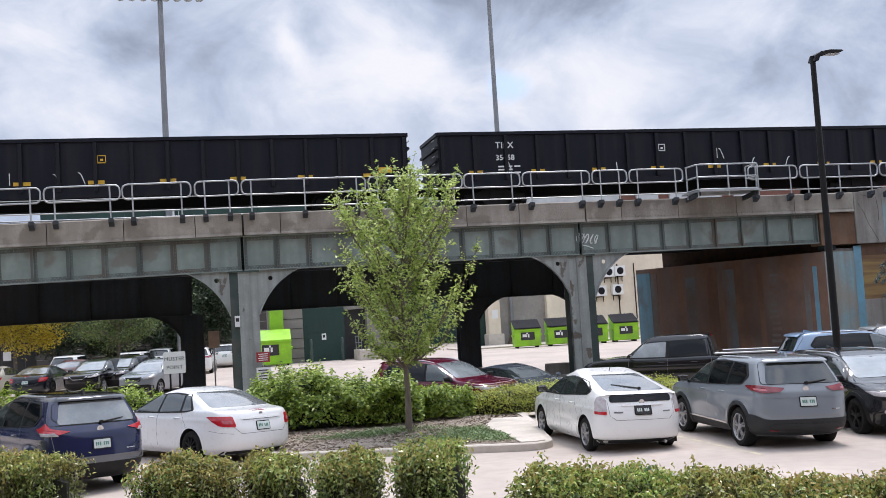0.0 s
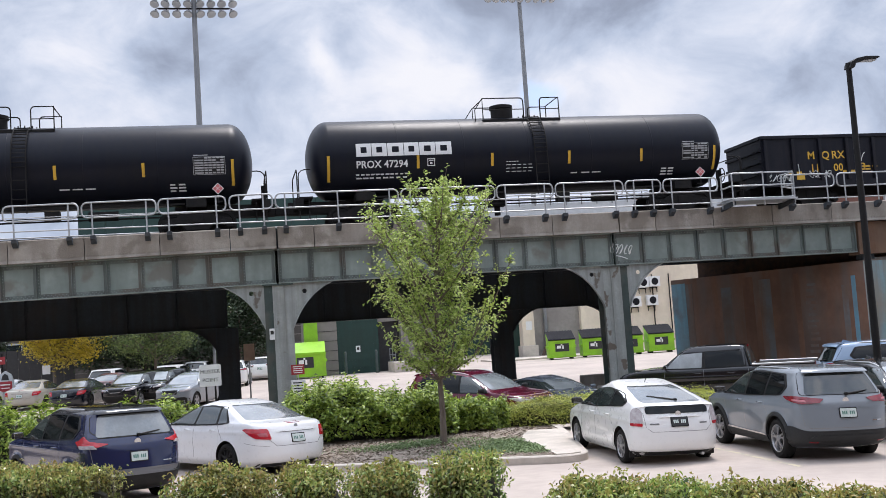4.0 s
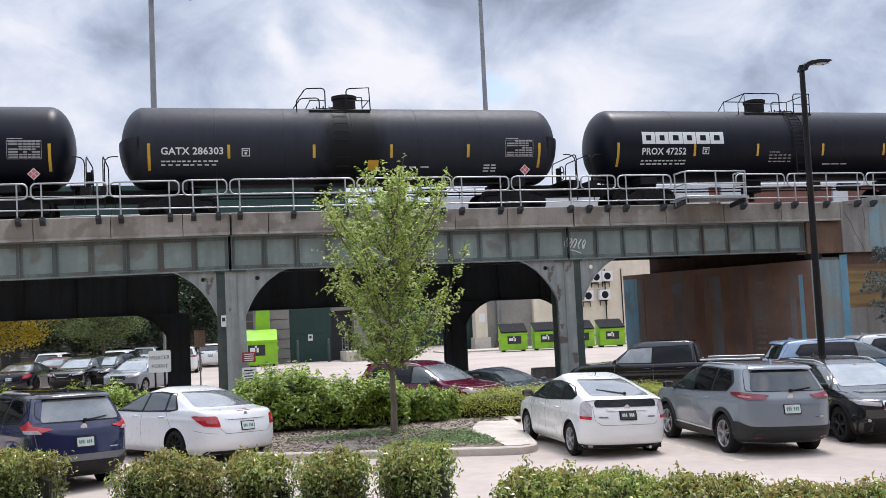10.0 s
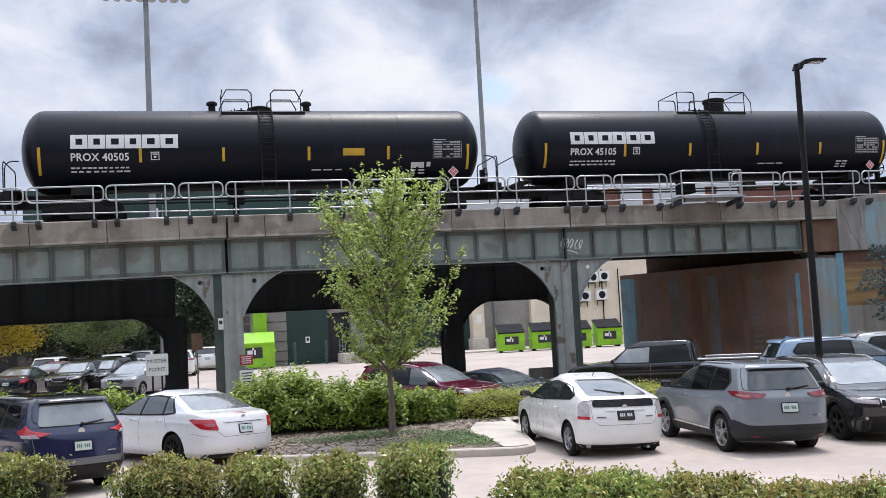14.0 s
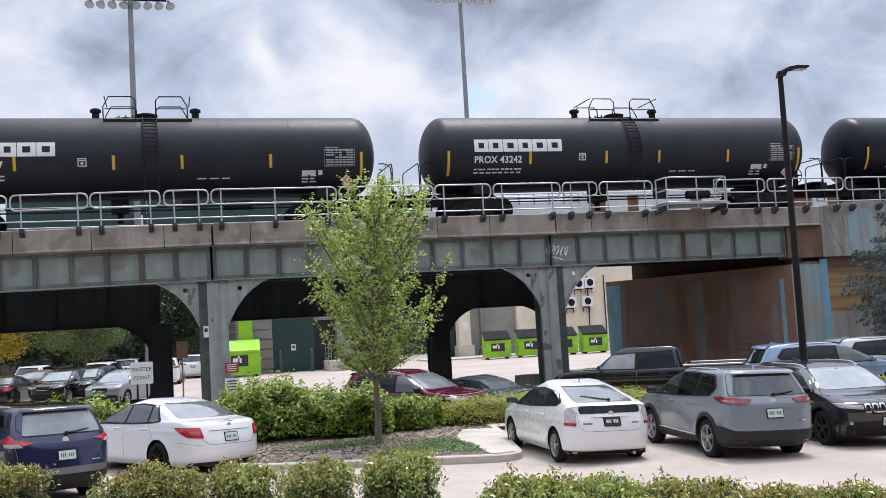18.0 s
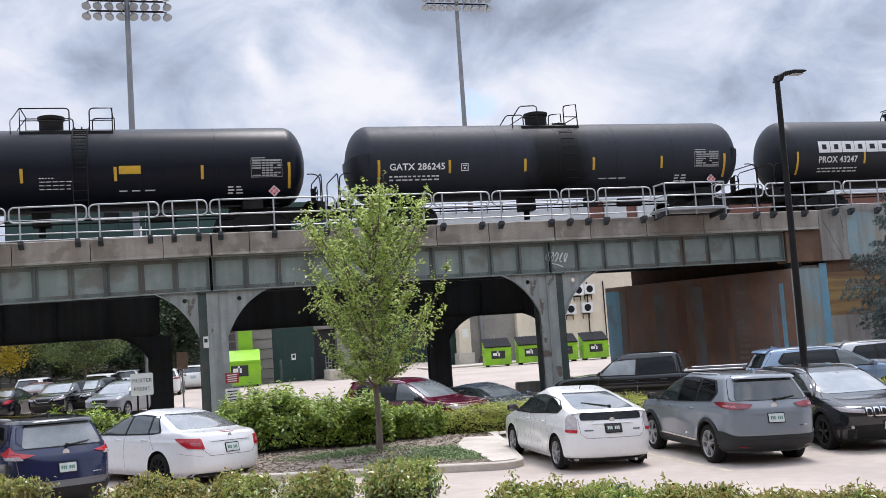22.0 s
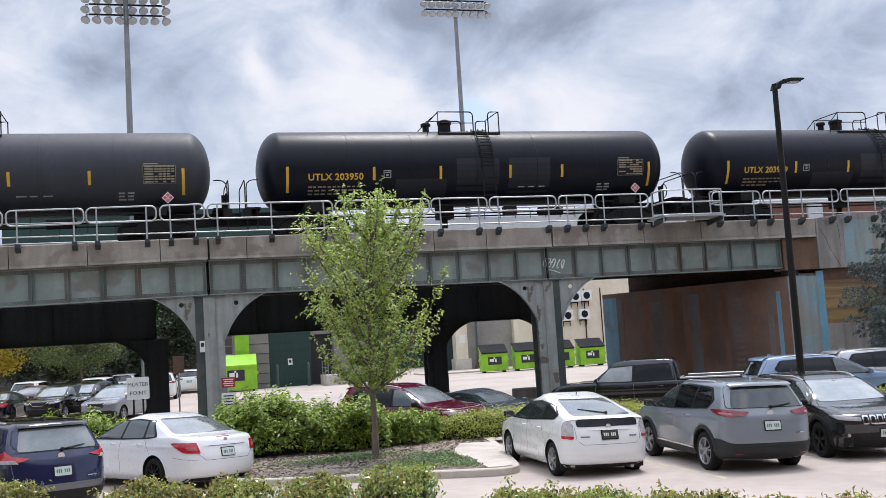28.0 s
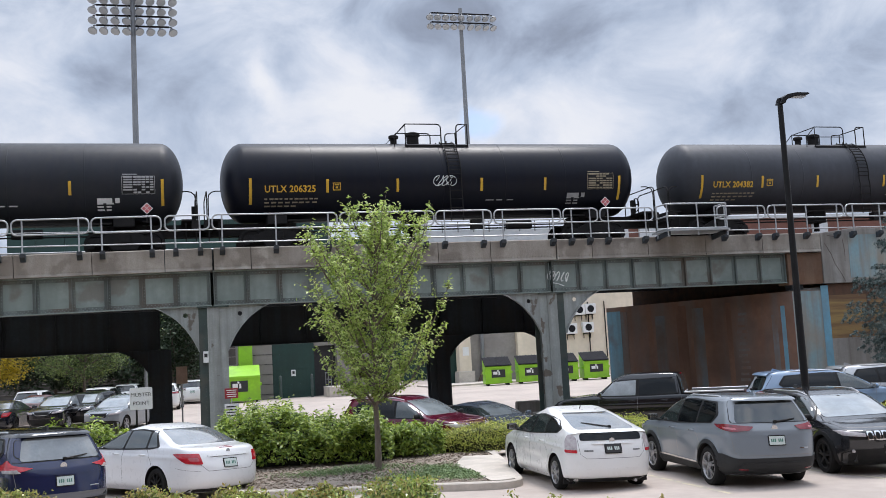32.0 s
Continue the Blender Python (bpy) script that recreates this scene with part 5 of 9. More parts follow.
    part("boxed_mark", g, WHITE_DIM if "patches" in quirk else ink, car)
    # test data panel
    px = xl - 1.35
    g = Geo()
    tank_patch(g, px, px + 1.08, 2.16, 2.74, lift=0.006, nz=4)
    part("data_panel", g, BLACK, car)
    g = Geo()
    for i in range(7):
        z = 2.18 + i * 0.088
        for j in range(6):
            if rng.random() < 0.86:
                a = px + 0.03 + (0.0 if j == 0 else 0.34 + (j - 1) * 0.14)
                tank_patch(g, a, a + (0.31 if j == 0 else 0.12), z, z + 0.052, lift=0.011, nz=1, t=0.003)
    tank_patch(g, px, px + 0.5, 2.82, 2.85, nz=1)
    for a in ((px - 0.02, px + 1.10, 2.145, 2.16), (px - 0.02, px + 1.10, 2.76, 2.775), (px - 0.02, px - 0.005, 2.16, 2.76), (px + 1.085, px + 1.10, 2.16, 2.76)):
        tank_patch(g, *a, lift=0.011, nz=2, t=0.003)
    tagged(part("data_stencil", g, mat_ink_for(ink), car, "pale stencilled data rows"), kind="stuff")
    g = Geo()
    for z in (1.62, 1.72, 1.82):
        bars(g, xl - 2.2, xl - 1.6, z, 0.05, 2, rng)
    bars(g, -0.2 + 1.9, 3.0, 1.78, 0.04, 3, rng)
    if "stencil" in quirk:
        for z in (1.9, 2.02, 2.14, 2.26):
            bars(g, -0.9, 0.2 if z < 2.2 else -0.4, z, 0.028, 5, rng)
    if "plates" in quirk:
        for a in ((xl - 2.2, xl - 1.7), (xl - 1.6, xl - 1.45)):
            tank_patch(g, a[0], a[1], 1.86, 2.02, nz=2)
    tagged(part("small_stencil", g, WHITE_DIM if kind == "utlx" else ink, car), kind="stuff")
    # diamond placard
    s, zc_, xp = 0.21, 1.66, xl - 0.55
    y = -math.sqrt(R_TANK ** 2 - (zc_ - ZC) ** 2) - 0.16
    g = Geo().prism([(xp, zc_ - s), (xp + s, zc_), (xp, zc_ + s), (xp - s, zc_)], y - 0.006, y, "xz")
    pl = part("placard", g, WHITE, car, "diamond hazard placard")
    g = Geo()
    for a in range(4):
        u = math.pi / 2 * a
        g.box((xp + 0.1 * math.cos(u), y - 0.010, zc_ + 0.1 * math.sin(u)), (0.115, 0.006, 0.115), m=Matrix.Translation((xp + 0.095 * math.cos(u), y - 0.010, zc_ + 0.095 * math.sin(u))) @ Matrix.Rotation(radians(45), 4, "Y") @ Matrix.Diagonal((1, 1, 1, 1)))
    part("placard_field", g, PLACARD, pl)
    part("placard_holder", Geo().box((xp, y + 0.05, 1.45), (0.05, 0.08, 0.6)).box((xp, y + 0.08, 1.2), (0.3, 0.1, 0.05)), UNDER, car)
    if "yellow_panel" in quirk:
        part("warning_panel", tank_patch(Geo(), 1.72, 2.45, 2.36, 2.64) if kind == "box" else tank_patch(Geo(), 2.85, 3.65, 2.28, 2.54), YELLOW, car, "yellow warning panel")
    if "yellow_tag" in quirk:
        part("warning_panel", tank_patch(Geo(), 0.55, 0.95, 1.7, 2.05), YELLOW, car, "yellow tag panel")
    if kind == "gatx":
        for s in (-1, 1):
            g = Geo()
            nr, na = 6, 16
            vs = []
            for off in (0.03, 0.08):
                for i in range(nr + 1):
                    r = 1.5 * i / nr
                    for j in range(na + 1):
                        a = math.pi * (0.98 + 1.04 * j / na)
                        vs.append((s * (half - 0.82 + 0.82 * math.sqrt(max(0.0, 1 - (r / 1.515) ** 2)) + off), r * math.cos(a), ZC + 0.1 + r * math.sin(a) * 0.99))
            k = (nr + 1) * (na + 1)
            fs = [(o + i * (na + 1) + j, o + i * (na + 1) + j + 1, o + (i + 1) * (na + 1) + j + 1, o + (i + 1) * (na + 1) + j) for o in (0, k) for i in range(nr) for j in range(na)]
            part("head_shield", g.add(vs, fs), TANK_DULL, car, "dark half-height head shield", smooth=40)
    if "patches" in quirk:
        g = Geo()
        for a, b, c, d_ in ((-3.2, -1.2, 1.55, 2.15), (-0.8, 0.9, 1.5, 2.9), (1.3, 3.0, 1.6, 2.9)):
            tank_patch(g, a, b, c, d_, lift=0.003, nz=6, t=0.002)
        part("repaint_patch", g, TANK_BLACK if skin is TANK_DULL else TANK_DULL, car, "repainted rectangular patch")
    if "tag" in quirk:
        g = Geo()
        for j in range(5):
            x, z = -0.3 + j * 0.17, 2.52
            pts = [(x + 0.12 * math.sin(3 * t + j), -1.46, z + 0.19 * math.sin(2.1 * t + j * 1.7)) for t in np.linspace(0, 2.6, 10)]
            pts = [(a, -math.sqrt(1.513 ** 2 - (c - ZC) ** 2), c) for a, b, c in pts]
            g.tube(pts, 0.016, 4)
        part("spray_scrawl", g, GRAFFITI, car, "white sprayed scrawl")
    return car


def mat_ink_for(ink):
    return WHITE_DIM if ink is WHITE else YELLOW_DIM


WHITE_DIM = mat("faded_white_stencil", (0.42, 0.42, 0.42), (0.3, 0.3, 0.3), 4, 0.6)
YELLOW_DIM = mat("faded_yellow_stencil", (0.34, 0.29, 0.2), (0.24, 0.2, 0.13), 4, 0.6)
P_L = "glossy black tank car with white owner's mark and yellow stripes"
G_L = "dull black tank car with head shields and white reporting mark"
U_L = "black tank car with yellow reporting mark and yellow stripes"
CARS = [
    (28.09, "box", "PROX", "47294", 1, WHITE, TANK_BLACK, P_L, ("stencil",)), (9.40, "box", "PROX", "45730", 1, WHITE, TANK_BLACK, P_L, ()),
    (-8.74, "box", "PROX", "47252", 1, WHITE, TANK_BLACK, P_L, ("stencil",)), (-26.93, "gatx", "GATX", "286303", 0, WHITE, TANK_STAINED, G_L, ("yellow_tag",)),
    (-45.08, "boxr", "PROX", "45105", 1, WHITE, TANK_BLACK, P_L, ()), (-63.49, "low", "PROX", "40505", 1, WHITE, TANK_BLACK, P_L, ("yellow_panel", "plates")),
    (-82.19, "low", "PROX", "43242", 1, WHITE, TANK_DULL, P_L, ("plates",)), (-100.82, "low", "PROX", "43247", 1, WHITE, TANK_DULL, P_L, ("plates",)),
    (-119.18, "gatxr", "GATX", "286245", 0, WHITE, TANK_STAINED, G_L, ()), (-137.40, "box", "PROX", "47314", 1, WHITE, TANK_BLACK, P_L, ("yellow_panel", "stencil")),
    (-155.55, "utlx", "UTLX", "203959", 0, YELLOW, TANK_BLACK, U_L, ("patches",)), (-173.67, "utlx", "UTLX", "203950", 0, YELLOW, TANK_BLACK, U_L, ("patches",)),
    (-191.85, "utlx", "UTLX", "204382", 0, YELLOW, TANK_FADED, U_L, ()), (-210.06, "utlx", "UTLX", "206325", 0, YELLOW, TANK_BLACK, U_L, ("tag", "plates")),
    (-228.0, "boxr", "", "", 0, WHITE, TANK_DULL, "dull black tank car with small white stencils", ("plates",)),
]
for n, (xc, kind, mark, number, brand, ink, skin, lab, quirk) in enumerate(CARS):
    tank_car(n, xc, kind, mark or "-", number or "-", brand, ink, skin, lab, quirk)


def gondola(xc, half, lines, ink, label, marks):
    car = thing("gondola_car", label, "gondola car", "freight train", m=pose(xc, Y_TRACK, Z_TRAIN))
    MOVING.append((car, xc))
    ht, zb, w = 2.9, 1.0, 1.42
    for y in (-w, w):
        part("side_wall", Geo().box((0, y, (ht + zb) / 2), (2 * half, 0.05, ht - zb)), GONDOLA, car, "dented black steel side")
    for x in (-half, half):
        part("end_wall", Geo().box((x, 0, (ht + zb) / 2), (0.05, 2 * w, ht - zb)), GONDOLA, car)
    part("floor_plate", Geo().box((0, 0, zb + 0.03), (2 * half, 2 * w, 0.06)), GONDOLA, car)
    part("top_chord", Geo().box((0, -w - 0.02, ht), (2 * half + 0.1, 0.16, 0.12)).box((0, w + 0.02, ht), (2 * half + 0.1, 0.16, 0.12)).box((-half, 0, ht), (0.16, 2 * w, 0.12)).box((half, 0, ht), (0.16, 2 * w, 0.12)), GONDOLA, car)
    part("side_sill", Geo().box((0, -w - 0.02, zb), (2 * half, 0.14, 0.2)).box((0, w + 0.02, zb), (2 * half, 0.14, 0.2)), GONDOLA, car)
    nrib = 17
    rib = shared(("rib",), lambda: Geo().box((0, 0, 0), (0.13, 0.12, ht - zb - 0.2)).mesh("rib", GONDOLA, bevel=0.02))
    for i in range(nrib):
        x = -half + 0.12 + i * (2 * half - 0.24) / (nrib - 1)
        for y in (-w - 0.08, w + 0.08):
            put("rib", rib, car, pose(x, y, (ht + zb) / 2))
    for s in (-1, 1):
        er = Geo()
        for z in (1.5, 1.95, 2.4):
            er.box((s * (half + 0.06), 0, z), (0.1, 2 * w, 0.1))
        part("end_rib", er, GONDOLA, car)
        la = Geo()
        for z in np.linspace(1.2, 2.7, 6):
            la.tube([(s * (half + 0.14), -w + 0.1, z), (s * (half + 0.14), -w + 0.55, z)], 0.014, 5)
        part("end_ladder", la, GALV if marks == "pale" else UNDER, car)
        put("coupler", COUPLER, car, pose(s * (half + 0.02), 0, 0.88, 0, 0, 0 if s > 0 else 180))
        add_bogie(car, s * (half - 2.2))
    part("centre_sill", Geo().box((0, 0, 0.8), (2 * half, 0.4, 0.4)), UNDER, car)
    yy = -w - 0.034
    for x, z, size, text in lines:
        me = upright(lettering(text, size, bold=0.006, spacing=1.05), ink)
        put("reporting_mark", me, car, pose(x, yy, z))
    rng = random.Random(int(xc))
    for i in range(8):
        x = -half + 1.4 + i * (2 * half - 2.8) / 7
        part("reflector", Geo().box((x, yy - 0.004, 1.42), (0.55, 0.008, 0.13)), YELLOW, car, "yellow reflective bar")
    g = Geo()
    for i in range(3):
        for j in range(3 - i % 2):
            g.box((lines[-1][0] + 0.2 + j * 0.32, yy, 1.62 - 0.12 * i), (0.24, 0.006, 0.06))
    g.box((-1.0, yy, 2.35), (0.28, 0.006, 0.03)).box((-1.0, yy, 2.1), (0.28, 0.006, 0.03)).box((-1.13, yy, 2.22), (0.03, 0.006, 0.26)).box((-0.87, yy, 2.22), (0.03, 0.006, 0.26)).box((-1.0, yy, 2.2), (0.1, 0.006, 0.08))
    tagged(part("small_writing", g, ink, car), kind="stuff")
    g = Geo()
    for i in range(6):
        x, z = rng.uniform(-half * 0.9, half * 0.5), rng.uniform(1.5, 2.2)
        pts = [(x + 0.25 * t * math.sin(i), yy, z - 0.35 * t + 0.08 * math.sin(4 * t)) for t in np.linspace(0, 1, 6)]
        g.tube(pts, 0.02, 4)
    part("scratches", g, GRAFFITI, car, "pale scrapes and scrawls")
    if marks != "pale":
        g = Geo()
        for j in range(10):
            x, z = -half + 0.25 + (j % 5) * 0.20 + (1.85 if j > 4 else 0), 1.25 if j < 5 else 1.36
            g.tube([(x + 0.1 * math.sin(3 * t + j), yy - 0.01, z + 0.14 * math.sin(2.4 * t + j * 1.9)) for t in np.linspace(0, 2.4, 9)], 0.014, 4)
        part("spray_scrawl", g, GRAFFITI, car, "white sprayed scrawl")
        part("yellow_block", Geo().box((-half + 1.55, yy - 0.006, 1.28), (0.5, 0.008, 0.25)).box((half - 0.85, yy - 0.006, 1.6), (0.5, 0.008, 0.2)), YELLOW, car)
    return car


gondola(47.6, 9.82, [(-7.83, 1.98, 0.44, "M"), (-7.19, 1.98, 0.44, "Q"), (-6.74, 1.98, 0.44, "RX"), (-7.74, 1.47, 0.42, "11"), (-6.69, 1.47, 0.42, "00"), (-5.66, 1.47, 0.42, "73")], YELLOW, "black steel gondola car with yellow lettering and ribbed sides", "yellow")
gondola(68.75, 10.1, [(-7.88, 2.33, 0.34, "TILX"), (-7.89, 1.87, 0.29, "35458")], WHITE, "black steel gondola car with white lettering and ribbed sides", "pale")


def motions():
    """The whole train rolls past at a walking-horse pace."""
    for car, xc in MOVING:
        walk(car, [(t, pose(xc + s, Y_TRACK, Z_TRAIN)) for t, s in TRAIN])

# ================= vehicles =================
class Shell:
    """A car body of stacked plan slices: rings of (height, rear, front, half-width, rear corner length, squareness), sill to roof.
    Forward is +y, right is +x. The sides bow a little, swell over the wheels and carry a crease."""

    def __init__(self, rings, axles=(), wheel=0.33, flare=0.022, crease=None, hollow=0.014, sub=5):
        rows = []
        for i in range(len(rings) - 1):
            p0, p1, p2, p3 = (rings[min(max(i + q, 0), len(rings) - 1)] for q in (-1, 0, 1, 2))
            for j in range(sub):
                t = j / sub
                row = []
                for a, b, c, d_ in zip(p0, p1, p2, p3):
                    m1, m2 = (c - a) * 0.4, (d_ - b) * 0.4
                    lo, hi = min(b, c), max(b, c)
                    v = (2 * t ** 3 - 3 * t ** 2 + 1) * b + (t ** 3 - 2 * t ** 2 + t) * m1 + (-2 * t ** 3 + 3 * t ** 2) * c + (t ** 3 - t ** 2) * m2
                    row.append(min(max(v, lo), hi))
                rows.append(row)
        rows.append(list(rings[-1]))
        for i in range(1, len(rows)):
            rows[i][0] = max(rows[i][0], rows[i - 1][0] + 1e-4)
        self.rows, self.axles, self.wheel, self.flare, self.crease, self.hollow = rows, axles, wheel, flare, crease, hollow
        self.z = [r[0] for r in rows]
        self.arch = wheel + 0.055
        self.slices = {}

    def at(self, z):
        return [float(np.interp(z, self.z, [r[i] for r in self.rows])) for i in range(1, 6)]

    def half(self, y, z, row=None):
        """Half-width at a place along the car."""
        r, f, w, cl, p = row or self.at(z)
        c, a = (r + f) / 2, (f - r) / 2
        d = y - c
        k = min(cl if d < 0 else max(cl, 0.55 if z < 1.0 else cl), 0.85 * a)
        u = (abs(d) - (a - k)) / k
        e = 1.0 if u <= 0 else (max(0.0, 1 - min(u, 1.0) ** p)) ** (1 / p)
        x = w * (1 - 0.03 * (d / a) ** 2) * e
        if z < 1.05 and self.axles:
            keep = 1.0 if u <= 0 else max(0.0, 1 - u)
            for ya in self.axles:
                q = math.hypot(y - ya, z - self.wheel) - self.arch
                x += keep * self.flare * math.exp(-(q / 0.075) ** 2)
            x -= keep * self.hollow * math.exp(-((z - 0.52) / 0.13) ** 2) * math.exp(-(d / 0.75) ** 4)
            if self.crease:
                x += keep * 0.010 * math.exp(-((z - self.crease) / 0.035) ** 2)
        return x

    def lengths(self, r, f, cl, n=11, m=52):
        """Places along the car, close together at the rounded ends."""
        a = (f - r) / 2
        k0, k1 = min(cl, 0.85 * a), min(max(cl, 0.55), 0.85 * a)
        t = [math.pi / 2 * j / n for j in range(n)]
        return [r + k0 * (1 - math.cos(v)) for v in t] + list(np.linspace(r + k0, f - k1, m)) + [f - k1 * (1 - math.cos(v)) for v in reversed(t)]

    def mesh(self, name, material):
        bm = bmesh.new()
        rings = []
        for row in self.rows:
            z, r, f, w, cl, p = row
            ys = self.lengths(r, f, cl)
            right, left = [], []
            for y in ys:
                x = self.half(y, z, row[1:])
                right.append(bm.verts.new((x, y, z)))
                left.append(bm.verts.new((-x, y, z)))
            rings.append(right + left[::-1])
        m = len(rings[0])
        for i in range(len(rings) - 1):
            for j in range(m):
                q = [rings[i][j], rings[i][(j + 1) % m], rings[i + 1][(j + 1) % m], rings[i + 1][j]]
                c = sum((v.co for v in q), Vector()) / 4
                if any(math.hypot(c.y - ya, c.z - self.wheel) < self.arch - 0.002 for ya in self.axles) and abs(c.x) > 0.4:
                    continue
                bm.faces.new(q)
        bm.faces.new(rings[0][::-1])
        bm.faces.new(rings[-1])
        bmesh.ops.remove_doubles(bm, verts=bm.verts[:], dist=0.0008)
        bmesh.ops.recalc_face_normals(bm, faces=bm.faces[:])
        # the rim of each wheel opening is drawn onto its circle
        for v in {v for e in bm.edges if len(e.link_faces) == 1 for v in e.verts}:
            ya = min(self.axles, key=lambda q: abs(q - v.co.y))
            d = math.hypot(v.co.y - ya, v.co.z - self.wheel)
            if v.co.z < self.z[0] + 0.02 and d < self.arch + 0.1:
                v.co.y = ya + math.copysign(math.sqrt(max(0.0, self.arch ** 2 - (v.co.z - self.wheel) ** 2)), v.co.y - ya)
            elif d < self.arch + 0.12:
                yy, zz = ya + (v.co.y - ya) * self.arch / d, max(self.z[0], self.wheel + (v.co.z - self.wheel) * self.arch / d)
                v.co = (math.copysign(self.half(yy, zz), v.co.x), yy, zz)
        me = bpy.data.meshes.new(name)
        bm.to_mesh(me)
        bm.free()
        for poly in me.polygons:
            poly.use_smooth = True
        me.set_sharp_from_angle(angle=radians(42))
        me.materials.append(material)
        return me

    def side(self, y, z, s, off=0.0):
        return (s * (self.half(y, z) + off), y, z)

    def end(self, a, z, s, off=0.0):
        """A point at arc length a round the tail (s = -1) or the nose (s = 1), from the centre line; a < 0 is the car's left."""
        key = (round(z, 3), s)
        if key not in self.slices:
            row = self.at(z)
            r, f, w, cl, p = row
            c = (r + f) / 2
            ys = self.lengths(r, f, cl, 16)
            ys = [y for y in (ys if s < 0 else ys[::-1]) if (y < c if s < 0 else y > c)]
            pts = np.array([(0.0, ys[0])] + [(self.half(y, z, row), y) for y in ys[1:]])
            self.slices[key] = pts, np.concatenate([[0], np.cumsum(np.hypot(*np.diff(pts, axis=0).T))])
        pts, cum = self.slices[key]
        q = min(abs(a), cum[-1] - 0.02)

        def place(v):
            return np.array([np.interp(v, cum, pts[:, 0]), np.interp(v, cum, pts[:, 1])])

        x, y = place(q)
        d = place(q + 0.02) - place(max(0.0, q - 0.02))
        d /= np.hypot(*d) + 1e-9
        n = np.array([-d[1], d[0]]) if s > 0 else np.array([d[1], -d[0]])
        if n[1] * s < 0 and abs(n[1]) > 0.2:
            n = -n
        sg = 1 if a >= 0 else -1
        return (sg * float(x + n[0] * off), float(y + n[1] * off), z)


def plate(point, outline, t=0.010, r=0.03, rings=5, lift=-0.006):
    """A thin curved plate with rounded corners laid on a body: point(a, z, off) lies on it."""
    poly = []
    base = rounded(outline, r, 4) if r else outline
    for i in range(len(base)):
        a, b = Vector(base[i]), Vector(base[(i + 1) % len(base)])
        n = max(1, int((b - a).length / 0.05))
        poly += [tuple(a.lerp(b, j / n)) for j in range(n)]
    k = len(poly)
    cx_, cy_ = sum(p[0] for p in poly) / k, sum(p[1] for p in poly) / k
    verts = [point(*p, lift) for p in poly]
    for q in range(rings):
        u = 1 - q / rings
        verts += [point(cx_ + (p[0] - cx_) * u, cy_ + (p[1] - cy_) * u, t) for p in poly]
    verts.append(point(cx_, cy_, t))
    faces = [(q * k + i, q * k + (i + 1) % k, (q + 1) * k + (i + 1) % k, (q + 1) * k + i) for q in range(rings) for i in range(k)]
    faces += [(rings * k + i, rings * k + (i + 1) % k, (rings + 1) * k) for i in range(k)]
    return Geo().add(verts, faces)


def strip(point, path, w, t=0.006):
    """A narrow raised band along a path of (a, z) on a body."""
    g = Geo()
    dense = []
    for (a0, z0), (a1, z1) in zip(path, path[1:]):
        n = max(1, int(math.hypot(a1 - a0, z1 - z0) / 0.06))
        dense += [(a0 + (a1 - a0) * j / n, z0 + (z1 - z0) * j / n) for j in range(n)]
    dense.append(path[-1])
    verts = []
    for i, (a, z) in enumerate(dense):
        b, c = dense[max(0, i - 1)], dense[min(len(dense) - 1, i + 1)]
        d = Vector((c[0] - b[0], c[1] - b[1])).normalized()
        q = Vector((-d.y, d.x)) * w / 2
        verts += [point(a + q.x, z + q.y, -0.004), point(a + q.x, z + q.y, t), point(a - q.x, z - q.y, t), point(a - q.x, z - q.y, -0.004)]
    g.add(verts, [(4 * i + j, 4 * i + j + 1, 4 * i + j + 5, 4 * i + j + 4) for i in range(len(dense) - 1) for j in range(3)] + [(0, 1, 2, 3), tuple(range(len(verts) - 1, len(verts) - 5, -1))])
    return g


def belt(point, a0, a1, z0, z1, t=0.014):
    """A raised band that follows a body closely round its corners; z1 is a function of a."""
    n, m = 64, 6
    verts = []
    for i in range(n + 1):
        a = a0 + (a1 - a0) * i / n
        zs = [z0 + (z1(a) - z0) * j / m for j in range(m + 1)]
        verts += [point(a, z0, -0.006)] + [point(a, z, t) for z in zs] + [point(a, zs[-1], -0.006)]
    k = m + 3
    return Geo().add(verts, [(i * k + j, (i + 1) * k + j, (i + 1) * k + j + 1, i * k + j + 1) for i in range(n) for j in range(k - 1)])


def flip(outline, s):
    return [(s * a, z) for a, z in outline]


def tail(sh):
    return lambda a, z, o: sh.end(a, z, -1, o)


def nose(sh):
    return lambda a, z, o: sh.end(a, z, 1, o)


def flank(sh, s):
    return lambda a, z, o: sh.side(a, z, s, o)


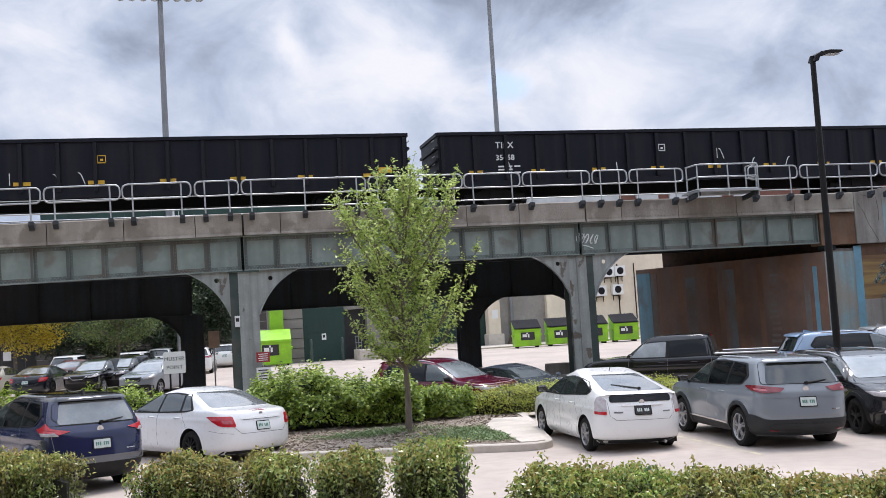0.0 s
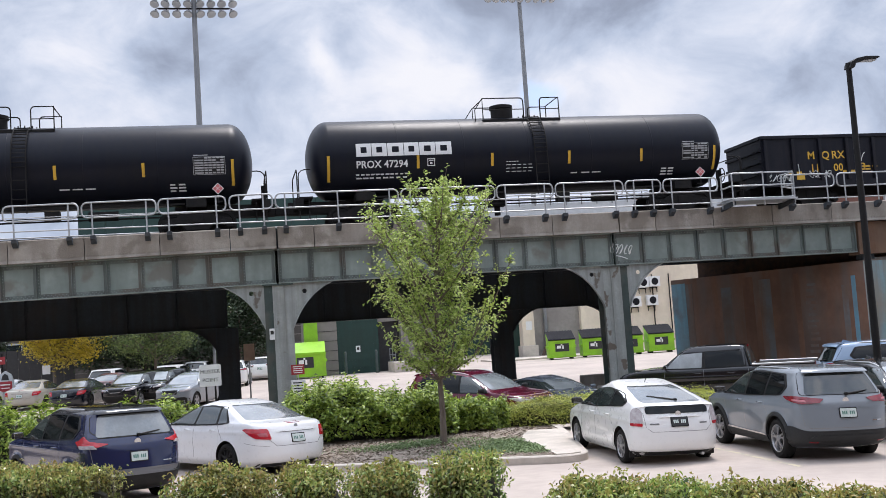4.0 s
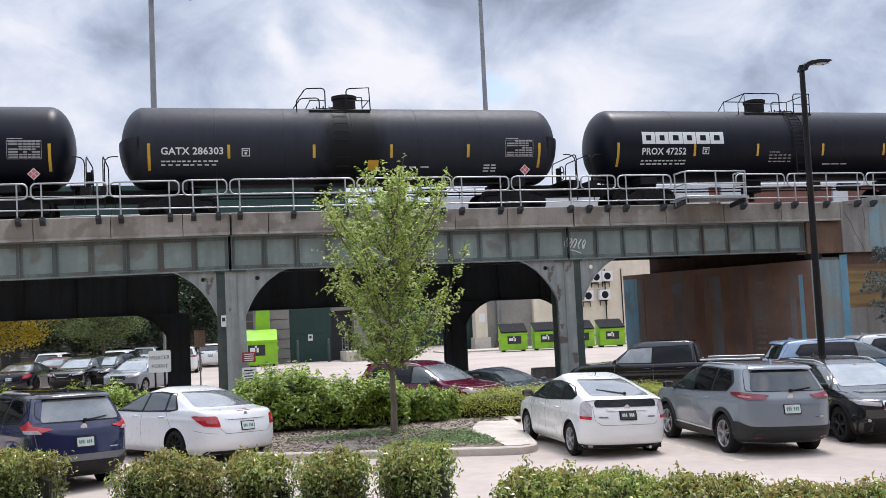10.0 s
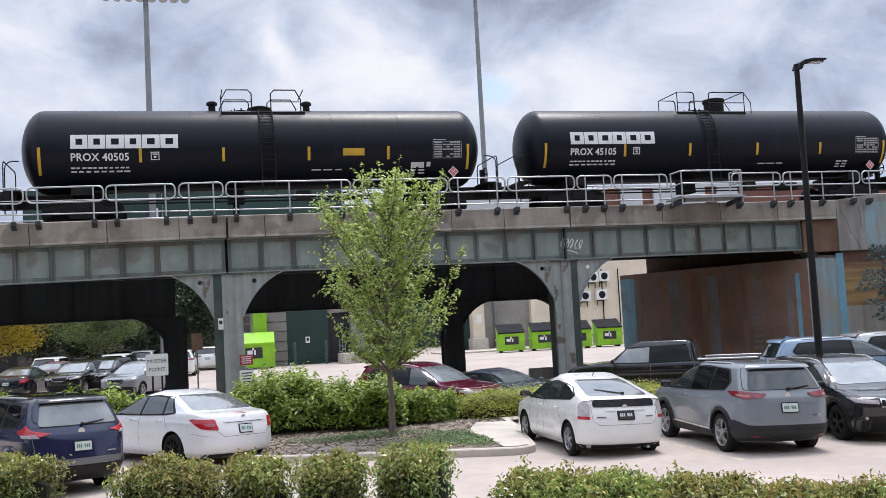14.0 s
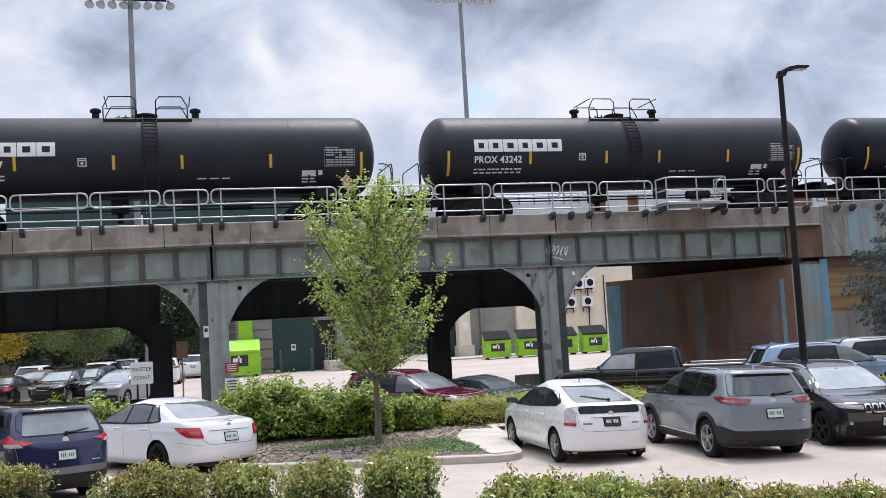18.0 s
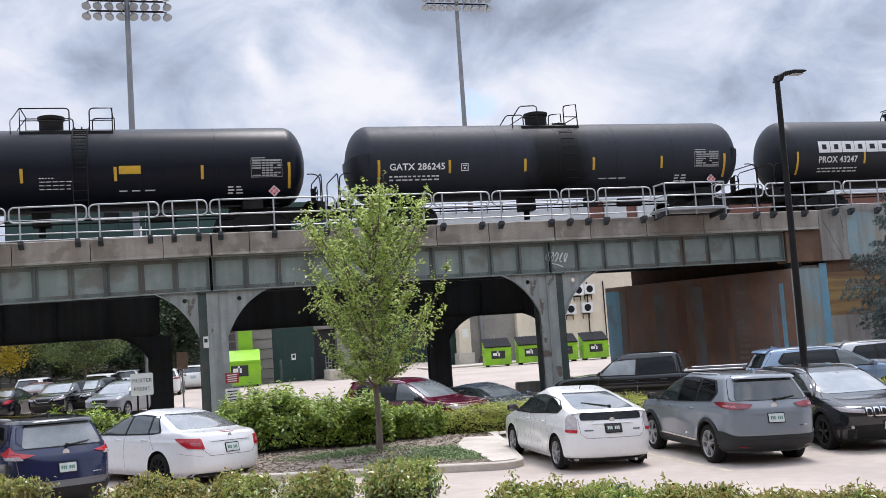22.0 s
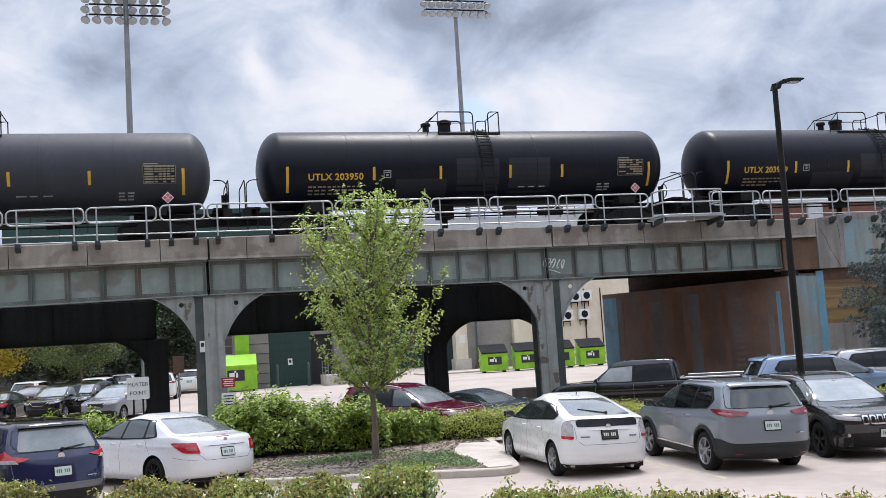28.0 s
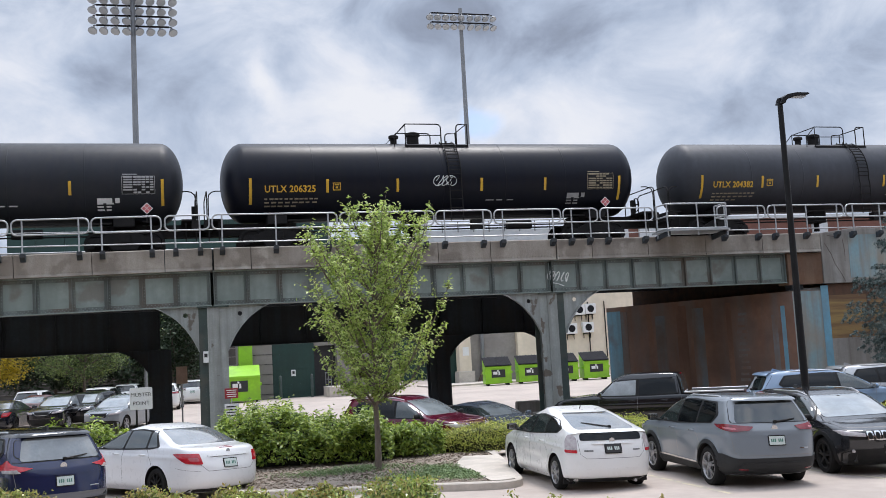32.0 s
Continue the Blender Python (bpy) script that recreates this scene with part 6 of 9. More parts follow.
def wheel_meshes(r, w, spokes, dark):
    def make_tyre():
        return Geo().spin([(-w / 2, r * 0.69), (-w / 2, r * 0.88), (-w / 2 + 0.02, r * 0.965), (-w * 0.3, r), (w * 0.3, r), (w / 2 - 0.02, r * 0.965), (w / 2 + 0.004, r * 0.88), (w / 2, r * 0.72), (w / 2 - 0.012, r * 0.69), (w / 2 - 0.05, r * 0.68), (-w / 2 + 0.05, r * 0.68)], "x", 40).mesh("tyre", RUBBER, smooth=30)

    def make_rim():
        g = Geo()
        q = r * 0.685
        g.spin([(-0.10, q * 0.90), (0.0, q * 0.93), (0.03, q), (0.042, q), (0.042, q * 0.955), (0.02, q * 0.90), (-0.09, q * 0.86)], "x", 36)
        for i in range(spokes):
            a = 2 * math.pi * (i + 0.25) / spokes
            for da in ((-0.11, 0.11) if spokes <= 6 else (0.0,)):
                d1 = Vector((0, math.cos(a + da * 0.6), math.sin(a + da * 0.6)))
                d2 = Vector((0, math.cos(a + da * 1.5), math.sin(a + da * 1.5)))
                g.bar(Vector((0.030, 0, 0)) + d1 * 0.05, Vector((0.018, 0, 0)) + d2 * q * 0.93, 0.024 if spokes <= 6 else 0.034, 0.03)
        g.spin([(-0.02, 0.075), (0.030, 0.072), (0.042, 0.045), (0.044, 0.02)], "x", 16)
        return g.mesh("rim", BLACK if dark else ALLOY, smooth=35)

    def make_disc():
        return Geo().spin([(-0.10, r * 0.67), (-0.06, r * 0.66), (-0.055, 0.02)], "x", 24).mesh("brake_disc", UNDER)

    key = (round(r, 3), round(w, 3), spokes, dark)
    return shared(("tyre", r, w), make_tyre), shared(("rim",) + key, make_rim), shared(("disc", r), make_disc)


def add_wheels(car, shell, spokes=5, dark=False, w=0.21, arch=None):
    r = shell.wheel
    tyre, rim, disc = wheel_meshes(r, w, spokes, dark)
    for y in shell.axles:
        for s in (-1, 1):
            x = shell.half(y, min(0.75, r + shell.arch)) - w / 2 - 0.012
            m = pose(s * x, y, r, 0, 0, 0 if s > 0 else 180)
            wh = put("wheel", tyre, car, m)
            put("rim", rim, wh, pose(w / 2 - 0.045, 0, 0))
            put("brake_disc", disc, wh, pose(w / 2 - 0.05, 0, 0))
            n = 30
            R = shell.arch
            ts = np.linspace(-0.6, math.pi + 0.6, n)
            ring = [(y + R * math.cos(t), max(shell.z[0] + 0.01, r + R * math.sin(t))) for t in ts]
            outer = [shell.side(a, b, s, -0.004) for a, b in ring]
            inner_ = [(s * (abs(p[0]) - 0.42), p[1], p[2]) for p in outer]
            g = Geo().add(outer + inner_, [(i, i + 1, n + i + 1, n + i) for i in range(n - 1)])
            g.add(inner_ + [(s * (abs(outer[0][0]) - 0.42), y, r)], [(i, i + 1, n) for i in range(n - 1)])
            part("wheel_well", g, UNDER, car)
            if arch:
                lip = Geo()
                wd = 0.065
                rows_ = []
                for dr, off in ((-0.006, -0.02), (-0.004, 0.016), (wd, 0.013), (wd + 0.004, -0.004)):
                    rows_ += [shell.side(y + (R + dr) * math.cos(t), max(shell.z[0] + 0.01, r + (R + dr) * math.sin(t)), s, off) for t in ts]
                lip.add(rows_, [(q * n + i, q * n + i + 1, (q + 1) * n + i + 1, (q + 1) * n + i) for q in range(3) for i in range(n - 1)])
                part("arch_trim", lip, arch, car, smooth=40)


def number_plate(car, shell, z, s, ink=None, field=None, w=0.30, h=0.15):
    f = tail(shell) if s < 0 else nose(shell)
    p = part("number_plate", plate(f, [(-w / 2, z), (w / 2, z), (w / 2, z + h), (-w / 2, z + h)], 0.022, 0.012, 3), field or PLATE, car, "plate with plain bars")
    g = Geo()
    for i in range(7):
        if i == 3:
            continue
        a = -w / 2 + 0.030 + i * 0.035
        g.add([f(a + dx, z + 0.048 + dz, 0.0235) for dx, dz in ((0, 0), (0.025, 0), (0.025, 0.058), (0, 0.058))], [(0, 1, 2, 3)])
    tagged(part("plate_writing", g, ink or PLATE_INK, p), kind="stuff")
    part("plate_frame", plate(f, [(-w / 2 - 0.016, z - 0.016), (w / 2 + 0.016, z - 0.016), (w / 2 + 0.016, z + h + 0.016), (-w / 2 - 0.016, z + h + 0.016)], 0.016, 0.02, 3), BLACK, car)


def mirrors(car, shell, y, z, material):
    for s in (-1, 1):
        x = shell.half(y, z)
        g = Geo().spin([(-0.11, 0.035), (-0.10, 0.062), (-0.02, 0.078), (0.06, 0.072), (0.10, 0.052), (0.115, 0.02)], "x", 14)
        g.v = [(a + s * (x + 0.16), y + b * 0.62 + 0.03 * abs(a), z + 0.05 + c * 0.95) for a, b, c in g.v]
        g.tube([(s * (x - 0.03), y + 0.02, z - 0.02), (s * (x + 0.10), y, z + 0.01)], 0.028, 6)
        wing = part("wing_mirror", g, material, car, smooth=45)
        part("mirror_glass", Geo().box((s * (x + 0.16), y - 0.05, z + 0.05), (0.17, 0.012, 0.105)), CHROME, wing, bevel=0.004)


def handles(car, shell, ys, z, material):
    for s in (-1, 1):
        for y in ys:
            part("door_handle", Geo().tube([shell.side(y - 0.10, z, s, 0.0), shell.side(y - 0.08, z, s, 0.03), shell.side(y, z + 0.006, s, 0.036), shell.side(y + 0.08, z, s, 0.03), shell.side(y + 0.10, z, s, 0.0)], 0.014, 8), material, car, smooth=50)


def roof_rails(car, shell, y0, y1, z, material=None):
    for s in (-1, 1):
        pts = []
        for i in range(11):
            u = i / 10
            y = y0 + (y1 - y0) * u
            pts.append((s * (shell.half((y0 + y1) / 2, z) - 0.02 - 0.05 * (2 * u - 1) ** 2), y, z + 0.075 * min(1, 6 * u, 6 * (1 - u)) - 0.05))
        part("roof_rail", Geo().tube(pts, 0.02, 8), material or GALV, car, smooth=50)


def rear_wiper(car, shell, x0, x1, z, rise=0.05):
    f = tail(shell)
    part("rear_wiper", Geo().tube([f(x0, z, 0.03), f((x0 + x1) / 2, z + rise / 2, 0.035), f(x1, z + rise, 0.03)], [0.016, 0.014, 0.009], 6).tube([f(x0, z, 0.0), f(x0, z, 0.05)], 0.03, 10), BLACK, car, smooth=40)


def seams(car, shell, lines, name="door_seam"):
    for s in (-1, 1):
        for ln in lines:
            part(name, strip(flank(shell, s), ln, 0.009, 0.001), SEAM, car)


def window_band(car, shell, band, panes, mats):
    """Side glazing: one black surround with a chrome-free edge, and the panes on it."""
    for s in (-1, 1):
        part("window_surround", plate(flank(shell, s), band, 0.009, 0.05, 8), BLACK, car, smooth=40)
        for (nm, outline), m_ in zip(panes, mats):
            part(nm, plate(flank(shell, s), outline, 0.014, 0.035, 6), m_, car, smooth=40)


def spot(name, x, y, heading, label, category="car", group="parked cars", lean=0.0):
    """A standing vehicle; lean is the fall of the ground to its right, in degrees."""
    return thing(name, label, category, group, m=pose(x, y, gz(y, x) - 0.012 * abs(lean), 0, 0, -heading) @ pose(0, 0, 0, 0, lean, 0))


P_WHITE = paint("white_car_paint", (0.79, 0.79, 0.78))
P_PEARL = paint("pearl_white_car_paint", (0.78, 0.79, 0.80))
P_BLUE = paint("deep_blue_car_paint", (0.009, 0.015, 0.062), 0.18)
SEAM = mat("shut_line_grey", (0.20, 0.20, 0.20), (0.16, 0.16, 0.16), 6, 0.8)
CLAD = mat("dark_grey_cladding", (0.026, 0.028, 0.03), (0.02, 0.021, 0.022), 4, 0.55, spec=0.3)
P_GREY = paint("blue_grey_car_paint", (0.20, 0.225, 0.25), 0.22)
P_DARK = paint("dark_grey_car_paint", (0.018, 0.019, 0.022), 0.2)
P_BLACK = paint("black_car_paint", (0.005, 0.005, 0.007), 0.15)
P_RED = paint("dark_red_car_paint", (0.11, 0.006, 0.025), 0.18)
P_STEEL = paint("steel_blue_car_paint", (0.10, 0.12, 0.145), 0.22)
P_SKY = paint("pale_blue_car_paint", (0.20, 0.29, 0.42), 0.3)
P_SILVER = paint("silver_car_paint", (0.42, 0.43, 0.44), 0.3, 0.4)
P_BUMPER = paint("satin_grey_bumper_paint", (0.13, 0.135, 0.15), 0.4)
P_NAVY = paint("navy_black_car_paint", (0.006, 0.008, 0.014), 0.2)
P_BROWN = paint("red_brown_car_paint", (0.20, 0.045, 0.03), 0.3)
P_SAND = paint("pale_sand_car_paint", (0.45, 0.42, 0.36), 0.35)

# ---- white liftback ----
HATCH = [(0.17, -1.98, 2.00, 0.76, 0.5, 3.0), (0.26, -2.17, 2.16, 0.83, 0.52, 3.0), (0.36, -2.215, 2.22, 0.852, 0.52, 2.9), (0.50, -2.225, 2.235, 0.862, 0.5, 2.8), (0.66, -2.21, 2.21, 0.866, 0.46, 2.8), (0.80, -2.17, 2.08, 0.862, 0.42, 2.8), (0.92, -2.125, 1.70, 0.845, 0.38, 2.8),
         (1.01, -2.09, 1.25, 0.82, 0.34, 2.8), (1.075, -2.06, 1.02, 0.79, 0.32, 2.8), (1.105, -2.0, 0.95, 0.775, 0.30, 2.7), (1.15, -1.78, 0.86, 0.755, 0.30, 2.6), (1.24, -1.42, 0.67, 0.715, 0.32, 2.5), (1.33, -1.08, 0.46, 0.665, 0.34, 2.4), (1.41, -0.72, 0.22, 0.605, 0.36, 2.2), (1.46, -0.40, 0.05, 0.53, 0.3, 2.1), (1.485, -0.22, -0.08, 0.40, 0.06, 2.0)]


def white_hatch(x, y, h, lean):
    sh = Shell(HATCH, (-1.39, 1.31), 0.312, 0.018, 0.80)
    car = spot("parked_car", x, y, h, "white liftback hybrid car with split rear window", lean=lean)
    put("body", sh.mesh("body", P_WHITE), car)
    f = tail(sh)
    part("rear_window", plate(f, [(-0.60, 1.125), (0.60, 1.125), (0.50, 1.385), (-0.50, 1.385)], 0.008, 0.06), GLASS_REAR, car, "rear window with sky reflection in its pale colour", smooth=40)
    part("lower_rear_window", plate(f, [(-0.60, 0.935), (0.60, 0.935), (0.61, 1.03), (0.56, 1.07), (-0.56, 1.07), (-0.61, 1.03)], 0.008, 0.03), GLASS, car, "black lower rear window", smooth=40)
    part("spoiler_edge", strip(f, [(-0.78, 1.06), (-0.6, 1.092), (0.6, 1.092), (0.78, 1.06)], 0.035, 0.030), P_WHITE, car, smooth=40)
    part("windscreen", plate(nose(sh), [(-0.66, 1.03), (0.66, 1.03), (0.5, 1.40), (-0.5, 1.40)], 0.008, 0.06), SCREEN, car, smooth=40)
    window_band(car, sh, [(-1.56, 1.14), (-1.42, 1.045), (0.0, 0.965), (1.0, 0.955), (0.72, 1.165), (0.30, 1.315), (-0.35, 1.362), (-0.86, 1.325), (-1.15, 1.27)],
                [("side_window", [(-0.74, 1.025), (-0.05, 0.985), (-0.10, 1.338), (-0.36, 1.350), (-0.74, 1.323)]), ("side_window", [(0.02, 0.985), (0.90, 0.975), (0.64, 1.158), (0.26, 1.300), (-0.03, 1.33)]), ("quarter_window", [(-1.48, 1.14), (-1.38, 1.07), (-0.80, 1.035), (-0.80, 1.31), (-0.88, 1.305), (-1.12, 1.255)])], (GLASS_SIDE, GLASS_SIDE, GLASS))
    for s in (-1, 1):
        part("tail_lamp", plate(f, flip([(0.68, 0.765), (0.93, 0.775), (0.91, 0.93), (0.85, 1.02), (0.76, 1.055), (0.66, 0.98)], s), 0.014, 0.04), CLEAR_LAMP, car, "clear tail lamp with red base", smooth=40)
        part("tail_lamp_base", plate(f, flip([(0.69, 0.715), (0.94, 0.725), (0.935, 0.78), (0.68, 0.77)], s), 0.015, 0.015), RED_LAMP, car)
        part("rear_arch_guard", strip(flank(sh, s), [(-1.0, 0.205), (0.92, 0.205)], 0.05, 0.008), P_WHITE, car)
        part("mud_flap", Geo().box((s * 0.72, -1.76, 0.22), (0.22, 0.02, 0.17)), BLACK, car)
        part("head_lamp", plate(nose(sh), flip([(0.50, 0.70), (0.95, 0.76), (1.05, 0.88), (0.62, 0.80)], s), 0.012, 0.03), CLEAR_LAMP, car, smooth=40)
    seams(car, sh, ([(0.06, 0.24), (0.09, 0.6), (0.02, 0.975)], [(-0.98, 0.66), (-0.86, 0.82), (-0.80, 1.03)], [(0.92, 0.36), (0.95, 0.7), (0.98, 0.955)]))
    part("hatch_seam", strip(f, [(-0.65, 0.96), (-0.63, 0.70), (-0.52, 0.615), (0.52, 0.615), (0.63, 0.70), (0.65, 0.96)], 0.008, 0.001), SEAM, car)
    part("trim_bar", strip(f, [(-0.40, 0.885), (0.40, 0.885)], 0.028, 0.022), P_WHITE, car)
    part("badge", Geo().spin([(0, 0.055), (0.012, 0.048)], "y", 16, sh.end(0, 0.925, -1, 0.006)), CHROME, car)
    for a, w in ((-0.47, 0.17), (0.47, 0.15)):
        part("name_badge", strip(f, [(a - w / 2, 0.755), (a + w / 2, 0.755)], 0.026, 0.006), SEAM, car)
    part("under_bumper", plate(f, [(-0.95, 0.175), (0.95, 0.175), (1.0, 0.255), (-1.0, 0.255)], 0.010, 0.02), BLACK, car, "black lower valance", smooth=40)
    part("bumper_step", strip(f, [(-0.95, 0.42), (0.95, 0.42)], 0.016, 0.004), P_WHITE, car)
    number_plate(car, sh, 0.715, -1, PLATE, INK)
    add_wheels(car, sh, 7, False, 0.195)
    mirrors(car, sh, 0.86, 0.99, BLACK)
    handles(car, sh, (-0.68, 0.22), 0.86, P_WHITE)
    rear_wiper(car, sh, 0.10, -0.34, 1.155, 0.07)
    part("antenna", Geo().tube([(0, -0.55, 1.44), (0, -0.62, 1.52)], 0.008, 4), BLACK, car)
    part("exhaust", Geo().tube([(0.45, -1.9, 0.19), (0.45, -2.12, 0.19)], 0.03, 8), GALV, car, smooth=50)
    return car


SUV = [(0.21, -2.04, 2.05, 0.80, 0.5, 3.2), (0.30, -2.22, 2.18, 0.87, 0.5, 3.2), (0.42, -2.285, 2.26, 0.90, 0.5, 3.1), (0.58, -2.30, 2.31, 0.913, 0.48, 3.0), (0.76, -2.28, 2.31, 0.92, 0.44, 3.0), (0.92, -2.25, 2.24, 0.918, 0.40, 3.0), (1.02, -2.22, 1.90, 0.905, 0.36, 3.0), (1.08, -2.19, 1.42, 0.885, 0.33, 3.0),
       (1.15, -2.15, 1.14, 0.862, 0.30, 3.0), (1.30, -2.06, 0.86, 0.812, 0.28, 2.9), (1.45, -1.97, 0.57, 0.748, 0.27, 2.8), (1.55, -1.92, 0.30, 0.695, 0.26, 2.6), (1.61, -1.86, 0.07, 0.635, 0.25, 2.4), (1.645, -1.62, -0.13, 0.54, 0.25, 2.2), (1.66, -1.15, -0.42, 0.40, 0.1, 2.0)]


def scaled(rings, sl, sw, szz, up=0.0):
    return [(z * szz + up, r * sl, f * sl, w * sw, c, e) for z, r, f, w, c, e in rings]


def suv(x, y, h, body, label, sl=1.0, sw=1.0, sz=1.0, clad=None, wheel=0.355, spokes=5, dark_rim=False, lamp="wide", rails=True, glass_mat=None, detail=True, roof=None, up=0.0, lean=0.0, axles=(-1.33, 1.37)):
    sh = Shell(scaled(SUV, sl, sw, sz, up), tuple(a * sl for a in axles), wheel, 0.028 if clad else 0.02, 0.93 * sz + up)
    car = spot("parked_car", x, y, h, label, lean=lean)
    put("body", sh.mesh("body", body), car)
    f = tail(sh)

    def P(*pts):
        return [(a * sw, z * sz + up) for a, z in pts]

    def Q(*pts):
        return [(a * sl, z * sz + up) for a, z in pts]

    if roof:
        top = [(z * sz + up + 0.004, r * sl - 0.004, q * sl + 0.004, w * sw + 0.004, c, e) for z, r, q, w, c, e in SUV if z >= 1.54]
        put("roof_panel", Shell(top).mesh("roof_panel", roof), car, None, "black roof")
    part("rear_window_surround", plate(f, P((-0.82, 1.16), (0.82, 1.16), (0.74, 1.56), (-0.74, 1.56)) if lamp == "wide" else P((-0.86, 1.15), (0.86, 1.15), (1.0, 1.24), (0.92, 1.56), (-0.92, 1.56), (-1.0, 1.24)), 0.004, 0.07), BLACK, car, smooth=40)
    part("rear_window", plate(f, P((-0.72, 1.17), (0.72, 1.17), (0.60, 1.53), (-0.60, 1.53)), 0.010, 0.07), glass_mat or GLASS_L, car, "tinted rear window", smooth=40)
    part("windscreen", plate(nose(sh), P((-0.72, 1.14), (0.72, 1.14), (0.58, 1.55), (-0.58, 1.55)), 0.016, 0.07), SCREEN, car, smooth=40)
    window_band(car, sh, Q((-1.62, 1.30), (-1.42, 1.135), (0.0, 1.07), (1.12, 1.06), (0.78, 1.30), (0.40, 1.53), (-0.4, 1.57), (-1.42, 1.53)),
                [("side_window", Q((-0.76, 1.115), (0.02, 1.095), (-0.02, 1.535), (-0.80, 1.54))), ("side_window", Q((0.09, 1.095), (1.02, 1.085), (0.72, 1.30), (0.36, 1.50), (0.05, 1.53))), ("quarter_window", Q((-1.54, 1.30), (-1.40, 1.165), (-0.84, 1.125), (-0.88, 1.535), (-1.38, 1.50)))],
                (GLASS, GLASS_SIDE, GLASS))
    if lamp == "wide":
        lamp_out, lamp_in, m_ = [(0.50, 1.03), (0.80, 1.01), (1.20, 1.085), (1.30, 1.135), (0.86, 1.15), (0.40, 1.10)], [(0.72, 1.045), (0.98, 1.07), (0.98, 1.10), (0.74, 1.085)], RED_DARK
    else:
        lamp_out, lamp_in, m_ = [(0.52, 1.06), (0.80, 0.99), (1.12, 1.0), (1.30, 1.10), (1.12, 1.13), (0.95, 1.20), (0.84, 1.115)], [(0.72, 0.985), (1.10, 0.99), (1.16, 1.04), (0.78, 1.045)], RED_LAMP
    for s in (-1, 1):
        lo = part("tail_lamp", plate(f, flip(P(*lamp_out), s), 0.020, 0.03), m_, car, "smoked red tail lamp" if lamp == "wide" else "red boomerang tail lamp", smooth=40)
        part("lamp_inset", plate(f, flip(P(*lamp_in), s), 0.024, 0.012), PINK_LAMP if lamp == "wide" else CLEAR_LAMP, lo)
        part("head_lamp", plate(nose(sh), flip(P((0.50, 0.80), (0.92, 0.84), (1.12, 0.93), (0.90, 0.935), (0.50, 0.875)), s), 0.014, 0.02), CLEAR_LAMP, car, "clear head lamp", smooth=40)
        if detail:
            part("sill_trim", plate(flank(sh, s), Q((-0.98, 0.215), (1.0, 0.215), (1.0, 0.37), (-0.98, 0.37)), 0.010, 0.02), clad or BLACK, car, smooth=40)
            part("sill_strip", strip(flank(sh, s), Q((-0.9, 0.36), (0.9, 0.40)), 0.03, 0.016), CHROME if clad else body, car)
    if clad:
        part("rear_bumper_cladding", belt(f, -1.34 * sw, 1.34 * sw, 0.23 * sz + up, lambda a: (0.535 + 0.075 * smooth01(0.72, 1.1, abs(a / sw))) * sz + up), clad, car, "dark lower bumper", smooth=40)
        part("skid_plate", plate(f, P((-0.74, 0.36), (0.74, 0.36), (0.64, 0.455), (-0.64, 0.455)) if lamp == "wide" else P((-1.2, 0.50), (1.2, 0.50), (1.24, 0.615), (-1.24, 0.615)), 0.024, 0.02), clad if lamp == "wide" else P_BUMPER, car, "satin grey bumper plate", smooth=40)
        for s in (-1, 1):
            part("reflector", plate(f, flip(P((0.56, 0.315), (0.72, 0.325), (0.72, 0.35), (0.56, 0.34)), s), 0.020, 0.006), RED_DARK, car)
    part("bonnet_seam", strip(nose(sh), P((-0.72, 0.985), (-0.4, 0.97), (0.4, 0.97), (0.72, 0.985)), 0.012, 0.002), SEAM, car)
    part("grille", plate(nose(sh), P((-0.34, 0.70), (0.34, 0.70), (0.46, 0.90), (-0.46, 0.90)), 0.012, 0.03), BLACK, car)
    part("grille_trim", strip(nose(sh), P((-0.46, 0.90), (-0.26, 0.74), (0.26, 0.74), (0.46, 0.90)), 0.03, 0.022), CHROME, car)
    part("front_bumper_trim", plate(nose(sh), P((-0.95, 0.24), (0.95, 0.24), (1.0, 0.48), (0.7, 0.56), (-0.7, 0.56), (-1.0, 0.48)), 0.010, 0.04), BLACK, car, smooth=40)
    add_wheels(car, sh, spokes, dark_rim, 0.225, clad)
    mirrors(car, sh, 0.98 * sl, 1.09 * sz + up, BLACK if clad else body)
    if rails:
        roof_rails(car, sh, -1.60 * sl, 0.20 * sl, 1.60 * sz + up, GALV)
    part("rear_spoiler", plate(f, P((-0.62, 1.555), (0.62, 1.555), (0.56, 1.635), (-0.56, 1.635)), 0.085, 0.03), roof or body, car, smooth=50)
    if detail:
        seams(car, sh, (Q((0.06, 0.38), (0.08, 0.7), (0.05, 1.07)), Q((-0.96, 0.74), (-0.84, 0.92), (-0.80, 1.11)), Q((0.96, 0.40), (1.0, 0.7), (1.02, 1.06))))
        handles(car, sh, (-0.66 * sl, 0.24 * sl), 0.97 * sz + up, body)
        part("hatch_seam", strip(f, P((-0.86, 1.02), (-0.80, 0.64), (-0.70, 0.585), (0.70, 0.585), (0.80, 0.64), (0.86, 1.02)), 0.010, 0.001), SEAM, car)
        part("hatch_crease", strip(f, P((-0.80, 0.93), (0.80, 0.93)), 0.02, 0.006), body, car)
        part("badge", Geo().spin([(0, 0.06), (0.014, 0.052)], "y", 16, sh.end(0, 1.06 * sz + up, -1, 0.008)), CHROME, car)
        part("name_badge", strip(f, P((0.46, 0.70), (0.64, 0.70)), 0.02, 0.006), CHROME, car)
        rear_wiper(car, sh, 0.04 * sw, 0.46 * sw, 1.175 * sz + up)
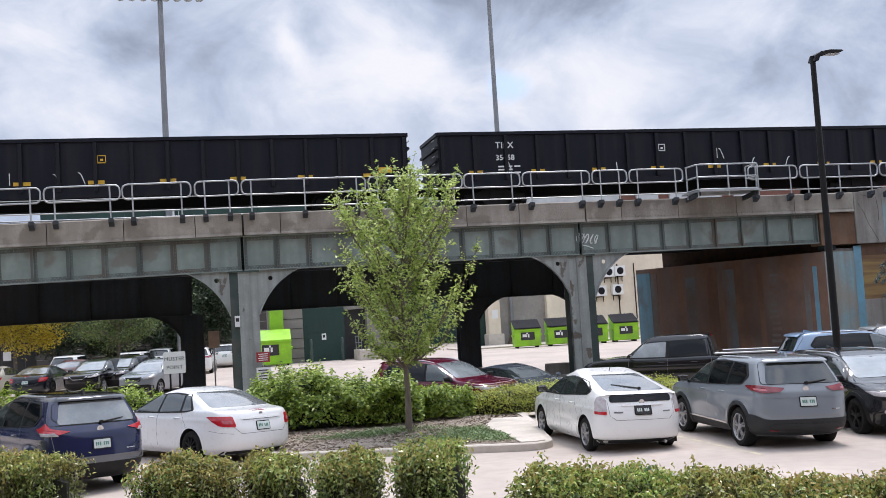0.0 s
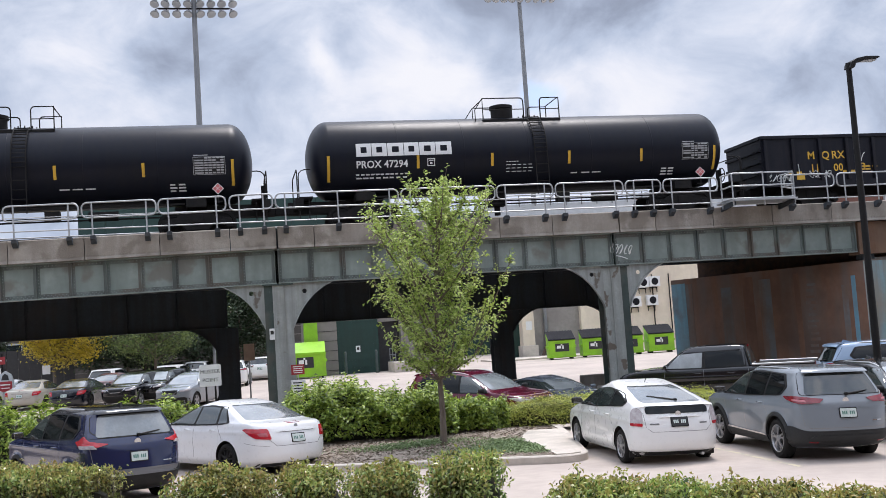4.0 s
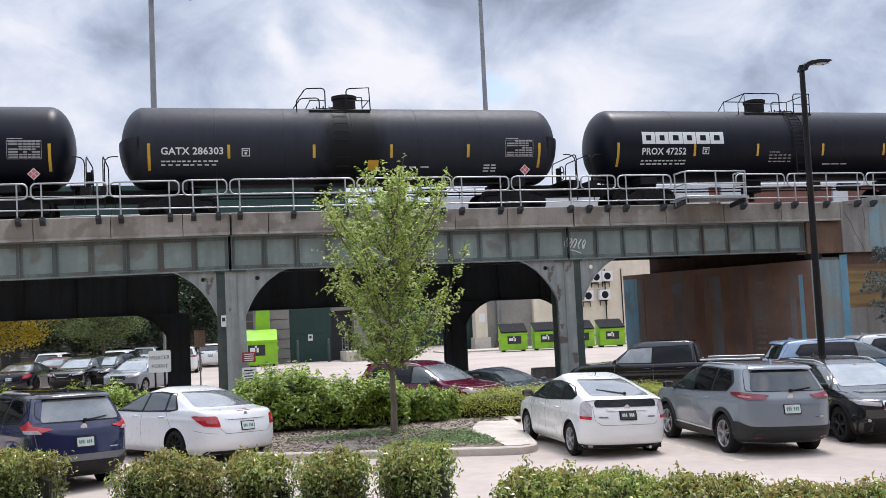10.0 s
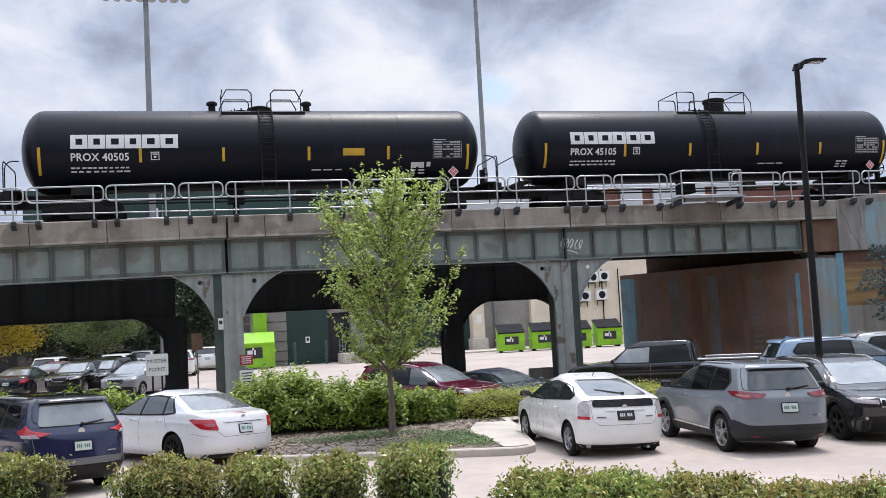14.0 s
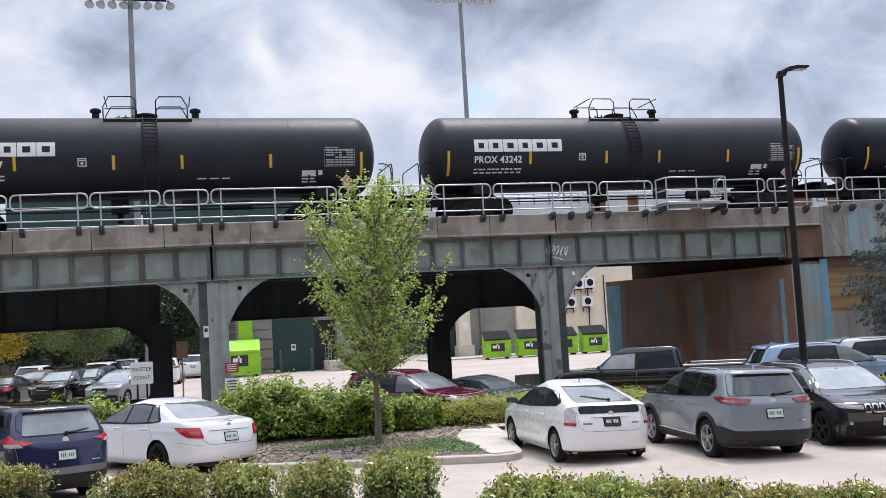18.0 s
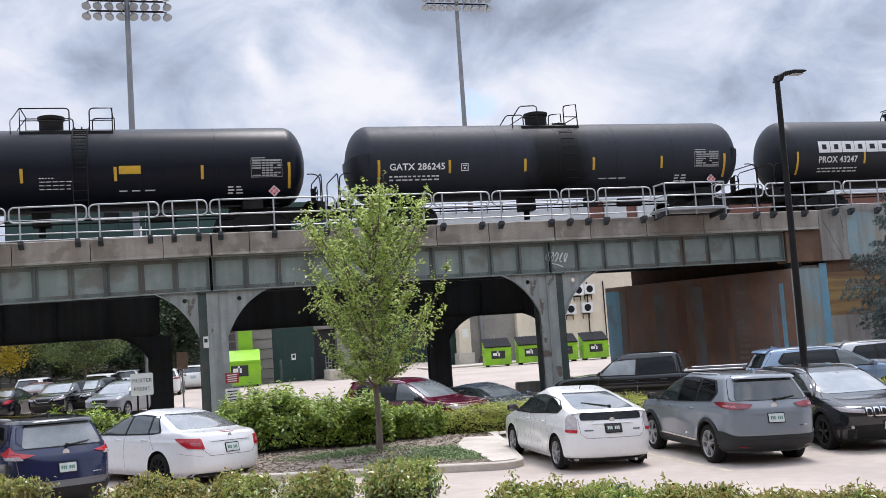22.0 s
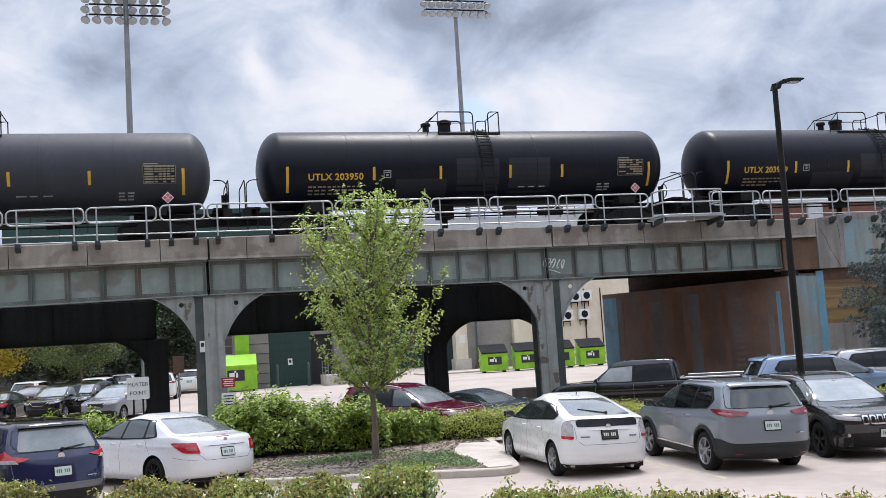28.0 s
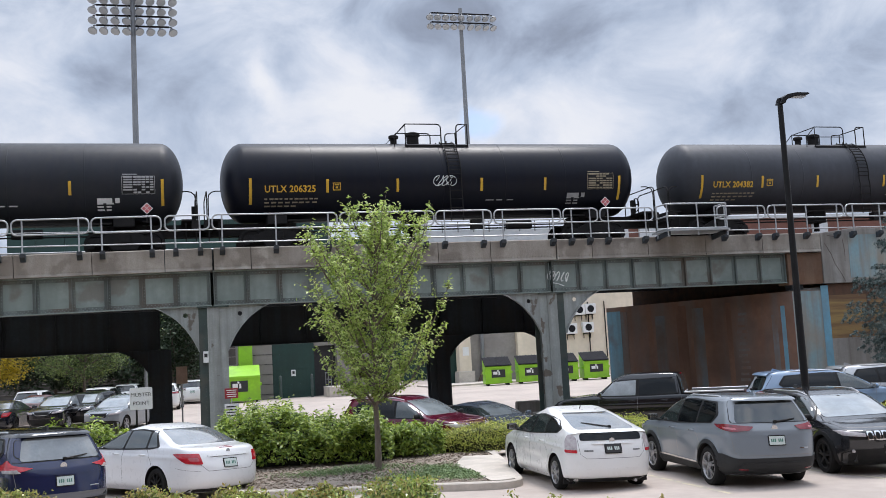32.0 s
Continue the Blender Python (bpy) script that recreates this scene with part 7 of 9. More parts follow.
        part("roof_aerial", Geo().prism([(-1.55 * sl, 1.63 * sz + up), (-1.30 * sl, 1.655 * sz + up), (-1.50 * sl, 1.72 * sz + up)], -0.02, 0.02, "yz"), body if not roof else BLACK, car)
    number_plate(car, sh, (0.77 if lamp == "wide" else 0.74) * sz + up, -1)
    return car, sh


SEDAN = [(0.18, -2.06, 2.08, 0.80, 0.5, 3.0), (0.28, -2.26, 2.23, 0.872, 0.52, 3.0), (0.40, -2.325, 2.29, 0.895, 0.52, 2.9), (0.54, -2.335, 2.315, 0.907, 0.50, 2.8), (0.68, -2.32, 2.29, 0.912, 0.48, 2.8), (0.82, -2.28, 2.14, 0.908, 0.45, 2.8), (0.94, -2.24, 1.74, 0.893, 0.42, 2.7), (1.005, -2.20, 1.30, 0.878, 0.40, 2.6), (1.04, -2.10, 1.15, 0.866, 0.38, 2.6),
         (1.07, -1.84, 1.07, 0.848, 0.36, 2.6), (1.11, -1.68, 0.98, 0.825, 0.34, 2.6), (1.20, -1.46, 0.78, 0.78, 0.33, 2.5), (1.30, -1.22, 0.55, 0.725, 0.33, 2.4), (1.39, -0.97, 0.29, 0.665, 0.34, 2.3), (1.45, -0.70, 0.06, 0.595, 0.34, 2.1), (1.485, -0.42, -0.12, 0.44, 0.15, 2.0)]


def sedan(x, y, h, body, label, sl=1.0, sw=1.0, sz=1.0, rear_glass=None, spokes=10, dark_rim=True, lean=0.0):
    sh = Shell(scaled(SEDAN, sl, sw, sz), (-1.13 * sl, 1.42 * sl), 0.33, 0.022, 0.86 * sz)
    car = spot("parked_car", x, y, h, label, lean=lean)
    put("body", sh.mesh("body", body), car)
    f = tail(sh)

    def P(*pts):
        return [(a * sw, z * sz) for a, z in pts]

    def Q(*pts):
        return [(a * sl, z * sz) for a, z in pts]

    part("rear_window", plate(f, P((-0.76, 1.10), (0.76, 1.10), (0.60, 1.395), (-0.60, 1.395)), 0.008, 0.07), rear_glass or GLASS_REAR, car, "rear window with sky reflection in its pale colour", smooth=40)
    part("windscreen", plate(nose(sh), P((-0.74, 1.08), (0.74, 1.08), (0.57, 1.39), (-0.57, 1.39)), 0.008, 0.07), SCREEN, car, smooth=40)
    window_band(car, sh, Q((-1.18, 1.05), (-0.9, 1.01), (0.0, 0.985), (1.10, 0.975), (0.82, 1.18), (0.42, 1.345), (-0.35, 1.40), (-0.88, 1.365)),
                [("side_window", Q((-0.74, 1.035), (-0.03, 1.01), (-0.06, 1.36), (-0.36, 1.37), (-0.70, 1.345))), ("side_window", Q((0.04, 1.01), (1.02, 0.995), (0.76, 1.17), (0.38, 1.32), (0.0, 1.355))), ("quarter_window", Q((-1.10, 1.06), (-0.81, 1.035), (-0.76, 1.34), (-0.88, 1.335)))], (GLASS_SIDE, GLASS_SIDE, GLASS_SIDE))
    for s in (-1, 1):
        lo = part("tail_lamp", plate(f, flip(P((0.62, 0.73), (0.95, 0.755), (1.30, 0.93), (1.16, 0.945), (0.66, 0.94)), s), 0.016, 0.035), RED_LAMP, car, "red tail lamp", smooth=40)
        part("lamp_inset", plate(f, flip(P((0.68, 0.79), (0.86, 0.80), (0.90, 0.86), (0.70, 0.86)), s), 0.020, 0.02), PINK_LAMP, lo)
        part("head_lamp", plate(nose(sh), flip(P((0.50, 0.70), (0.92, 0.74), (1.10, 0.88), (0.55, 0.80)), s), 0.012, 0.03), CLEAR_LAMP, car, "clear head lamp", smooth=40)
    seams(car, sh, (Q((0.06, 0.26), (0.08, 0.6), (0.02, 0.99)), Q((-0.98, 0.70), (-0.88, 0.86), (-0.78, 1.02)), Q((0.98, 0.36), (1.02, 0.7), (1.04, 0.98))))
    part("brake_lamp", strip(f, P((-0.16, 1.035), (0.16, 1.035)), 0.025, 0.014), RED_LAMP, car)
    part("boot_lip", strip(f, P((-0.5, 0.885), (0.5, 0.885)), 0.03, 0.014), body, car)
    part("boot_seam", strip(f, P((-0.72, 1.0), (-0.66, 0.72), (-0.52, 0.60), (0.52, 0.60), (0.66, 0.72), (0.72, 1.0)), 0.009, 0.001), SEAM, car)
    part("boot_handle", strip(f, P((-0.44, 0.865), (0.44, 0.865)), 0.012, 0.004), SEAM, car)
    part("bumper_seam", strip(f, P((-1.3, 0.66), (-0.68, 0.60)), 0.007, 0.001), SEAM, car)
    part("badge", Geo().spin([(0, 0.05), (0.012, 0.042)], "y", 12, sh.end(0, 0.96 * sz, -1, 0.004)), CHROME, car)
    part("lower_grille", plate(nose(sh), P((-0.6, 0.3), (0.6, 0.3), (0.62, 0.55), (-0.62, 0.55)), 0.010, 0.03), BLACK, car)
    part("under_bumper", plate(f, P((-0.85, 0.19), (0.85, 0.19), (0.85, 0.26), (-0.85, 0.26)), 0.008, 0.02), BLACK, car)
    number_plate(car, sh, 0.66 * sz, -1)
    add_wheels(car, sh, spokes, dark_rim, 0.215)
    mirrors(car, sh, 0.98 * sl, 1.0 * sz, body)
    handles(car, sh, (-0.66 * sl, 0.26 * sl), 0.90 * sz, body)
    return car, sh


def pickup(x, y, h):
    car = spot("pickup_truck", x, y, h, "black crew-cab pickup truck with covered bed", "pickup truck")
    low = [(0.42, -2.85, 2.75, 0.90, 0.3, 4), (0.56, -2.92, 2.90, 0.98, 0.3, 4), (0.80, -2.94, 2.94, 1.0, 0.3, 4), (1.02, -2.94, 2.90, 1.0, 0.3, 4), (1.16, -2.93, 2.78, 0.985, 0.3, 4), (1.24, -2.92, 2.45, 0.965, 0.3, 4), (1.27, -2.90, 2.2, 0.94, 0.3, 4)]
    cab = [(1.2, -1.12, 1.66, 0.96, 0.2, 3.6), (1.32, -1.10, 1.54, 0.93, 0.2, 3.6), (1.50, -1.06, 1.32, 0.88, 0.2, 3.4), (1.70, -1.02, 1.06, 0.82, 0.2, 3.2), (1.84, -0.98, 0.84, 0.76, 0.2, 3), (1.91, -0.90, 0.62, 0.68, 0.2, 2.6), (1.94, -0.6, 0.25, 0.5, 0.1, 2)]
    sl, sc = Shell(low, (-1.85, 1.80), 0.40, 0.03, 1.0), Shell(cab)
    put("body", sl.mesh("body", P_BLACK), car)
    put("cab", sc.mesh("cab", P_BLACK), car)
    part("rear_window", plate(tail(sc), [(-0.66, 1.36), (0.66, 1.36), (0.58, 1.74), (-0.58, 1.74)], 0.009, 0.05), GLASS_SIDE, car, smooth=40)
    part("windscreen", plate(nose(sc), [(-0.8, 1.3), (0.8, 1.3), (0.64, 1.80), (-0.64, 1.80)], 0.009, 0.05), SCREEN, car, smooth=40)
    # front side pane uses SCREEN, its pale colour imitating a bright reflection
    window_band(car, sc, [(-1.0, 1.26), (1.48, 1.25), (1.0, 1.75), (-0.92, 1.79)], [("side_window", [(-0.93, 1.30), (0.20, 1.29), (0.18, 1.74), (-0.86, 1.74)]), ("side_window", [(0.30, 1.29), (1.36, 1.30), (0.97, 1.70), (0.27, 1.74)])], (GLASS, SCREEN))
    seams(car, sl, ([(0.25, 0.6), (0.25, 1.22)], [(-1.05, 0.6), (-1.05, 1.22)], [(1.42, 0.6), (1.42, 1.22)]))
    for s in (-1, 1):
        part("running_board", Geo().box((s * 0.98, 0.2, 0.46), (0.16, 2.3, 0.05)), BLACK, car, bevel=0.01)
        part("tail_lamp", plate(flank(sl, s), [(-2.84, 0.85), (-2.68, 0.85), (-2.68, 1.18), (-2.84, 1.18)], 0.012, 0.02), RED_LAMP, car)
        part("bed_rail", Geo().tube([(s * 0.93, -2.85, 1.33), (s * 0.93, -1.15, 1.33)], 0.03, 8), GALV, car, smooth=50)
    part("bed_cover", Geo().box((0, -2.02, 1.29), (1.84, 1.74, 0.05)), BLACK, car, bevel=0.012)
    part("roof_brake_lamp", Geo().box((0, -0.97, 1.87), (0.3, 0.05, 0.035)), RED_LAMP, car)
    part("grille", plate(nose(sl), [(-0.7, 0.75), (0.7, 0.75), (0.72, 1.1), (-0.72, 1.1)], 0.015, 0.04), BLACK, car)
    add_wheels(car, sl, 6, True, 0.27)
    mirrors(car, sc, 1.36, 1.30, P_BLACK)
    handles(car, sl, (-0.55, 0.42), 1.12, P_BLACK)
    return car


white_hatch(7.84, 19.47, 1.5, 2.0)
suv(10.60, 18.35, 4, P_GREY, "grey compact suv with black lower cladding and alloy wheels", 0.98, 0.985, 0.985, CLAD, 0.365, 5, up=0.03, lean=2.0)
sedan(-0.27, 22.95, -35, P_PEARL, "pearl white saloon car with red tail lamps", 1.04, 1.0, 1.02, lean=2.2)
suv(-2.90, 20.58, -30, P_BLUE, "deep blue crossover with black roof and grey lower bumper", 0.97, 0.99, 1.02, BLACK, 0.35, 5, lamp="boom", up=0.04, rails=True, glass_mat=GLASS_REAR, roof=P_BLACK, lean=1.6)
slot_suv, slot_shell = suv(13.52, 18.75, 188.5, P_DARK, "dark grey suv with slotted chrome grille and pale bonnet glare", 1.0, 1.0, 0.95, BLACK, 0.36, 5, True)
for i in range(7):
    xx = -0.42 + i * 0.14
    slot = part("grille_slot", plate(nose(slot_shell), [(xx - 0.058, 0.70), (xx + 0.058, 0.70), (xx + 0.058, 0.87), (xx - 0.058, 0.87)], 0.026, 0.03), CHROME, slot_suv)
    part("slot_opening", plate(nose(slot_shell), [(xx - 0.036, 0.725), (xx + 0.036, 0.725), (xx + 0.036, 0.845), (xx - 0.036, 0.845)], 0.029, 0.03), BLACK, slot)
number_plate(slot_suv, slot_shell, 0.44, 1)
for s in (-1, 1):
    part("fog_lamp", Geo().spin([(0.0, 0.035), (0.02, 0.03), (0.025, 0.01)], "y", 12, slot_shell.end(s * 0.74, 0.50, 1, 0.0)), CLEAR_LAMP, slot_suv, smooth=40)
pickup(14.3, 28.6, -54)
suv(6.85, 29.1, 143, P_RED, "dark red suv with dark windows behind the shrubs", 1.02, 1.0, 1.04, BLACK, 0.36, 5)
sedan(9.85, 31.6, 150, P_STEEL, "steel blue saloon car with glinting windscreen", 1.02, 1.0, 0.98, GLASS_REAR, 5, False)
suv(18.0, 25.0, 106, P_SKY, "pale blue suv with roof rails", 1.0, 1.0, 1.0, None, 0.35, 5)
suv(21.9, 27.0, 106, P_SILVER, "silver suv parked beyond the lamp post", 1.0, 1.0, 1.02, None, 0.35, 5)
# the far car park under the bridge
FAR = [(-7.64, 53.0, 14, P_NAVY, "sedan", "dark navy saloon car with red tail lamps"), (-10.2, 55.5, 12, P_SAND, "sedan", "pale sand saloon car in the far row"), (-5.6, 58.5, 200, P_BLACK, "suv", "dark suv facing the lane"), (-4.35, 59.6, 198, P_BLACK, "suv", "black suv beside the dark one"), (-2.4, 55.0, 205, P_GREY, "suv", "grey crossover with v-shaped grille"),
       (-7.05, 59.5, 200, P_BROWN, "sedan", "red-brown saloon car in the far row"), (-7.7, 66.0, 14, P_PEARL, "suv", "white suv at the back of the car park"), (-3.8, 64.0, 12, P_PEARL, "suv", "white suv behind the young tree"), (-2.6, 72.0, 8, P_WHITE, "suv", "white suv under the trees"),
       (-0.2, 64.5, 5, P_WHITE, "suv", "white suv beyond the bridge pier"), (1.55, 72.5, 3, P_WHITE, "suv", "white suv parked on the far side of the lane"), (-12.6, 60.0, 190, P_SILVER, "sedan", "silver saloon car by the fence"), (-13.2, 54.5, 12, P_WHITE, "suv", "white suv at the lot's edge"), (-5.0, 72.0, 200, P_DARK, "suv", "dark suv at the back row")]
for x, y, h, body, kind, lab in FAR:
    x, y = (x * 0.93, y * 0.93) if y < 60 and x > -7 else (x * 1.04, y * 1.04)
    if kind == "suv":
        suv(x, y, h, body, lab, detail=False, rails=False)
    else:
        sedan(x, y, h, body, lab)

# ================= plants =================
def grow(rng, base, height, spread, levels=3, start=0.28, trunk_r=0.06, lean=0.1, up=0.55, n1=16):
    """Trunk and limbs as tubes, and the twig points that carry the leaves."""
    limbs, twigs = [], []
    top = Vector(base) + Vector((lean * height * 0.3, 0, height * 0.96))
    n = 9
    spine = [Vector(base).lerp(top, i / n) + Vector((rng.normal(0, 0.015), rng.normal(0, 0.015), 0)) * height * (i / n) for i in range(n + 1)]
    limbs.append((spine, [trunk_r * (1 - 0.92 * i / n) + 0.004 for i in range(n + 1)]))
    for i in range(n1):
        u = start + (0.95 - start) * (i + rng.uniform(0, 1)) / n1
        p = spine[0].lerp(spine[-1], u)
        k_ = int(u * n)
        p = spine[k_].lerp(spine[min(n, k_ + 1)], u * n - k_)
        az = i * 2.4 + rng.uniform(-0.4, 0.4)
        reach = spread * (math.sin(math.pi * min(1, (u - start) / (1 - start) * 0.8 + 0.22)) ** 0.7) * rng.uniform(0.75, 1.15)
        d_ = Vector((math.cos(az), math.sin(az), up + rng.uniform(-0.15, 0.45) + 0.4 * u)).normalized()
        pts = [p]
        for j in range(5):
            d_ = (d_ + Vector((rng.normal(0, 0.14), rng.normal(0, 0.14), rng.normal(0.05, 0.1)))).normalized()
            pts.append(pts[-1] + d_ * reach / 5)
        limbs.append((pts, [trunk_r * 0.42 * (1 - u * 0.5) * (1 - j / 6) + 0.003 for j in range(6)]))
        for j in range(1, 6):
            for q in range(4 if levels > 2 else 2):
                d2 = (d_ + Vector((rng.normal(0, 0.7), rng.normal(0, 0.7), rng.normal(0.1, 0.5)))).normalized()
                ln = reach * rng.uniform(0.16, 0.36)
                a = pts[j - 1].lerp(pts[j], rng.uniform(0, 1))
                b = a + d2 * ln
                limbs.append(([a, a.lerp(b, 0.5) + Vector((0, 0, 0.01)), b], [0.008, 0.006, 0.003]))
                twigs += [(a.lerp(b, v), d2) for v in (0.35, 0.6, 0.8, 1.0)]
            twigs.append((pts[j], d_))
    twigs += [(spine[-1], Vector((0, 0, 1))), (spine[-2], Vector((0, 0, 1)))]
    return limbs, twigs


def tree(name, base, height, spread, leaves, size, leaf, label, seed, group="", start=0.28, trunk_r=0.06, n1=16, sides=6, up=0.55, jitter=0.09, aspect=0.6, levels=3):
    rng = np.random.default_rng(seed)
    limbs, twigs = grow(rng, base, height, spread, levels, start, trunk_r, 0.06, up, n1)
    ob = thing(name, label, "tree", group, m=None)
    g = Geo()
    for pts, rs in limbs[:1]:
        g.tube(pts, rs, 10)
    part("trunk", g, BARK, ob, smooth=50)
    g = Geo()
    for pts, rs in limbs[1:]:
        g.tube(pts, rs, sides if rs[0] > 0.01 else 3, caps=False)
    part("limb_work", g, BARK, ob)
    P = np.array([p for p, _ in twigs])
    D_ = np.array([d for _, d in twigs])

    def sample(r, n):
        i = r.integers(0, len(P), n)
        pos = P[i] + r.normal(0, jitter, (n, 3))
        out = D_[i] * 0.4 + np.array((0, 0, 0.7))
        return pos, out

    scatter(leaves, sample, size, leaf, "crown", ob, 0.55, seed=seed + 1, aspect=aspect)
    return ob


def vase_tree(x, y, z, seed):
    """A young tree: limbs sweep up and out from one trunk to an uneven vase-shaped crown."""
    rng = np.random.default_rng(seed)
    ob = thing("young_street_tree", "slender young tree with bright green small leaves in the island", "tree")
    spine = [Vector((x + dx, y, z + h)) for dx, h in ((0, 0), (0.015, 0.8), (0.0, 1.6), (0.05, 2.4), (0.02, 3.2), (0.10, 4.1), (0.16, 5.0), (0.22, 5.7))]
    part("trunk", Geo().tube(spine, [0.09, 0.066, 0.058, 0.047, 0.038, 0.028, 0.018, 0.006], 10), BARK, ob, smooth=50)
    zs_ = [p.z - z for p in spine]
    xs_ = [p.x for p in spine]
    g, P, D_ = Geo(), [], []
    n = 52
    for i in range(n):
        zt = 1.95 + 4.0 * ((i + rng.uniform(0, 1)) / n) ** 0.9
        spike = i % 6 == 0
        if spike:
            zt = rng.uniform(5.1, 6.15)
        rr = float(np.interp(zt, (1.9, 2.4, 3.2, 4.0, 5.0, 5.7, 6.2), (0.8, 1.4, 1.85, 1.80, 1.6, 1.5, 1.1)))
        rr *= rng.uniform(0.45, 1.08) if not spike else rng.uniform(0.15, 1.15)
        az = i * 2.4 + rng.uniform(-0.5, 0.5)
        z0_ = max(1.45, min(4.9, zt - rr * rng.uniform(0.9, 1.5) - 0.15))
        a = Vector((np.interp(z0_, zs_, xs_), y, z + z0_))
        tip = Vector((x + float(np.interp(zt, (2, 3.2, 4.2, 6), (0.0, -0.15, 0.0, 0.25))) + rr * math.cos(az), y + rr * math.sin(az), z + zt))
        ctrl = a.lerp(tip, 0.5) + Vector((math.cos(az), math.sin(az), -0.6)) * rr * 0.18
        pts = [a * (1 - u) ** 2 + ctrl * 2 * u * (1 - u) + tip * u * u + Vector(rng.normal(0, 0.015, 3)) for u in (k_ / 7 for k_ in range(8))]
        g.tube(pts, [0.024 * (1 - k_ / 8) + 0.004 for k_ in range(8)], 5, caps=False)
        for k_ in range(2, 8):
            d0 = (pts[k_] - pts[k_ - 1]).normalized()
            for q in range(4 if k_ < 7 else 3):
                d2 = (d0 * 0.9 + Vector((rng.normal(0, 0.6), rng.normal(0, 0.6), rng.normal(0.15, 0.35)))).normalized()
                b0 = pts[k_ - 1].lerp(pts[k_], rng.uniform(0, 1))
                ln = rng.uniform(0.18, 0.5) * (1.15 if k_ > 4 else 0.9)
                b1 = b0 + d2 * ln
                g.tube([b0, b0.lerp(b1, 0.5), b1], [0.006, 0.005, 0.003], 3, caps=False)
                for v in np.linspace(0.15, 1.0, 6):
                    P.append(b0.lerp(b1, v))
                    D_.append(d2)
    part("limb_work", g, BARK, ob)
    P, D_ = np.array(P), np.array(D_)

    def sample(r, m):
        i = r.integers(0, len(P), m)
        return P[i] + r.normal(0, 0.05, (m, 3)), D_[i] * 0.3 + np.array((0, -0.15, 0.75))

    scatter(16500, sample, 0.098, TREE_LEAF, "crown", ob, 0.55, seed=seed + 1, aspect=0.56)


vase_tree(4.46, 22.55, 0.12, 11)


def shrub(name, label, x0, x1, yfun, depth, hfun, leaves, size, leaf, seed, z0=None, category="hedge", group="", aspect=0.6, rough=0.16):
    """A clipped or loose shrub mass: a dark core painting the shade among its twigs, and a shell of leaves."""
    ob = thing(name, label, category, group)
    rng0 = np.random.default_rng(seed)
    ph = rng0.uniform(0, 50, 3)

    def surf(u, v):
        """u along the length, v round the cross-section from the front foot over the top to the back foot."""
        x = x0 + (x1 - x0) * u
        y = yfun(u)
        b = z0 if z0 is not None else gz(y)
        nx = noise.noise(Vector((x * 1.7 + ph[0], v * 4 + ph[1], y)))
        ny = noise.noise(Vector((x * 4.5 + ph[2], v * 9, y * 2)))
        endw = (1 - (2 * abs(u - 0.5)) ** 6) ** 0.4 if 0 < u < 1 else 0.0
        nz = noise.noise(Vector((x * 10.0 + ph[1], v * 5, ph[0])))
        H = hfun(u) * (0.35 + 0.65 * endw) * (1 + rough * nx + rough * 0.6 * ny + rough * 0.6 * nz)
        W = depth * (0.25 + 0.75 * endw) * (1 + rough * nx)
        a = math.pi * v
        c, s = math.cos(a), math.sin(a)
        px = -W * math.copysign(abs(c) ** 0.55, c)
        pz = H * abs(s) ** 0.45
        return x, y + px, b + pz

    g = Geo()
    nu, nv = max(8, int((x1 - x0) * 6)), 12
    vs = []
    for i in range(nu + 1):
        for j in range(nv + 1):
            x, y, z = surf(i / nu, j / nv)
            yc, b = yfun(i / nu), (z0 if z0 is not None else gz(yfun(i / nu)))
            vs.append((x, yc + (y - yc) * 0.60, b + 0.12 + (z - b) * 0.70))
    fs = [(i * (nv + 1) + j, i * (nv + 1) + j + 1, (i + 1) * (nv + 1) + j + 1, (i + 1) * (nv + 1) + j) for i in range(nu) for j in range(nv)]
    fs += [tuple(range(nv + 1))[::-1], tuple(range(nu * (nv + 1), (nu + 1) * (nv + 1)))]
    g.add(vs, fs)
    part("shade_core", g, CORE_SHADE, ob)

    def sample(r, n):
        pos, out = np.zeros((n, 3)), np.zeros((n, 3))
        us, vv = r.uniform(0.0, 1.0, n), np.clip(r.beta(1.1, 1.25, n), 0.01, 0.97)
        for i in range(n):
            u = us[i]
            x, y, z = surf(u, vv[i])
            yc, b = yfun(u), (z0 if z0 is not None else gz(yfun(u)))
            k_ = 1 - abs(r.normal(0, 0.12))
            k_ *= 1 - 0.45 * max(0.0, -noise.noise(Vector((x * 2.6, y * 2.6 + 7, z * 2.6))))
            if r.random() < 0.08:
                k_ = 1 + r.uniform(0.02, 0.11)
            e = r.normal(0, 0.02, 3)
            pos[i] = (x + e[0] * 2, yc + (y - yc) * k_ + e[1], b + (z - b) * k_ + e[2])
            out[i] = ((u - 0.5) * 0.8, (y - yc) / depth, 0.55 + 0.8 * (z - b))
        return pos, out

    scatter(leaves, sample, size, leaf, "leaves", ob, 0.6, seed=seed, aspect=aspect)
    return ob


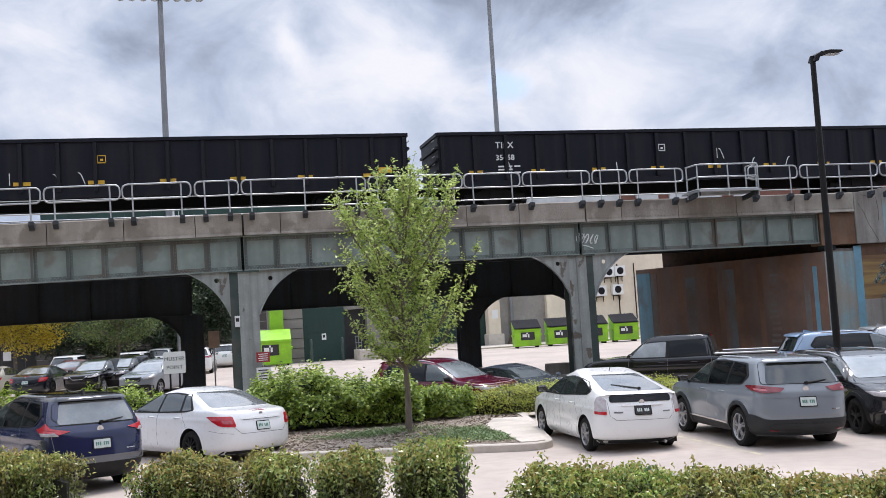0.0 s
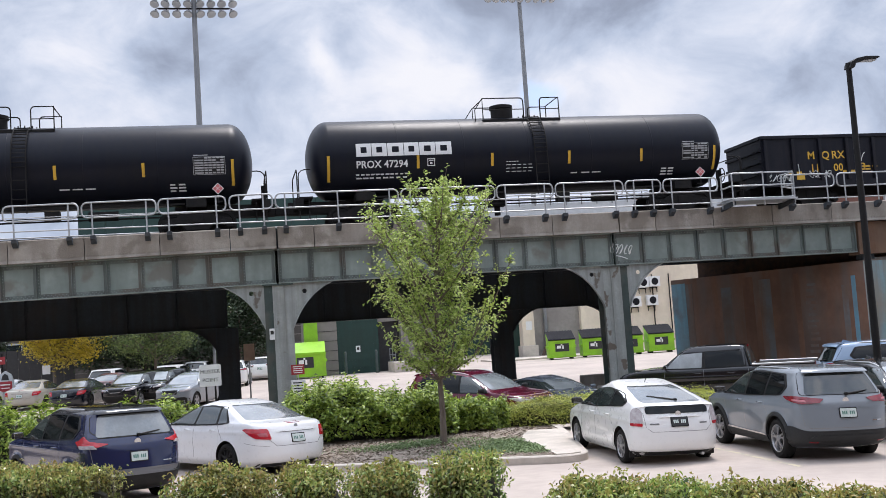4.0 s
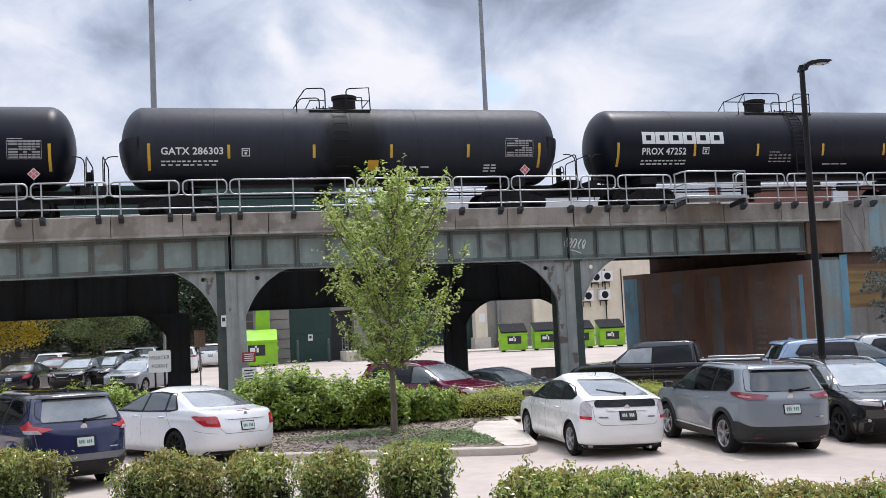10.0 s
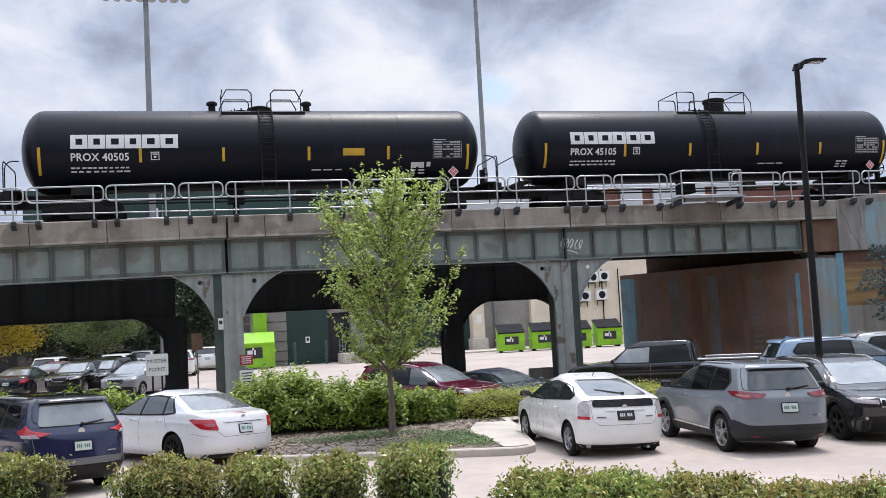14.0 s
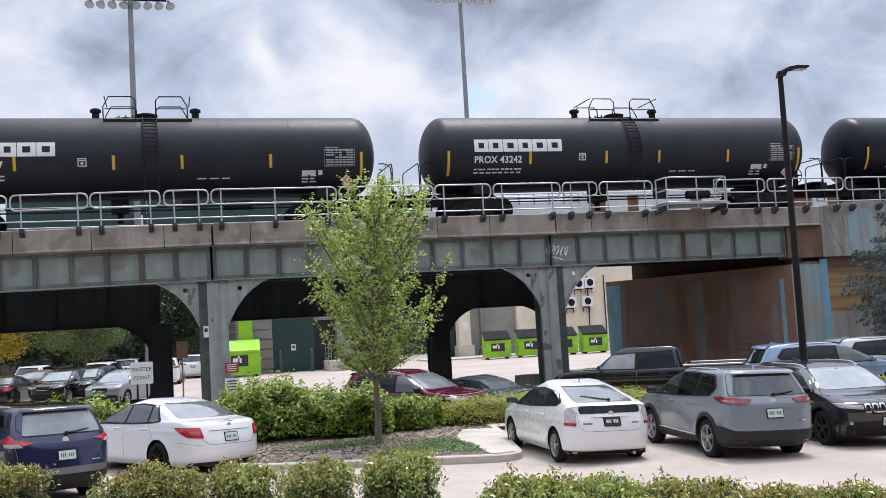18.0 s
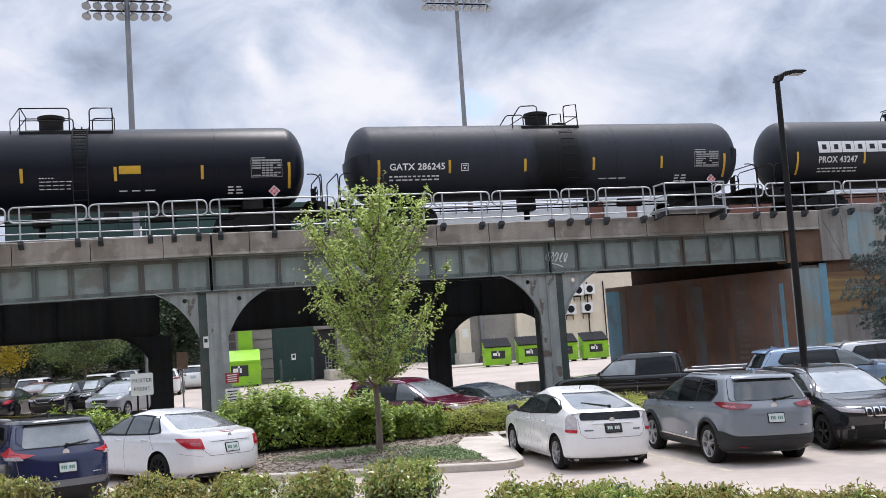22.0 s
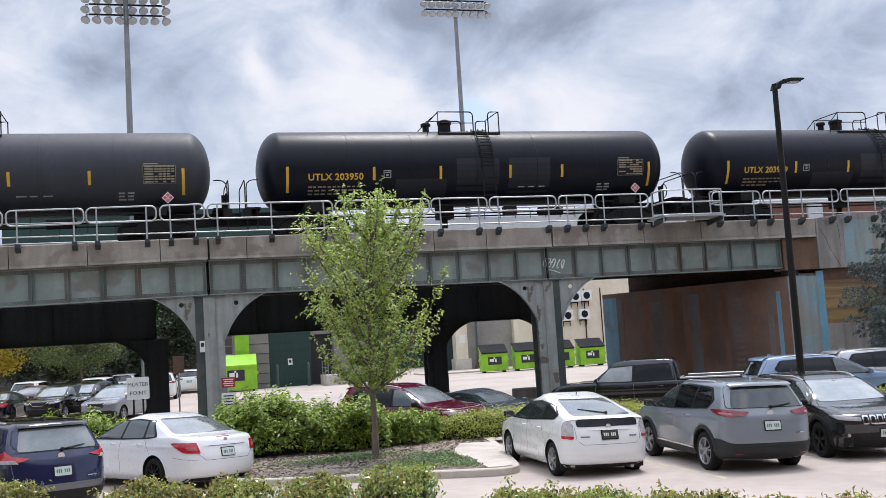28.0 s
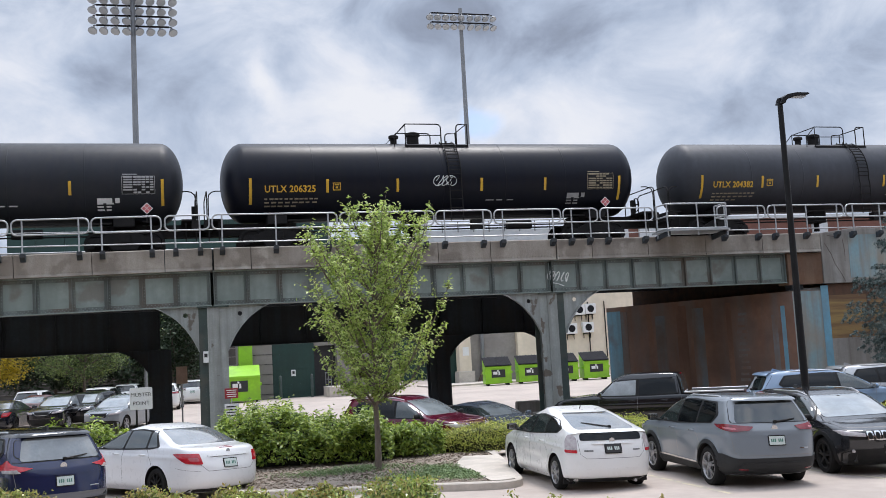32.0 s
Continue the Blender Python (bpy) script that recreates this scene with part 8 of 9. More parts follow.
def stem_hedge(label, x0, x1, y0, y1, depth, h, seed, sprigs=0):
    """An unevenly clipped hedge shrub: upright stems from the soil, leaves set along them, and tip leaves coloured
    brighter as if sunlit.
    """
    ob = thing("hedge_shrub", label, "hedge", "front hedge")
    rng = np.random.default_rng(seed)
    L_ = math.hypot(x1 - x0, y1 - y0)
    n = int(L_ * 70)
    u = rng.uniform(0.1 / L_, 1 - 0.1 / L_, n)
    across = np.clip(rng.normal(0, 0.72, n), -1, 1)
    d = np.array((x1 - x0, y1 - y0)) / L_
    nrm = np.array((-d[1], d[0]))
    base = np.stack([x0 + (x1 - x0) * u + nrm[0] * across * depth * 0.8, y0 + (y1 - y0) * u + nrm[1] * across * depth * 0.8, np.full(n, 0.05)], 1)
    lump = np.array([noise.noise(Vector((v * L_ * 2.2, seed * 3.1, 0))) + 0.6 * noise.noise(Vector((v * L_ * 6.5, seed, 4))) for v in u])
    H = h * (0.95 + 0.16 * lump + rng.normal(0, 0.05, n)) * (1 - 0.22 * across ** 2)
    if sprigs:
        H[:sprigs] *= rng.uniform(1.18, 1.42, sprigs)
    lean = rng.normal(0, 0.09, (n, 2)) + np.outer(across * 0.14, nrm)
    tip = base + np.concatenate([lean * H[:, None], H[:, None]], 1)
    g = Geo()
    for a, b in zip(base, tip):
        g.tube([a, (a + b) / 2 + rng.normal(0, 0.02, 3), b], [0.009, 0.006, 0.003], 3, caps=False)
    tagged(part("stem_work", g, BARK, ob), kind="stuff")
    # solid dark core, added to give shaded gaps between the leaves
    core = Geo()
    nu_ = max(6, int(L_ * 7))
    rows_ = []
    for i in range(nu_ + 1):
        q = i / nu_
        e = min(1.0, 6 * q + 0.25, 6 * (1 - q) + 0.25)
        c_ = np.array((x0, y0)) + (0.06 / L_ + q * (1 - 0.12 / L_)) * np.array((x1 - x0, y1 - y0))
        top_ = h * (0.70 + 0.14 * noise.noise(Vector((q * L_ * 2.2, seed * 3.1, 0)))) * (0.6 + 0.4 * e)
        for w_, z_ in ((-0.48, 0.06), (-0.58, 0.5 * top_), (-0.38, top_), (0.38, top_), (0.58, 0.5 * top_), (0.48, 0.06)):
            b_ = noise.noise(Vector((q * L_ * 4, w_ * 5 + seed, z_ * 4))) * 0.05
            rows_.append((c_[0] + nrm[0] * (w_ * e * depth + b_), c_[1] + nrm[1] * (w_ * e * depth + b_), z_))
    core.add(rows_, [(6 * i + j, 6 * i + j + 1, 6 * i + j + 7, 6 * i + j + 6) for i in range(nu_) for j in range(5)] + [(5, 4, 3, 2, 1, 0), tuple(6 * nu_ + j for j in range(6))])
    part("shade_core", core, CORE_SHADE, ob)
    stem_w = np.ones(n)
    stem_w[:sprigs] = 0.5
    stem_w /= stem_w.sum()

    def leaves(lo, hi, skew):
        def sample(r, m):
            i = r.choice(n, m, p=stem_w)
            v = lo + (hi - lo) * r.beta(*skew, m)
            a = r.uniform(0, 2 * math.pi, m)
            side = np.stack([np.cos(a), np.sin(a), np.zeros(m)], 1)
            rad = np.abs(r.normal(0, 0.07, m))[:, None] + 0.015
            pos = base[i] + (tip[i] - base[i]) * v[:, None] + side * rad + r.normal(0, 0.015, (m, 3))
            pos[:, 2] = np.maximum(pos[:, 2], 0.08)
            return pos, side * 0.6 + np.array((0, 0, 0.5)), side * 0.7 + np.array((0, 0, 0.9))
        return sample

    scatter(int(L_ * 7000), leaves(0.0, 1.0, (1.2, 1.0)), 0.070, HEDGE_LEAF, "leaves", ob, 0.45, seed=seed, aspect=0.44)
    scatter(int(L_ * 1700), leaves(0.5, 1.05, (2.4, 1.0)), 0.072, HEDGE_TIP, "sunlit_tip_leaves", ob, 0.45, "yellow-green leaves coloured as sunlit, and bronze tip leaves", seed=seed + 7, aspect=0.42)
    return ob


HL = "clipped hedge shrub of small green and bronze leaves"
HEDGE = [(-7.6, -4.7, 21.2, 19.4, 0.82), (-4.8, -2.1, 18.9, 16.9, 0.87), (-1.0, 0.44, 15.75, 15.1, 0.80), (0.52, 1.38, 15.05, 14.6, 0.82), (1.47, 2.36, 14.55, 14.1, 0.83), (2.58, 3.42, 13.95, 13.4, 0.86)]
for n, (a, b, ya, yb, hh) in enumerate(HEDGE):
    stem_hedge(HL, a, b, ya, yb, 0.40, hh, 40 + n)
stem_hedge("long dense hedge of green, yellow and bronze leaves", 3.8, 8.6, 12.35, 7.35, 0.52, 0.71, 60, 7)
shrub("loose_shrub", "loose leafy bright green shrub behind the mulch", 0.75, 5.2, lambda u: 25.9 - 1.0 * u, 1.15, lambda u: 1.05 + 0.26 * min(1, u * 3) + 0.10 * math.sin(7 * u) - 0.18 * max(0, u - 0.6), 23000, 0.118, BUSH_LEAF, 71, 0.05, "shrub", "", 0.40, 0.34)
shrub("loose_shrub", "rounded leafy green shrub beside the clipped hedge", 5.15, 6.6, lambda u: 25.2, 0.75, lambda u: 0.78, 6000, 0.115, BUSH_LEAF, 72, 0.08, "shrub", "", 0.40, 0.34)
shrub("clipped_hedge", "clipped yellow-green box hedge behind the parked car", 6.4, 12.2, lambda u: 25.3 - 1.2 * u, 0.6, lambda u: 0.80, 22000, 0.045, BOX_LEAF, 73, 0.02, "hedge", "", 0.6, 0.1)
shrub("loose_shrub", "leafy green shrub row behind the parked cars", -9.5, 0.4, lambda u: 29.5 - 2.2 * u, 0.9, lambda u: 1.15 + 0.2 * math.sin(11 * u) + 0.6 * (1 - smooth01(0.40, 0.58, u)), 26000, 0.118, BUSH_LEAF, 74, None, "shrub", "", 0.42, 0.3)
shrub("clipped_hedge", "low yellow-green hedge by the lamp post", 15.8, 22.0, lambda u: 22.6 - 0.8 * u, 0.5, lambda u: 0.75, 7000, 0.05, BOX_LEAF, 75, 0.0, "hedge", "", 0.6, 0.15)


def spruce(x, y, height, seed):
    ob = thing("blue_spruce", "dense blue-grey spruce with drooping branches beside the wall", "tree", m=pose(0, 0, 0))
    rng = np.random.default_rng(seed)
    part("trunk", Geo().tube([(x, y, 0), (x, y, height)], [0.16, 0.015], 10), BARK, ob, smooth=50)
    g = Geo()
    P, D_ = [], []
    for i in range(32):
        u = 0.10 + 0.88 * i / 32
        reach = min(3.15, (1 - u) * 4.6 + 0.15)
        for q in range(8):
            az = i * 0.7 + q * 0.785 + rng.uniform(-0.3, 0.3)
            L_ = reach * rng.uniform(0.72, 1.12)
            p0 = Vector((x, y, u * height))
            d_ = Vector((math.cos(az), math.sin(az), 0.10))
            mid = p0 + d_ * L_ * 0.5 + Vector((0, 0, -0.06 * L_))
            end = p0 + d_ * L_ + Vector((0, 0, -0.10 * L_ + 0.12))
            g.tube([p0, mid, end], [0.022, 0.014, 0.005], 4, caps=False)
            for v in np.linspace(0.2, 1, 11):
                a = p0.lerp(mid, v * 2) if v < 0.5 else mid.lerp(end, v * 2 - 1)
                side = Vector((-d_.y, d_.x, 0))
                for w_ in (-1, 1):
                    ln = 0.34 * (1.25 - v) * L_ * 0.5 + 0.10
                    tip = a + (side * w_ * 0.8 + d_ * 0.7).normalized() * ln + Vector((0, 0, -0.10 - 0.16 * rng.random()))
                    for e_ in np.linspace(0, 1, 7):
                        P.append(a.lerp(tip, e_))
                        D_.append(tip - a)
    part("limb_work", g, BARK, ob)
    P, D_ = np.array(P), np.array(D_)

    def sample(r, n):
        i = r.integers(0, len(P), n)
        return P[i] + r.normal(0, 0.028, (n, 3)), r.normal(0, 1, (n, 3)) + np.array((0, 0, 0.5))

    scatter(270000, sample, 0.135, SPRUCE_LEAF, "needles", ob, 0.3, seed=seed, aspect=0.17)
    return ob


spruce(25.3, 28.0, 9.4, 5)
# trees beyond the bridge
tree("autumn_tree", (-10.2, 60.5, 0), 6.4, 3.2, 24000, 0.15, GOLD_LEAF, "street tree turning golden yellow", 21, "", 0.36, 0.11, 18, 5, 0.3, 0.25)
tree("parking_lot_tree", (-4.8, 61.5, 0), 5.9, 4.4, 19000, 0.14, LOT_LEAF, "broad young green tree in the far car park", 22, "", 0.34, 0.11, 20, 5, 0.08, 0.25)
for n, (x, y, h_) in enumerate(((-8.0, 78, 7.5), (-1.6, 80, 8), (1.3, 84, 9), (0.2, 79, 8.5), (-13, 80, 8), (-17, 74, 8), (-9.6, 71.5, 5.5), (-6.4, 74, 6.0), (-2.9, 75.5, 6.0))):
    tree("background_tree", (x, y, 0), h_, 3.4, 9000, 0.24, DARK_LEAF, "dark green tree beyond the car park", 30 + n, "background trees", 0.2, 0.14, 16, 4, 0.3, 0.35, levels=2)

# ================= signs, lamp post, small things in the lot =================
lamp = thing("lamp_post", "tall black lamp post with flat led head", "lamp post", m=pose(14.95, 21.6, 0))
part("base", Geo().spin([(0, 0.25), (0.6, 0.24), (0.62, 0.2)], "z", 20), KERB, lamp, "concrete base", smooth=40)
part("pole", Geo().tube([(0, 0, 0.6), (0, 0, 8.55)], [0.095, 0.065], 14), POLE_BLACK, lamp, smooth=50)
part("lamp_head", Geo().prism([(-0.05, 8.40), (0.07, 8.40), (0.12, 8.50), (0.30, 8.585), (0.74, 8.63), (0.80, 8.665), (0.74, 8.69), (0.42, 8.69), (0.16, 8.64), (0.0, 8.55)], -0.15, 0.15, "xz"), POLE_BLACK, lamp, bevel=0.02)
part("led_panel", Geo().box((0.54, 0, 8.60), (0.34, 0.22, 0.02)), PALE_GREY, lamp)

muster = thing("muster_sign", "white muster point sign on a dark post", "sign", m=pose(-0.8, 30.0, gz(30.0), 0, 0, -4))
part("post", Geo().box((-0.13, 0.03, 1.1), (0.05, 0.05, 2.2)).box((0.13, 0.03, 1.1), (0.05, 0.05, 2.2)), POLE_BLACK, muster)
zs = 1.53 - gz(30.0)
brd = part("board", Geo().prism(rounded([(-0.31, zs), (0.31, zs), (0.31, zs + 0.62), (-0.31, zs + 0.62)], 0.05), -0.012, 0.0, "xz"), WHITE, muster, "white board")
for text, dz in (("MUSTER", 0.37), ("POINT", 0.13)):
    me = upright(lettering(text, 0.15, spacing=1.05), INK)
    wd = max(v.co.x for v in me.vertices)
    put("lettering", me, brd, pose(-wd / 2, -0.018, zs + dz))

bs = thing("back_of_sign", "brown back of a traffic sign on a thin post", "sign", m=pose(0.42, 38.0, gz(38.0), 0, 0, 20))
part("post", Geo().tube([(0, 0.03, 0), (0, 0.03, 3.1)], 0.03, 8), GALV, bs)
part("board", Geo().box((0, 0, 2.86), (0.42, 0.02, 0.62)), BROWN_SIGN, bs, bevel=0.006)

for x, y, z, w, h_, m_, lab in ((1.86, 32.9, 1.75, 0.42, 0.32, SIGN_RED, "red notice sign at the bridge pier"), (1.86, 32.9, 1.2, 0.45, 0.45, WHITE, "white notice sign at the bridge pier")):
    s_ = thing("notice_sign", lab, "sign", m=pose(x, y - 0.25, 0))
    part("board", Geo().box((0, 0, z), (w, 0.015, h_)), m_, s_)
    g = Geo()
    for i in range(4):
        g.box((0, -0.011, z + h_ * (0.3 - 0.2 * i)), (w * (0.75 - 0.1 * (i % 2)), 0.006, h_ * 0.08))
    part("writing_bar", g, WHITE if m_ is SIGN_RED else INK, s_)
    part("post", Geo().box((0, 0.02, z / 2 - 0.25), (0.04, 0.03, z + 0.5)), GALV, s_)
box_ = thing("meter_box", "small white box on the bridge pier", "box", m=pose(1.12, 32.93, 2.93))
part("body", Geo().box((0, 0, 0), (0.16, 0.06, 0.36)), WHITE, box_, bevel=0.01)
part("label_strip", Geo().box((0, -0.033, 0.05), (0.1, 0.005, 0.12)), INK, box_)
blk = thing("concrete_block", "weathered concrete barrier block in the lane", "barrier", m=pose(14.1, 39.2, gz(39.2), 0, 0, -8))
part("body", Geo().box((0, 0, 0.5), (1.1, 0.6, 1.0), taper=0.9), OLD_CONC, blk, bevel=0.04)
# graffiti on the girder
gr = thing("graffiti", "pale scrawled graffiti on the girder", "graffiti", m=LIFT)
g = Geo()
for j in range(5):
    x = 12.95 + 0.17 * j
    g.tube([(x + 0.07 * math.sin(3.1 * t + j), YF + 0.05, 5.05 + 0.16 * math.sin(2.3 * t + 1.4 * j) - 0.02 * j) for t in np.linspace(0, 2.8, 10)], 0.021, 4)
g.tube([(13.05, YF + 0.055, 4.8), (13.3, YF + 0.055, 4.74), (13.5, YF + 0.055, 4.66)], 0.02, 4)
part("scrawl", g, GRAFFITI, gr)

# payment corner at the far left
pay = thing("parking_kiosk", "dark red parking notice board with a grey arched top", "notice board", m=pose(-12.45, 59.0, gz(59.0)))
part("body", Geo().prism([(-0.42, 0), (0.42, 0), (0.42, 1.45), (0.3, 1.85), (0, 2.05), (-0.3, 1.85), (-0.42, 1.45)], -0.12, 0.12, "xz"), PALE_GREY, pay, bevel=0.03)
part("red_panel", Geo().box((0, -0.126, 1.2), (0.7, 0.012, 0.55)), SIGN_RED, pay)
part("arch_emblem", Geo().prism([(-0.2, 1.55), (0.2, 1.55), (0.14, 1.8), (0, 1.9), (-0.14, 1.8)], -0.132, -0.12, "xz"), INK, pay)
part("writing_bar", Geo().box((0, -0.135, 1.3), (0.5, 0.006, 0.06)).box((0, -0.135, 1.12), (0.42, 0.006, 0.05)), WHITE, pay)
part("lower_panel", Geo().box((0, -0.126, 0.6), (0.7, 0.012, 0.35)), WHITE, pay)
tm = thing("ticket_machine", "white ticket machine with a red band", "parking machine", m=pose(-13.35, 57.5, gz(57.5)))
part("cabinet", Geo().box((0, 0, 0.62), (0.5, 0.4, 1.24)), WHITE, tm, bevel=0.03)
part("red_band", Geo().box((0, -0.206, 0.85), (0.46, 0.012, 0.3)), SIGN_RED, tm)
pb = thing("post_box", "pale grey low post beside the notice board", "post", m=pose(-11.85, 59.2, gz(59.2)))
part("cabinet", Geo().box((0, 0, 0.55), (0.32, 0.3, 1.1)), PALE_GREY, pb, bevel=0.03)
rs = thing("red_sign", "red sign on a dark post by the notice board", "sign", m=pose(-13.05, 59.6, gz(59.6)))
part("post", Geo().box((0.3, 0.05, 1.4), (0.1, 0.08, 3.2)), POLE_BLACK, rs)
part("board", Geo().box((0, 0, 2.62), (0.95, 0.03, 0.42)), SIGN_RED, rs)
part("writing_bar", Geo().box((0, -0.02, 2.62), (0.6, 0.008, 0.07)), WHITE, rs)

# ================= bins and buildings beyond the bridge =================
def dumpster(x, y, w, h_, d_, label, lid=True, rz=0.0, sign_x=0.0):
    ob = thing("waste_bin", label, "waste bin", "lime bins", m=pose(x, y, gz(y), 0, 0, rz))
    b = Geo().prism([(-d_ / 2, 0.12), (d_ / 2, 0.12), (d_ / 2, h_ * 0.95), (-d_ / 2, h_ * 0.68)], -w / 2, w / 2, "yz")
    part("body", b, LIME, ob, bevel=0.02)
    for z in (0.2, h_ * 0.64):
        part("rib", Geo().box((0, -d_ / 2 - 0.03, z), (w + 0.06, 0.07, 0.09)), LIME, ob)
    for s in (-1, 1):
        part("lift_pocket", Geo().box((s * (w / 2 + 0.05), -0.1, h_ * 0.45), (0.1, d_ * 0.7, 0.16)), LIME, ob)
        part("foot", Geo().box((s * w * 0.38, 0, 0.06), (0.12, d_ * 0.9, 0.12)), UNDER, ob)
    if lid:
        for s in (-1, 1):
            lg = Geo()
            y0, z0_, y1, z1 = -d_ / 2 - 0.08, h_ * 0.69, d_ / 2 + 0.05, h_ * 0.98
            lg.prism([(y0, z0_), (y1, z1), (y1, z1 + 0.05), (y0, z0_ + 0.05)], s * 0.01, s * (w / 2 + 0.02), "yz")
            for q in range(4):
                xx = s * (0.12 + q * (w / 2 - 0.1) / 4)
                lg.bar((xx, y0, z0_ + 0.06), (xx, y1, z1 + 0.06), 0.06, 0.04)
            part("lid", lg, LID, ob, "ribbed black plastic lid")
    sg = part("sign_panel", Geo().box((sign_x, -d_ / 2 - 0.012, h_ * 0.42), (w * 0.52, 0.02, h_ * 0.28)), INK, ob, "black panel with pale mark")
    g = Geo().box((sign_x - w * 0.12, -d_ / 2 - 0.027, h_ * 0.44), (w * 0.16, 0.006, h_ * 0.1)).box((sign_x + w * 0.03, -d_ / 2 - 0.027, h_ * 0.43), (w * 0.06, 0.006, h_ * 0.12)).box((sign_x - w * 0.02, -d_ / 2 - 0.027, h_ * 0.52), (w * 0.06, 0.006, h_ * 0.05))
    part("pale_mark", g, WHITE, sg)
    return ob


for x, y, w in ((23.4, 71.5, 1.95), (26.0, 71.5, 1.95), (28.45, 70.6, 1.7), (30.8, 70.6, 1.9)):
    dumpster(x, y, w, 2.05, 1.5, "lime green steel waste bin with black lid", True, -10)
dumpster(4.85, 70.4, 2.2, 2.62, 1.9, "large lime green waste bin under the bridge", False, -4, -0.3)
col_ = thing("lime_column", "lime green steel chute behind the large bin", "chute", m=pose(5.15, 72.4, 0))
part("body", Geo().box((0, 0, 1.95), (0.95, 0.8, 3.9)), LIME, col_, bevel=0.02)

bld = thing("service_building", "grey block service building with dark green loading door", "building", kind="")
part("wall", Geo().box((5.9, 74.6, 3.2), (2.3, 4.0, 6.4)).box((8.55, 74.8, 5.2), (3.1, 3.6, 2.4)).box((10.9, 74.9, 5.0), (1.7, 3.4, 2.8)).box((13.2, 74.6, 3.2), (3.0, 4.0, 6.4)).box((8.5, 76.4, 3.2), (6.0, 0.4, 6.4)), GREY_BLOCK, bld)
crs = Geo()
for i in range(9):
    crs.box((5.9, 72.58, 0.35 + 0.7 * i), (2.32, 0.03, 0.03))
part("course_line", crs, INK, bld)
dr = part("loading_door", Geo().box((8.55, 72.95, 2.0), (3.05, 0.1, 4.0)), DOOR_GREEN, bld, "dark green loading door")
for i in range(7):
    part("door_rib", Geo().box((8.55, 72.89, 0.4 + 0.55 * i), (3.0, 0.02, 0.03)), DOOR_GREEN, dr)
part("door_notice", Geo().box((8.55, 72.88, 1.75), (0.32, 0.02, 0.45)), WHITE, dr)
part("door_notice_mark", Geo().box((8.55, 72.865, 1.78), (0.16, 0.01, 0.2)), INK, dr)
# flat black panel painted for the dark inside of the doorway
part("doorway", Geo().box((10.9, 73.6, 1.8), (1.6, 0.1, 3.6)), INK, bld, "black panel for the unlit doorway")
for x in (7.45, 9.65):
    bo_ = thing("bollard", "dark green steel bollard before the door", "bollard", "door bollards", m=pose(x, 71.4, 0))
    part("post", Geo().spin([(0, 0.1), (1.55, 0.1), (1.62, 0.06), (1.64, 0.01)], "z", 14), COL_GREEN, bo_, smooth=40)
rp = thing("ramp", "low concrete ramp with pipe railing", "ramp", m=pose(11.2, 70.6, 0))
part("slab", Geo().box((0, 0, 0.35), (1.3, 3.0, 0.7)), KERB, rp, bevel=0.02)
for dy in (-1.3, 0, 1.3):
    part("post", Geo().tube([(-0.5, dy, 0.7), (-0.5, dy, 1.65)], 0.03, 6), POLE_GREY, rp)
for z in (1.2, 1.65):
    part("rail_pipe", Geo().tube([(-0.5, -1.4, z), (-0.5, 1.4, z)], 0.03, 6), POLE_GREY, rp)

bb = thing("beige_building", "beige rendered building with wall-mounted air conditioners", "building")
part("wall", Geo().box((33.4, 83.0, 4.3), (11.2, 8.0, 8.6)), BEIGE, bb)
part("grey_wall", Geo().box((25.6, 82.0, 3.6), (4.4, 5.0, 7.2)), GREY_BLOCK, bb)
part("cornice", Geo().box((33.4, 83.0, 8.7), (11.5, 8.3, 0.25)), BEIGE, bb)
part("pilaster", Geo().box((23.15, 79.2, 3.2), (1.0, 1.0, 6.4)), BEIGE, bb)
part("pilaster_base", Geo().box((23.15, 79.1, 0.5), (1.35, 1.3, 1.0)), KERB, bb, bevel=0.04)
part("pilaster_notice", Geo().box((23.2, 78.68, 2.6), (0.5, 0.02, 0.7)), WHITE, bb)
part("downpipe", Geo().tube([(24.8, 79.3, 0), (24.8, 79.3, 6.5)], 0.16, 10), POLE_GREY, bb, smooth=50)
# a dark green slab beside the pilaster
part("dark_green_panel", Geo().box((21.9, 80.0, 2.6), (1.6, 0.3, 5.2)), DOOR_GREEN, bb)
part("plank", Geo().bar((24.1, 78.4, 0.05), (25.2, 78.9, 2.0), 0.3, 0.08), RUST, bb)
part("service_door", Geo().box((37.2, 78.93, 1.25), (1.5, 0.12, 2.5)), POLE_BLACK, bb)
for x, z in ((32.5, 4.0), (33.3, 5.55), (34.0, 4.05), (34.3, 5.6)):
    ac = thing("air_conditioner", "white wall-mounted air conditioner unit", "air conditioner", "air conditioners", m=pose(x, 78.7, z))
    part("case", Geo().box((0, 0, 0), (0.95, 0.45, 0.85)), WHITE, ac, bevel=0.03)
    part("fan_grille", Geo().spin([(-0.24, 0.3), (-0.23, 0.3), (-0.235, 0.1)], "y", 20), LID, ac)
    part("bracket", Geo().bar((-0.3, 0.25, -0.5), (0.3, 0.25, -0.5), 0.5, 0.06).bar((-0.3, 0.2, -0.48), (-0.3, 0.2, -0.9), 0.05, 0.05).bar((0.3, 0.2, -0.48), (0.3, 0.2, -0.9), 0.05, 0.05), UNDER, ac)
cg = Geo()
for x in (34.2, 35.7):
    cg.tube([(x, 78.85, 1.5), (x, 78.85, 6.2)], 0.05, 6)
part("conduit", cg, UNDER, bb)
part("raised_apron", Geo().box((27, 76.5, 0.06), (16, 4.5, 0.12)), KERB, bb, bevel=0.02)

